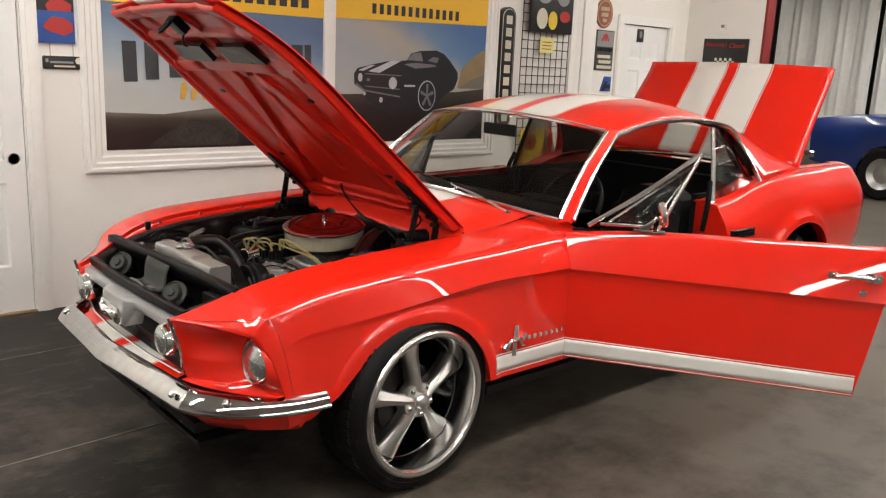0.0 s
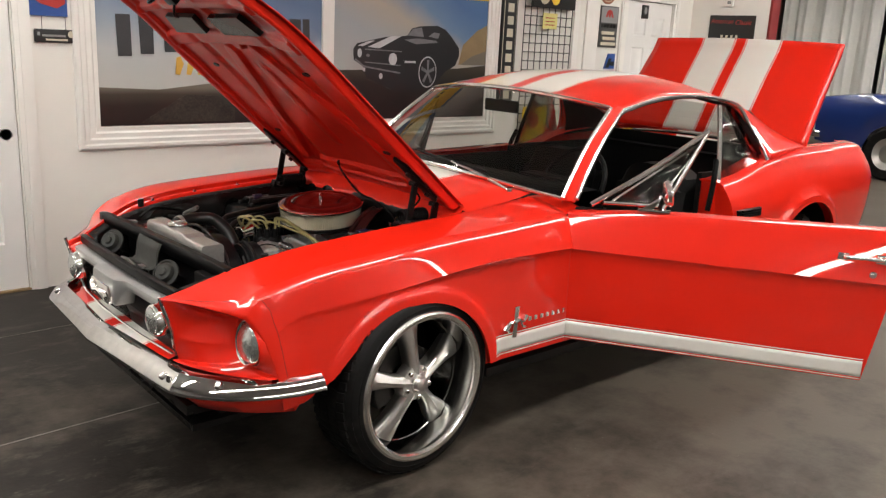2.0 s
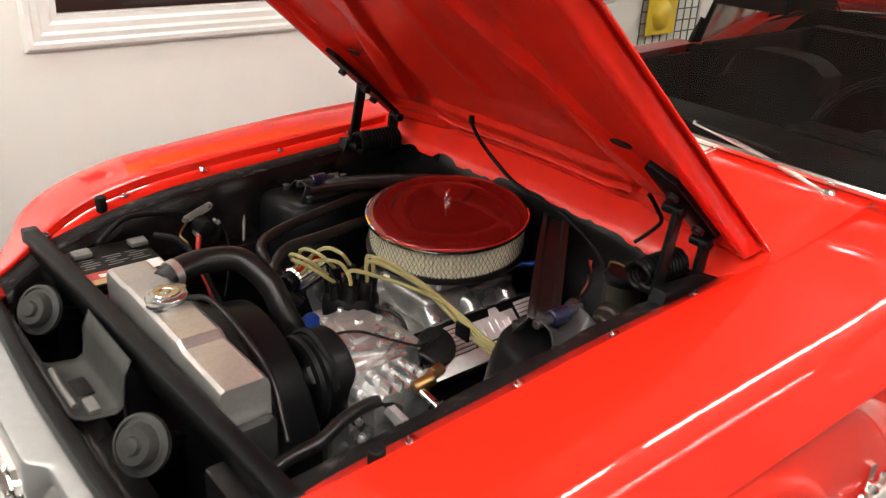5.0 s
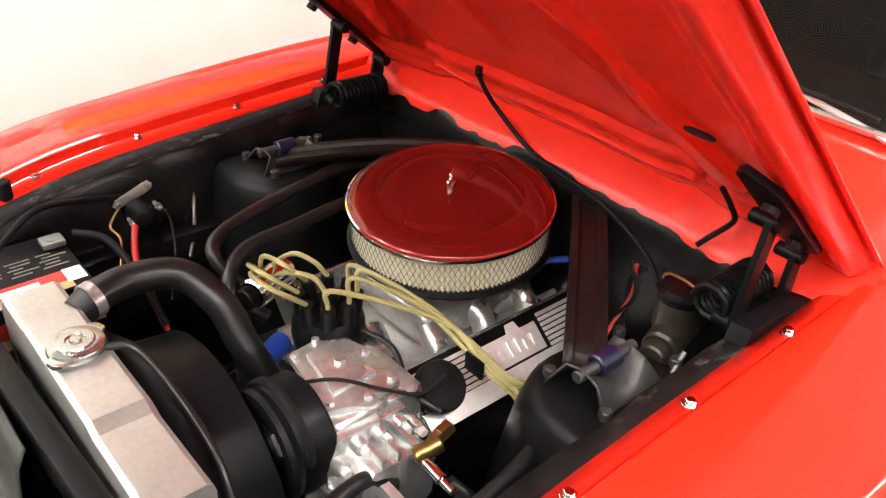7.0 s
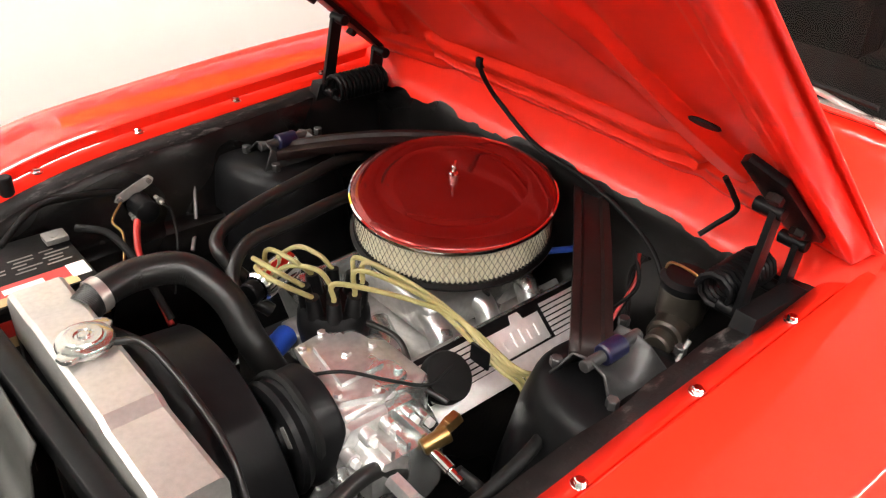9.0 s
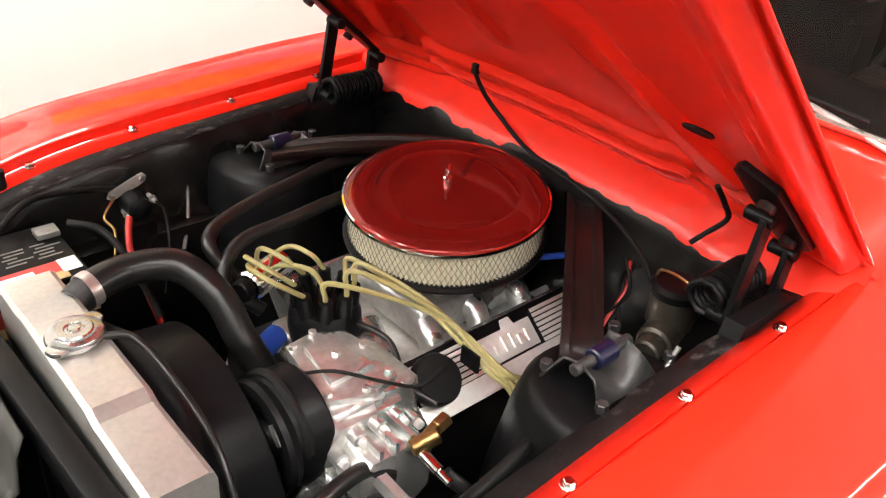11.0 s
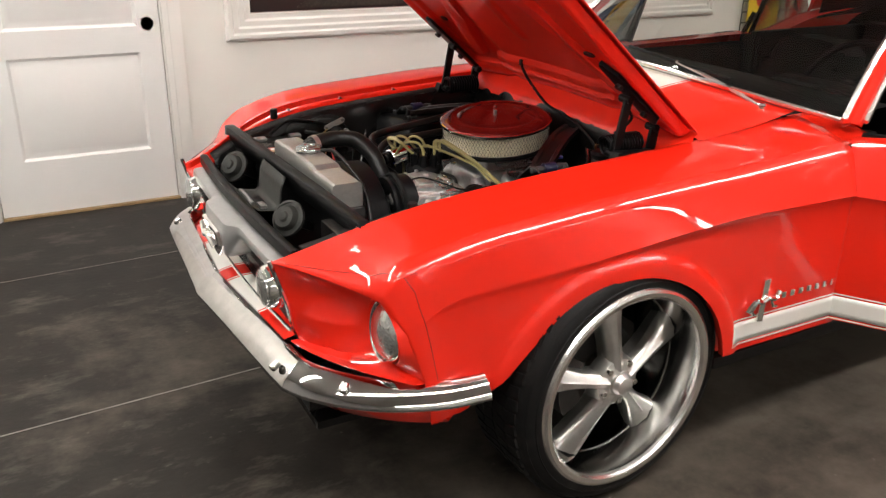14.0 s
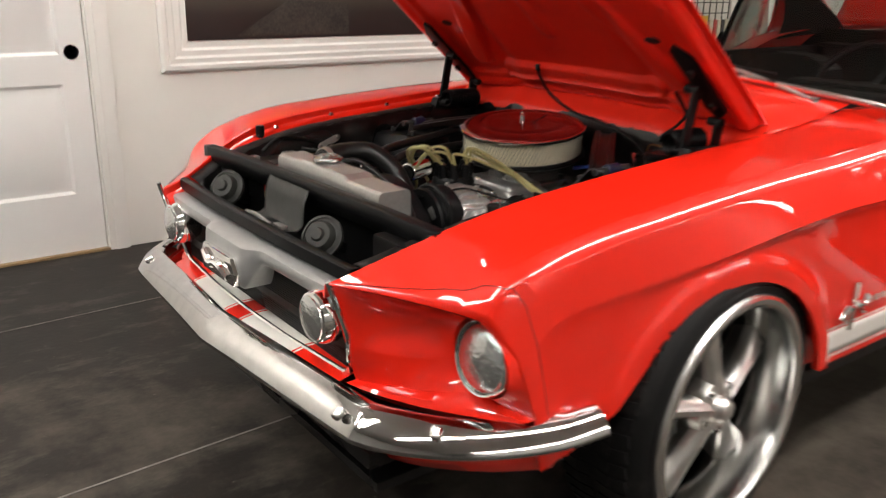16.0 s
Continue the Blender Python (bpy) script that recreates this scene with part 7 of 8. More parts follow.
# upper radiator hose
uh = hose("radiator_hose", [(-0.495, 0.135, 0.815), (-0.46, 0.15, 0.825), (-0.40, 0.155, 0.83), (-0.335, 0.13, 0.825), (-0.30, 0.075, 0.785), (-0.29, 0.03, 0.73), (-0.27, 0.0, 0.67)], 0.0253, label="thick black ribbed upper radiator hose", n=20, seg=26, ribs=0.0007)
part("hose_clamp", lathe([(0.026, -0.008), (0.0285, -0.008), (0.0285, 0.008), (0.026, 0.008)], 28, m=Matrix.Translation((-0.468, 0.148, 0.823)) @ Vector((0.9, 0.25, 0.1)).to_track_quat("Z", "Y").to_matrix().to_4x4()), M_brush, uh, "bright worm-drive hose clamp")
hose("heater_hose", [(-0.19, 0.16, 0.70), (-0.24, 0.19, 0.77), (-0.235, 0.225, 0.80), (-0.16, 0.265, 0.805), (-0.02, 0.30, 0.81), (0.12, 0.31, 0.82), (0.26, 0.27, 0.80)], 0.0125, label="black heater hose")
hose("heater_hose", [(-0.20, 0.12, 0.69), (-0.245, 0.16, 0.74), (-0.20, 0.195, 0.785), (-0.09, 0.21, 0.79), (0.08, 0.23, 0.79), (0.28, 0.22, 0.77)], 0.0125, label="black heater hose")
hose("overflow_tube", [(-0.50, 0.0, 0.845), (-0.47, -0.03, 0.845), (-0.455, -0.12, 0.815), (-0.455, -0.22, 0.78), (-0.47, -0.30, 0.70)], 0.0055, label="thin overflow tube")
hose("vacuum_line", [(-0.14, -0.06, 0.75), (-0.12, -0.13, 0.745), (-0.14, -0.2, 0.72), (-0.12, -0.25, 0.70)], 0.005)
hose("compressor_lead", [(-0.285, -0.12, 0.752), (-0.25, -0.17, 0.775), (-0.20, -0.215, 0.762), (-0.15, -0.24, 0.745), (-0.10, -0.235, 0.75)], 0.0028, M_rubber, "thin black compressor lead")
hose("blue_tube", [(0.22, -0.10, 0.76), (0.28, -0.14, 0.765)], 0.006, M_blue)
for k in range(4):
    hose("harness_wire", [(0.27, -0.27 - 0.01 * k, 0.83), (0.25 + 0.01 * k, -0.30 + 0.012 * k, 0.78), (0.20, -0.27 - 0.02 * k, 0.71), (0.14 + 0.02 * k, -0.30, 0.63)], 0.0035, M_battery_red if k == 1 else M_rubber, n=6)
hose("brake_line", [(0.14, -0.47, 0.83), (0.07, -0.46, 0.74), (0.0, -0.36, 0.66), (-0.06, -0.34, 0.58)], 0.004, M_grey, n=6)
hose("lower_loom", [(-0.45, -0.42, 0.70), (-0.3, -0.44, 0.73), (-0.12, -0.42, 0.74), (-0.02, -0.36, 0.70)], 0.01, M_rubber)

M_iron = mat("oily_cast_iron", (0.05, 0.043, 0.034), 0.4, metal=0.5, vary=0.4, grain=50, bump=0.4, bump_scale=80)
# master cylinder by the driver's hinge
bm = rod((0.32, -0.37, 0.775), (0.19, -0.40, 0.765), 0.03, n=24)
rod((0.19, -0.40, 0.765), (0.165, -0.405, 0.763), 0.022, bm, 18)
rod((0.25, -0.385, 0.77), (0.25, -0.385, 0.835), 0.038, bm, 24)
mc = part("master_cylinder", bm, M_iron, car, "dull cast master cylinder")
part("reservoir_lid", lathe([(0.04, 0.832), (0.042, 0.845), (0.034, 0.852), (0, 0.853)], 28, m=Matrix.Translation((0.25, -0.385, 0))), M_black, mc)
part("bail", tube([(0.25, -0.345, 0.83), (0.235, -0.36, 0.868), (0.235, -0.41, 0.868), (0.25, -0.425, 0.83)], 0.0025, None, 6, 5), M_brass, mc)

# battery and starter solenoid
bat = part("battery", box((-0.565, 0.26, 0.60), (-0.385, 0.46, 0.775), 0.008), M_black, car, "black battery with a red and tan label", at=Matrix.Translation((-0.035, 0.0, -0.008)))
part("battery_top", box((-0.56, 0.265, 0.775), (-0.39, 0.455, 0.785), 0.004), M_black, bat)
part("label_red", box((-0.564, 0.258, 0.735), (-0.387, 0.2595, 0.765)), M_battery_red, bat)
part("label_tan", box((-0.564, 0.258, 0.715), (-0.387, 0.2595, 0.7345)), M_tan, bat)
part("label_top_red", box((-0.556, 0.27, 0.7852), (-0.42, 0.325, 0.7858)), M_battery_red, bat)
part("label_top_tan", box((-0.556, 0.268, 0.786), (-0.42, 0.29, 0.7865)), M_tan, bat)
part("barcode_label", box((-0.425, 0.285, 0.786), (-0.395, 0.325, 0.787)), M_labelwhite, bat)
part("print_bar", box((-0.528, 0.297, 0.7858), (-0.465, 0.312, 0.7864)), M_labelwhite, bat)
for j in range(5):
    for k in range(3):
        x0 = -0.545 + 0.05 * k + 0.006 * (j % 2)
        part("print_bar", box((x0, 0.345 + 0.011 * j, 0.7852), (x0 + 0.024 + 0.008 * ((j + k) % 3), 0.3485 + 0.011 * j, 0.7858)), M_grey, bat)
for x in (-0.41, -0.53):
    t = part("terminal", lathe([(0.009, 0.785), (0.009, 0.80), (0, 0.80)], 14, m=Matrix.Translation((x, 0.41, 0))), M_grey, bat)
    part("clamp", box((x - 0.018, 0.395, 0.788), (x + 0.02, 0.428, 0.799), 0.004), M_grey, bat)
hose("battery_cable", [(-0.41, 0.40, 0.798), (-0.37, 0.36, 0.79), (-0.35, 0.30, 0.75), (-0.33, 0.24, 0.66)], 0.0065, M_rubber)
hose("battery_lead", [(-0.53, 0.41, 0.80), (-0.45, 0.46, 0.825), (-0.36, 0.48, 0.81), (-0.29, 0.49, 0.79)], 0.006, M_rubber)
sol = part("starter_solenoid", lathe([(0, -0.024), (0.017, -0.024), (0.0225, -0.02), (0.0225, 0.02), (0.0235, 0.022), (0.0235, 0.026), (0, 0.026)], 28, m=Matrix.Translation((-0.268, 0.456, 0.762)) @ pose(0, 0, 0, -90, 0, 0)), M_black, car, "black starter solenoid with terminals")
bm = prism([(-0.312, 0.778), (-0.302, 0.772), (-0.25, 0.789), (-0.236, 0.796), (-0.232, 0.806), (-0.24, 0.814), (-0.252, 0.811), (-0.306, 0.79)], "y", 0.480, 0.484, 0.0015)
part("bracket", bm, M_brush, sol, "bright bracket with a lug at each end")
for x, z in ((-0.243, 0.804), (-0.303, 0.781)):
    part("bracket_screw", rod((x, 0.481, z), (x, 0.474, z), 0.0055, n=6), M_grey, sol)
for x, z in ((-0.238, 0.772), (-0.262, 0.744), (-0.29, 0.752), (-0.252, 0.752)):
    part("stud", rod((x, 0.47, z), (x, 0.436, z), 0.0042, n=8), M_brush, sol)
    part("stud_nut", rod((x, 0.452, z), (x, 0.446, z), 0.0078, n=6), M_grey, sol)
hose("starter_cable", [(-0.29, 0.44, 0.752), (-0.305, 0.415, 0.73), (-0.315, 0.38, 0.70), (-0.31, 0.30, 0.6)], 0.0065, M_battery_red, "red starter cable")
hose("ignition_wire", [(-0.238, 0.438, 0.772), (-0.226, 0.43, 0.75), (-0.24, 0.39, 0.70), (-0.27, 0.36, 0.62)], 0.003, M_rubber)
hose("ignition_wire", [(-0.302, 0.476, 0.778), (-0.335, 0.44, 0.765), (-0.33, 0.41, 0.75), (-0.35, 0.37, 0.72)], 0.0025, M_brass)
hose("ground_strap", [(-0.14, 0.505, 0.82), (-0.145, 0.50, 0.80), (-0.15, 0.49, 0.74), (-0.17, 0.46, 0.69), (-0.20, 0.42, 0.66)], 0.004, M_grey)
part("wire_lug", box((-0.15, 0.498, 0.80), (-0.135, 0.506, 0.835), 0.003), M_brush, car)

# cables that hang across the cowl
hose("cowl_cable", [(0.292, 0.155, 1.022), (0.31, 0.15, 0.985), (0.335, 0.13, 0.94), (0.312, 0.01, 0.905), (0.305, -0.11, 0.892), (0.30, -0.20, 0.872), (0.285, -0.29, 0.84), (0.26, -0.345, 0.80)], 0.0045, M_rubber)
hose("washer_tube", [(0.29, -0.385, 1.01), (0.315, -0.392, 0.975), (0.33, -0.395, 0.945), (0.32, -0.37, 0.91), (0.30, -0.36, 0.895)], 0.0045, M_rubber)
part("cable_clip", box((0.29, 0.148, 1.014), (0.306, 0.162, 1.034), 0.003), M_black, car)

# ---- inside the car ----
bm = bmesh.new()
rows = []
for y in np.linspace(-0.68, 0.68, 29):
    x0 = 0.93 - 0.17 * (1 - (y / 0.68) ** 2)
    rows.append([(x0, y, 0.93), (x0 + 0.10, y, 0.965), (1.12, y, 0.97), (1.17, y, 0.945), (1.18, y, 0.87), (1.12, y, 0.78), (1.08, y, 0.62)])
part("dashboard", grid(rows), M_vinyl, car, "black padded dashboard", sharp=60)
part("instrument_hood", box((1.10, -0.55, 0.93), (1.22, -0.2, 0.985), 0.025, seg=3), M_vinyl, car)
sw_m = Matrix.Translation((1.32, -0.36, 0.93)) @ pose(0, 0, 0, 0, -62, 0)
ring = [(0.19 * math.cos(2 * math.pi * k / 40), 0.19 * math.sin(2 * math.pi * k / 40), 0) for k in range(41)]
wheel = part("steering_wheel", tube(ring, 0.0125, None, 10, 1, smooth=False), M_black, car, "thin-rimmed dark steering wheel", at=sw_m)
part("steering_hub", lathe([(0, 0.02), (0.04, 0.018), (0.05, 0), (0.035, -0.05), (0.03, -0.2), (0, -0.2)], 24), M_black, wheel)
for a in (90, 210, 330):
    part("spoke", box((0.03, -0.012, -0.004), (0.185, 0.012, 0.004), 0.002, m=pose(0, 0, 0, 0, 0, a)), M_black, wheel)


def bucket_seat(y):
    seat = part("front_seat", box((1.42, y - 0.24, 0.36), (1.95, y + 0.24, 0.55), 0.06, seg=4), M_vinyl, car, "black vinyl bucket seat")
    bm = bmesh.new()
    rows = []
    for v in np.linspace(0, 1, 13):
        half = 0.245 - 0.05 * v ** 3
        x = 1.86 + 0.16 * v
        rows.append([(x + 0.045 * abs(t) ** 2 * 0 - 0.05 * (1 - abs(t) ** 3) * (1 - 0.4 * v) + (0.0 if side == 0 else 0.13), y + t * half, lerp(0.5, 0.99, v) - (0.06 * abs(t) ** 4 if v > 0.8 else 0)) for side, t in [(0, t) for t in np.linspace(-1, 1, 11)] + [(1, t) for t in np.linspace(1, -1, 11)]])
    grid(rows, bm, close=True)
    bm.faces.new([bm.verts.new(p) for p in rows[-1]])
    part("seat_back", weld(bm), M_vinyl, seat, sharp=60)


for y in (-0.36, 0.36):
    bucket_seat(y)
rear = part("rear_seat", box((2.18, -0.58, 0.36), (2.6, 0.58, 0.56), 0.06, seg=4), M_vinyl, car, "black vinyl rear bench")
part("seat_back", box((-0.08, -0.58, 0), (0.08, 0.58, 0.46), 0.05, m=Matrix.Translation((2.62, 0, 0.54)) @ pose(0, 0, 0, 0, 18, 0), seg=4), M_vinyl, rear)
part("package_shelf", box((2.68, -0.6, 0.98), (2.95, 0.6, 1.0), 0.006), M_vinyl, car)
part("headliner", grid([[(x, t * (rail_y(x) - 0.03), rail_z(x) + 0.05 * (1 - t * t) - 0.012) for t in np.linspace(-1, 1, 15)] for x in np.linspace(1.3, 2.36, 10)]), M_vinyl, car)
part("kick_panel", box((0.83, -0.70, 0.31), (1.05, -0.66, 0.90), 0.01), M_vinyl, car)
part("kick_panel", box((0.83, 0.66, 0.31), (1.05, 0.70, 0.90), 0.01), M_vinyl, car)
part("carpet", box((0.5, -0.70, 0.312), (2.6, 0.70, 0.335), 0.006), M_vinyl, car)
part("toe_board", box((0.78, -0.68, 0.32), (0.82, 0.68, 0.93), 0.006), M_vinyl, car)
for s in (-1, 1):
    part("rear_side_trim", box((1.94 if s > 0 else 2.0, s * 0.62, 0.34), (2.75, s * 0.655, 0.985), 0.016), M_vinyl, car)
part("rear_bulkhead", prism([(-0.80, 0.34), (0.80, 0.34), (0.80, 0.92), (0.70, 1.02), (0.62, 1.07), (-0.62, 1.07), (-0.70, 1.02), (-0.80, 0.92)], "x", 2.77, 2.785, 0.002), M_vinyl, car, "black board behind the rear seat")
part("jamb_cover", box((1.955, 0.60, 0.34), (1.982, 0.715, 0.965), 0.006), M_vinyl, car)
# black covers inside the roof's rear pillars
for s in (-1, 1):
    rows = []
    for v in np.linspace(0, 1, 8):
        row = []
        for u in np.linspace(0, 1, 8):
            top = Vector((lerp(2.25, 2.52, u), lerp(rail_y(2.3), 0.61, u) - 0.04, rail_z(lerp(2.24, 2.5, u)) - 0.02))
            bx = lerp(2.45, 2.95, u)
            low = Vector((bx, q_top_y(bx) - 0.10 - 0.055 * u, q_top_z(bx) - 0.03))
            p = top.lerp(low, v)
            p.y -= 0.045 * math.sin(math.pi * v) * (0.4 + 0.6 * v)
            row.append((p.x, s * p.y, p.z))
        rows.append(row)
    part("pillar_trim", grid(rows), M_vinyl, car)
# inside mirror
bm = box((1.15, -0.115, 1.253), (1.17, 0.115, 1.313), 0.012, seg=3)
rm = part("rear_view_mirror", bm, M_black, car, "dark inside mirror on the windshield")
part("stem", rod((1.16, 0, 1.308), (1.14, 0, 1.352), 0.006), M_chrome, rm)
part("mirror_glass", box((1.1705, -0.105, 1.26), (1.172, 0.105, 1.306)), M_chrome, rm)
# wipers
def wiper(pivot, tip, mid):
    w = part("wiper", tube([pivot, Vector(pivot).lerp(Vector(tip), 0.35) + Vector((0, 0, 0.012)), mid], 0.0055, None, 8, 6), M_brush, car, "bright wiper arm with a dark blade")
    part("pivot_cap", lathe([(0.016, -0.012), (0.016, 0.006), (0.01, 0.012), (0, 0.012)], 20, m=Matrix.Translation(pivot)), M_chrome, w)
    d = (Vector(tip) - Vector(mid)).normalized() * 0.21
    part("blade", tube([Vector(mid) - d, mid, Vector(mid) + d], 0.005, None, 6, 4), M_rubber, w)
    return w


wiper((0.70, -0.542, 0.976), (0.635, -0.10, 1.075), (0.65, -0.22, 1.062))
wiper((0.64, 0.12, 1.03), (0.635, 0.55, 1.066), (0.635, 0.42, 1.066))
# side view to the hinge post
part("hinge_pillar", box((0.80, -0.76, 0.33), (0.84, -0.68, 0.90), 0.01), M_black, car)

# ---- things on and along the wall ----
M_s_black = mat("sign_black", (0.012, 0.012, 0.012), 0.35)
M_s_cream = mat("sign_cream", (0.62, 0.58, 0.45), 0.4)
M_s_yellow = mat("sign_yellow", (0.72, 0.5, 0.03), 0.4)
M_s_red = mat("sign_red", (0.42, 0.025, 0.02), 0.4)
M_s_blue = mat("sign_blue", (0.03, 0.09, 0.32), 0.4)
M_s_rust = mat("sign_faded_rust", (0.3, 0.1, 0.05), 0.5, vary=0.25, grain=30)
M_s_tan = mat("sign_faded_tan", (0.5, 0.36, 0.25), 0.5, vary=0.2, grain=30)
M_s_dark = mat("sign_dark_grey", (0.06, 0.06, 0.06), 0.4, vary=0.2, grain=30)
M_s_grey = mat("sign_grey", (0.25, 0.25, 0.25), 0.4)
FACE = WALL_Y


def stadium(cx, z0, z1, r, n=12):
    pts = [(cx + r * math.cos(math.pi * k / n), z1 - r + r * math.sin(math.pi * k / n)) for k in range(n + 1)]
    return pts + [(cx + r * math.cos(math.pi + math.pi * k / n), z0 + r + r * math.sin(math.pi + math.pi * k / n)) for k in range(n + 1)]


# upright lettered sign
sg = thing("vertical_sign", "tall narrow black sign with a cream border and letter bars", "sign")
part("backing", prism(stadium(3.385, 1.06, 2.10, 0.088), "y", FACE - 0.05, FACE, 0.004), M_s_black, sg)
part("border", prism(stadium(3.385, 1.075, 2.085, 0.074), "y", FACE - 0.053, FACE - 0.05), M_s_cream, sg)
part("face", prism(stadium(3.385, 1.081, 2.079, 0.068), "y", FACE - 0.056, FACE - 0.053), M_s_black, sg)
for k in range(9):
    z = 1.125 + 0.104 * k
    part("letter_bar", box((3.35, FACE - 0.059, z), (3.42, FACE - 0.056, z + 0.07), 0.001), M_s_cream, sg)

# wire grid panel with things hung on it
gd = thing("wire_grid_panel", "black wire grid display panel against the wall", "display panel")
X0, X1, Z0, Z1 = 3.58, 4.2, 0.45, 2.30
for k in range(9):
    x = lerp(X0, X1, k / 8)
    part("upright_wire", rod((x, FACE - 0.03, Z0), (x, FACE - 0.03, Z1), 0.0045, n=6), M_s_black, gd)
for k in range(25):
    z = lerp(Z0, Z1, k / 24)
    part("cross_wire", rod((X0, FACE - 0.036, z), (X1, FACE - 0.036, z), 0.0045, n=6), M_s_black, gd)
for x in (X0 + 0.05, X1 - 0.05):
    part("foot", box((x - 0.012, FACE - 0.06, 0), (x + 0.012, FACE - 0.02, Z0), 0.003), M_s_black, gd)
pic = thing("picture", "framed dark collage picture hung on the grid", "picture")
part("frame", box((3.64, FACE - 0.07, 1.91), (4.19, FACE - 0.042, 2.36), 0.006), M_s_black, pic)
for x, z, rx, rz, m in ((3.78, 2.03, 0.07, 0.09, M_s_cream), (3.92, 2.02, 0.06, 0.08, M_s_yellow), (4.08, 2.06, 0.07, 0.05, M_s_red), (3.80, 2.22, 0.09, 0.06, M_s_grey), (4.05, 2.22, 0.08, 0.07, M_s_grey)):
    part("picture_patch", prism(blob(x, z, rx, rz, 20), "y", FACE - 0.0725, FACE - 0.07), m, pic)
nt = thing("paper_note", "small yellow paper note on the grid", "note")
part("paper", box((3.80, FACE - 0.046, 1.735), (3.985, FACE - 0.0435, 1.87)), mat("note_yellow", (0.75, 0.68, 0.25), 0.7), nt)
for k in range(3):
    part("print_bar", box((3.83, FACE - 0.048, 1.765 + 0.03 * k), (3.95, FACE - 0.046, 1.773 + 0.03 * k)), M_s_red, nt)
yb = thing("hanging_pack", "yellow and red blister pack hung on the grid", "pack")
part("card", box((3.62, FACE - 0.05, 0.6), (3.93, FACE - 0.042, 1.05), 0.004), M_s_yellow, yb)
part("red_badge", prism(blob(3.76, 0.93, 0.07, 0.07), "y", FACE - 0.053, FACE - 0.05), M_s_red, yb)
part("dome", lathe([(0, 0.05), (0.06, 0.045), (0.09, 0.02), (0.1, 0.0)], 24, m=Matrix.Translation((3.77, FACE - 0.05, 0.73)) @ pose(0, 0, 0, 90, 0, 0)), M_s_yellow, yb)
bk = thing("hanging_pack", "row of white and brown packs hung on the grid", "pack")
for k in range(5):
    part("pack_card", box((3.95 + 0.047 * k, FACE - 0.06, 0.86), (3.99 + 0.047 * k, FACE - 0.042, 1.02), 0.003), (M_s_cream, M_s_red, M_s_cream, M_s_black, M_s_cream)[k], bk)

# flat pilasters
for x0, x1 in ((4.25, 4.32), (4.42, 4.60)):
    slab("trim", (x0, FACE - 0.018, 0), (x1, FACE, 3.3), M_trim, "flat white upright trim board", "trim", 0.004)


def plate_sign(name, label, outline, base, extras):
    t = thing(name, label, "sign")
    part("plate", prism(outline, "y", FACE - 0.012, FACE, 0.002), base, t)
    for k, (o, m) in enumerate(extras):
        part("print_bar", prism(o, "y", FACE - 0.0135 - 0.0012 * k, FACE - 0.012), m, t)
    return t


plate_sign("round_sign", "round red vintage tin sign", blob(4.72, 2.14, 0.125, 0.14), M_s_rust, [(blob(4.72, 2.14, 0.108, 0.122), M_s_tan), (blob(4.72, 2.14, 0.1, 0.113), M_s_rust), (rect(4.655, 2.165, 4.785, 2.2), M_s_tan), (rect(4.67, 2.11, 4.77, 2.145), M_s_tan), (rect(4.69, 2.06, 4.75, 2.09), M_s_tan)])
plate_sign("tin_sign", "upright grey tin sign with red emblem and print bars", rect(4.63, 1.60, 4.895, 1.985), M_s_dark, [(rect(4.64, 1.83, 4.885, 1.975), M_s_grey), ([(4.70, 1.88), (4.725, 1.94), (4.76, 1.955), (4.795, 1.94), (4.82, 1.88), (4.795, 1.88), (4.78, 1.915), (4.77, 1.88), (4.75, 1.88), (4.74, 1.915), (4.725, 1.88)], M_s_red)] + [(rect(4.65 + 0.047 * k, 1.785, 4.685 + 0.047 * k, 1.82), M_s_black) for k in range(5)] + [(rect(4.655 + 0.02 * (k % 2), 1.62 + 0.05 * k, 4.87 - 0.015 * k, 1.65 + 0.05 * k), M_s_cream) for k in range(3)])
plate_sign("small_blue_sign", "small blue and dark wall sign", [(4.745, 1.40), (4.90, 1.40), (4.90, 1.545), (4.80, 1.545), (4.79, 1.52)], M_s_blue, [([(4.76, 1.41), (4.81, 1.41), (4.85, 1.5), (4.81, 1.5)], M_s_black), (rect(4.83, 1.43, 4.89, 1.47), M_s_black)])
plate_sign("door_placard", "small dark placard on a white door", rect(5.285, 1.90, 5.385, 2.03), M_s_black, [(blob(5.335, 1.975, 0.022, 0.035), M_s_grey)]).location.y = 0.01
# sign pair by the front door
plate_sign("hanging_sign", "small black sign with pale script bars, hung on wires", [(-0.395, 1.466), (-0.178, 1.466), (-0.172, 1.474), (-0.172, 1.534), (-0.178, 1.542), (-0.395, 1.542), (-0.401, 1.534), (-0.401, 1.474)], M_s_black, [(rect(-0.385, 1.505, -0.37, 1.525), M_s_grey), (rect(-0.36, 1.50, -0.23, 1.512), M_s_grey), (rect(-0.34, 1.478, -0.22, 1.488), M_s_cream), (blob(-0.198, 1.516, 0.019, 0.019), M_s_cream)])
pc = thing("small_picture", "small picture of a red car on a blue ground", "picture")
part("board", box((-0.43, FACE - 0.014, 1.615), (-0.212, FACE, 1.98), 0.004), M_s_blue, pc)
part("dark_top", box((-0.428, FACE - 0.0155, 1.80), (-0.214, FACE - 0.014, 1.978)), M_s_black, pc)
part("car_shape", prism([(-0.385, 1.72), (-0.34, 1.765), (-0.27, 1.76), (-0.225, 1.73), (-0.222, 1.69), (-0.27, 1.66), (-0.35, 1.68), (-0.385, 1.70)], "y", FACE - 0.0165, FACE - 0.014), M_s_red, pc)
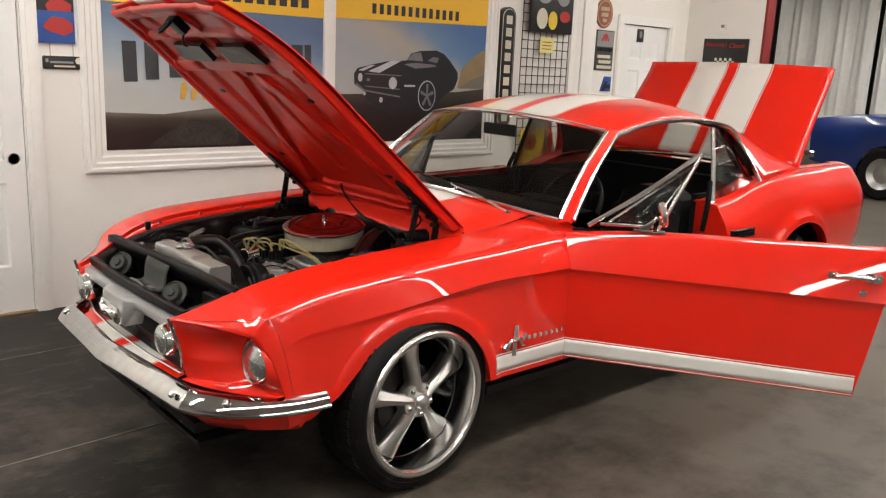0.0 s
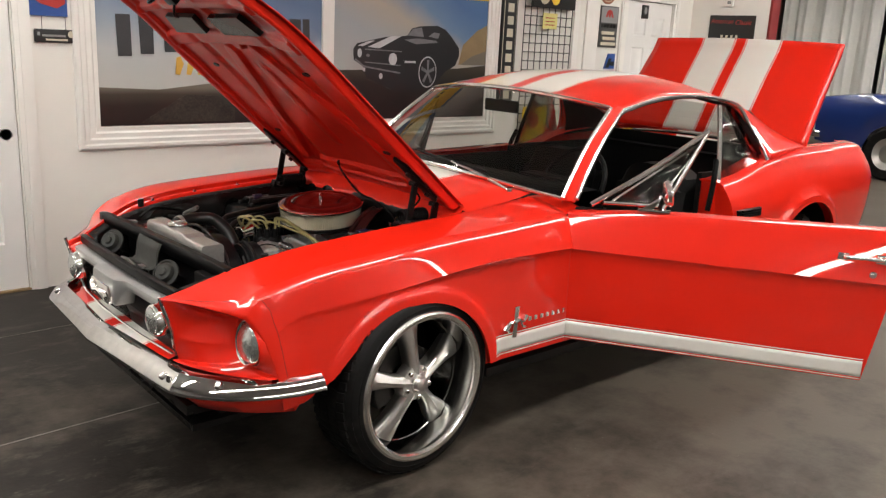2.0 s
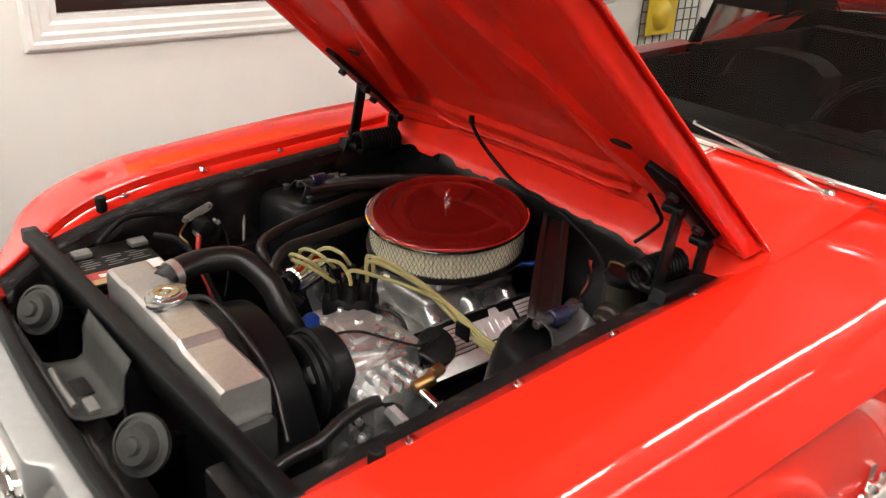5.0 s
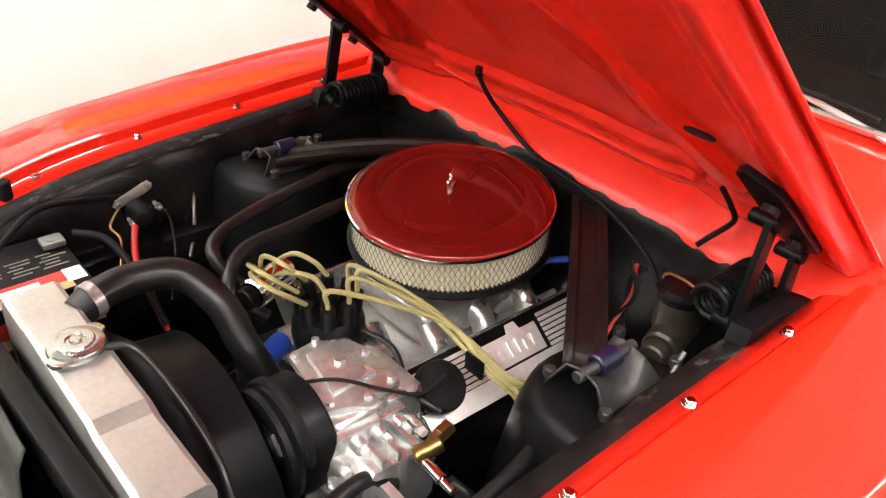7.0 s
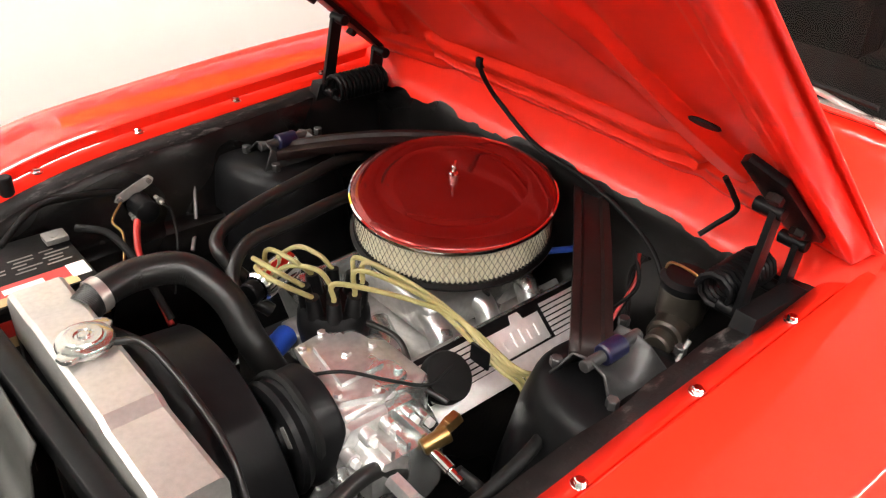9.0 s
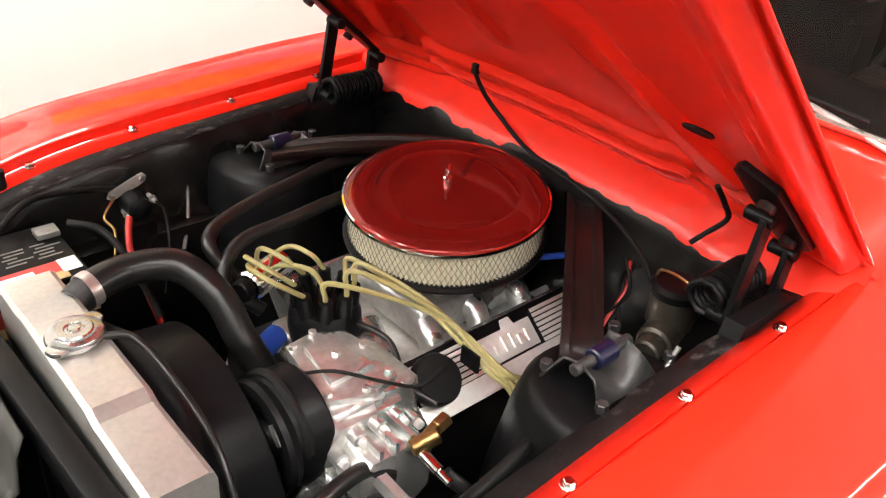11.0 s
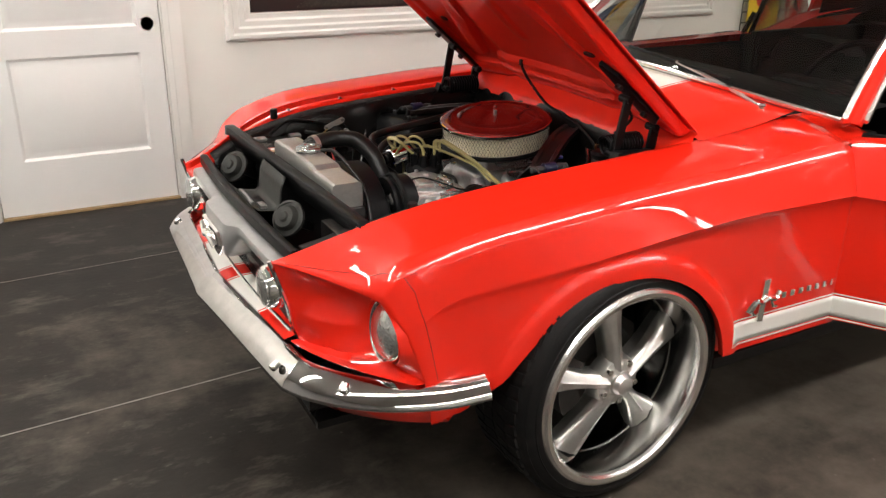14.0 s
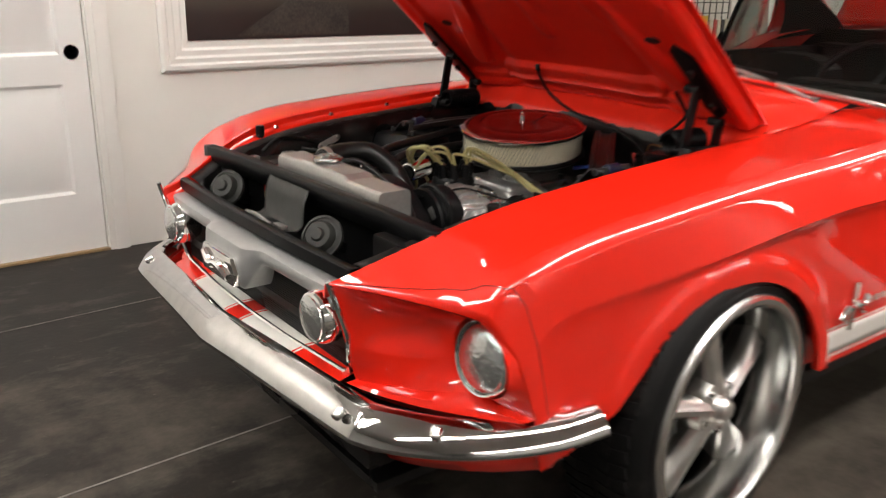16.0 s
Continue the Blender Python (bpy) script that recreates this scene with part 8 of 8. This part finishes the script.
part("car_shape", prism([(-0.37, 1.83), (-0.33, 1.87), (-0.27, 1.865), (-0.225, 1.84), (-0.23, 1.80), (-0.36, 1.80)], "y", FACE - 0.017, FACE - 0.0155), M_s_red, pc)
for x in (-0.355, -0.225):
    part("wire", rod((x, FACE - 0.004, 1.54), (x, FACE - 0.004, 1.62), 0.0015, n=5), M_s_black, pc)

# end wall: thermostat and banner
th = thing("thermostat", "small white wall thermostat", "thermostat")
part("case", box((EAST_X - 0.03, 1.78, 2.065), (EAST_X, 1.86, 2.13), 0.006), M_trim, th)
part("screen", box((EAST_X - 0.0315, 1.80, 2.09), (EAST_X - 0.03, 1.84, 2.12)), M_s_grey, th)
bn = thing("banner", "black wall banner with red script lettering and checks", "sign")
part("cloth", box((EAST_X - 0.012, 1.515, 1.60), (EAST_X, 2.03, 1.98), 0.003), M_s_black, bn)
for text, dy, dz, size in (("American", 1.825, 1.90, 0.066), ("Classic", 1.585, 1.89, 0.066)):
    cu = bpy.data.curves.new("lettering", "FONT")
    cu.body, cu.size, cu.extrude, cu.shear, cu.align_x = text, size, 0.001, 0.25, "CENTER"
    probe = new("lettering", cu)
    me = bpy.data.meshes.new_from_object(probe.evaluated_get(bpy.context.evaluated_depsgraph_get()))
    bpy.data.objects.remove(probe)
    me.materials.clear()
    me.materials.append(M_s_red)
    ob = new("lettering", me)
    ob.parent = bn
    ob.matrix_local = Matrix.Translation((EAST_X - 0.014, dy + 0.06, dz)) @ Matrix(((0, 0, -1, 0), (-1, 0, 0, 0), (0, 1, 0, 0), (0, 0, 0, 1)))
for k in range(8):
    for j in range(3):
        part("check_patch", box((EAST_X - 0.0135, 1.66 + 0.028 * k, 1.70 + 0.028 * j), (EAST_X - 0.012, 1.66 + 0.028 * k + 0.028, 1.70 + 0.028 * j + 0.028)), M_s_cream if (k + j) % 2 else M_s_black, bn)

# curtains across the far end
M_cloth = mat("grey_white_cloth", (0.74, 0.72, 0.67), 0.85, vary=0.06, grain=20, bump=0.2)


def curtain(y0, y1):
    rows = []
    n = int((y1 - y0) / 0.03)
    for k in range(n + 1):
        y = lerp(y0, y1, k / n)
        f = 0.06 * math.sin(y * 17) + 0.03 * math.sin(y * 41 + 1) + 0.04 * noise.noise((y * 3, 0, 0))
        rows.append([(12.0 + f * (0.6 + 0.4 * v), y, lerp(0.05, 3.25, v)) for v in (0, 0.3, 0.6, 0.85, 1)])
    c = thing("curtain", "long pleated grey-white curtain", "curtain", group="curtains across the hall")
    part("drape", grid(rows), M_cloth, c, solid=0.004)


for a, b in ((2.72, 4.33), (1.3, 2.66), (-0.2, 1.25), (-2.0, -0.25)):
    curtain(a, b)

# parked dark blue car in front of the curtains, tail towards the wall
M_bluecar = mat("dark_blue_car_paint", (0.01, 0.03, 0.16), 0.3, coat=0.8, vary=0.05, grain=8)
bc = thing("blue_coupe", "parked dark blue classic car before the curtains", "car", at=pose(10.25, 1.66, 0) @ Matrix.Diagonal((1, 1, 1.09, 1)))


def blue_body():
    """Side to side sections along the car, tail at +y; the side faces -x."""
    rows = []
    top = hermite((-3.6, -3.2, -1.9, -1.2, 0.0, 0.7, 1.08), (0.72, 0.85, 0.95, 0.97, 1.06, 1.03, 0.98))
    low = hermite((-3.6, 0, 1.08), (0.34, 0.26, 0.42))
    for y in np.linspace(-3.55, 1.06, 60):
        zt, zb = top(y), low(y)
        for yw in (0.0, -2.8):
            if abs(y - yw) < 0.36:
                zb = max(zb, 0.33 + math.sqrt(0.36 ** 2 - (y - yw) ** 2))
        pinch = 0.06 * max(0, (y - 0.7) / 0.4) ** 2
        pts = [(0.04 + pinch, zb), (0.0 + pinch, lerp(zb, zt, 0.35)), (-0.01 + pinch, lerp(zb, zt, 0.62)), (0.03 + pinch, lerp(zb, zt, 0.85)), (0.09 + pinch, zt - 0.01), (0.14 + pinch, zt), (0.95, zt + 0.02)]
        full = pts + [(1.9 - x, z) for x, z in reversed(pts[:-1])]
        rows.append([(x, y, z) for x, z in full])
    bm = grid(rows)
    for row in (rows[0], rows[-1]):
        bm.faces.new([bm.verts.new(p) for p in row])
    return weld(bm)


part("body", blue_body(), M_bluecar, bc, sharp=35)
rows = []
for y, z, w in ((0.05, 1.05, 0.72), (-0.35, 1.30, 0.6), (-0.9, 1.38, 0.58), (-1.5, 1.30, 0.6), (-1.95, 0.97, 0.72)):
    rows.append([(0.95 + t * w, y, z - 0.03 * t * t) for t in np.linspace(-1, 1, 9)])
part("roof", grid(rows), M_bluecar, bc, solid=0.02)
bm = bmesh.new()
for s in (-1, 1):
    bm.faces.new([bm.verts.new((0.95 + s * w, y, z)) for y, z, w in ((0.0, 1.03, 0.74), (-0.35, 1.26, 0.6), (-0.9, 1.34, 0.585), (-1.5, 1.26, 0.6), (-1.9, 0.98, 0.74))])
part("side_glass", bm, M_glass, bc, solid=0.004)
for y in (0.0, -2.8):
    for x in (0.13, 1.77):
        wl = part("wheel", lathe([(0.2, -0.1), (0.3, -0.105), (0.33, -0.08), (0.335, 0.0), (0.33, 0.08), (0.3, 0.105), (0.2, 0.1), (0.2, -0.1)], 40), M_tyre, bc, at=Matrix.Translation((x, y, 0.335)) @ pose(0, 0, 0, 0, 90, 0))
        part("rim", lathe([(0, -0.07), (0.05, -0.075), (0.12, -0.05), (0.19, -0.08), (0.205, -0.095), (0.205, 0.09), (0, 0.06)], 32), M_brush, wl)
part("rear_bumper", tube([(0.05, 0.95, 0.5), (0.12, 1.1, 0.5), (0.95, 1.16, 0.5), (1.78, 1.1, 0.5), (1.85, 0.95, 0.5)], 0.05, None, 10, 5), M_chrome, bc)
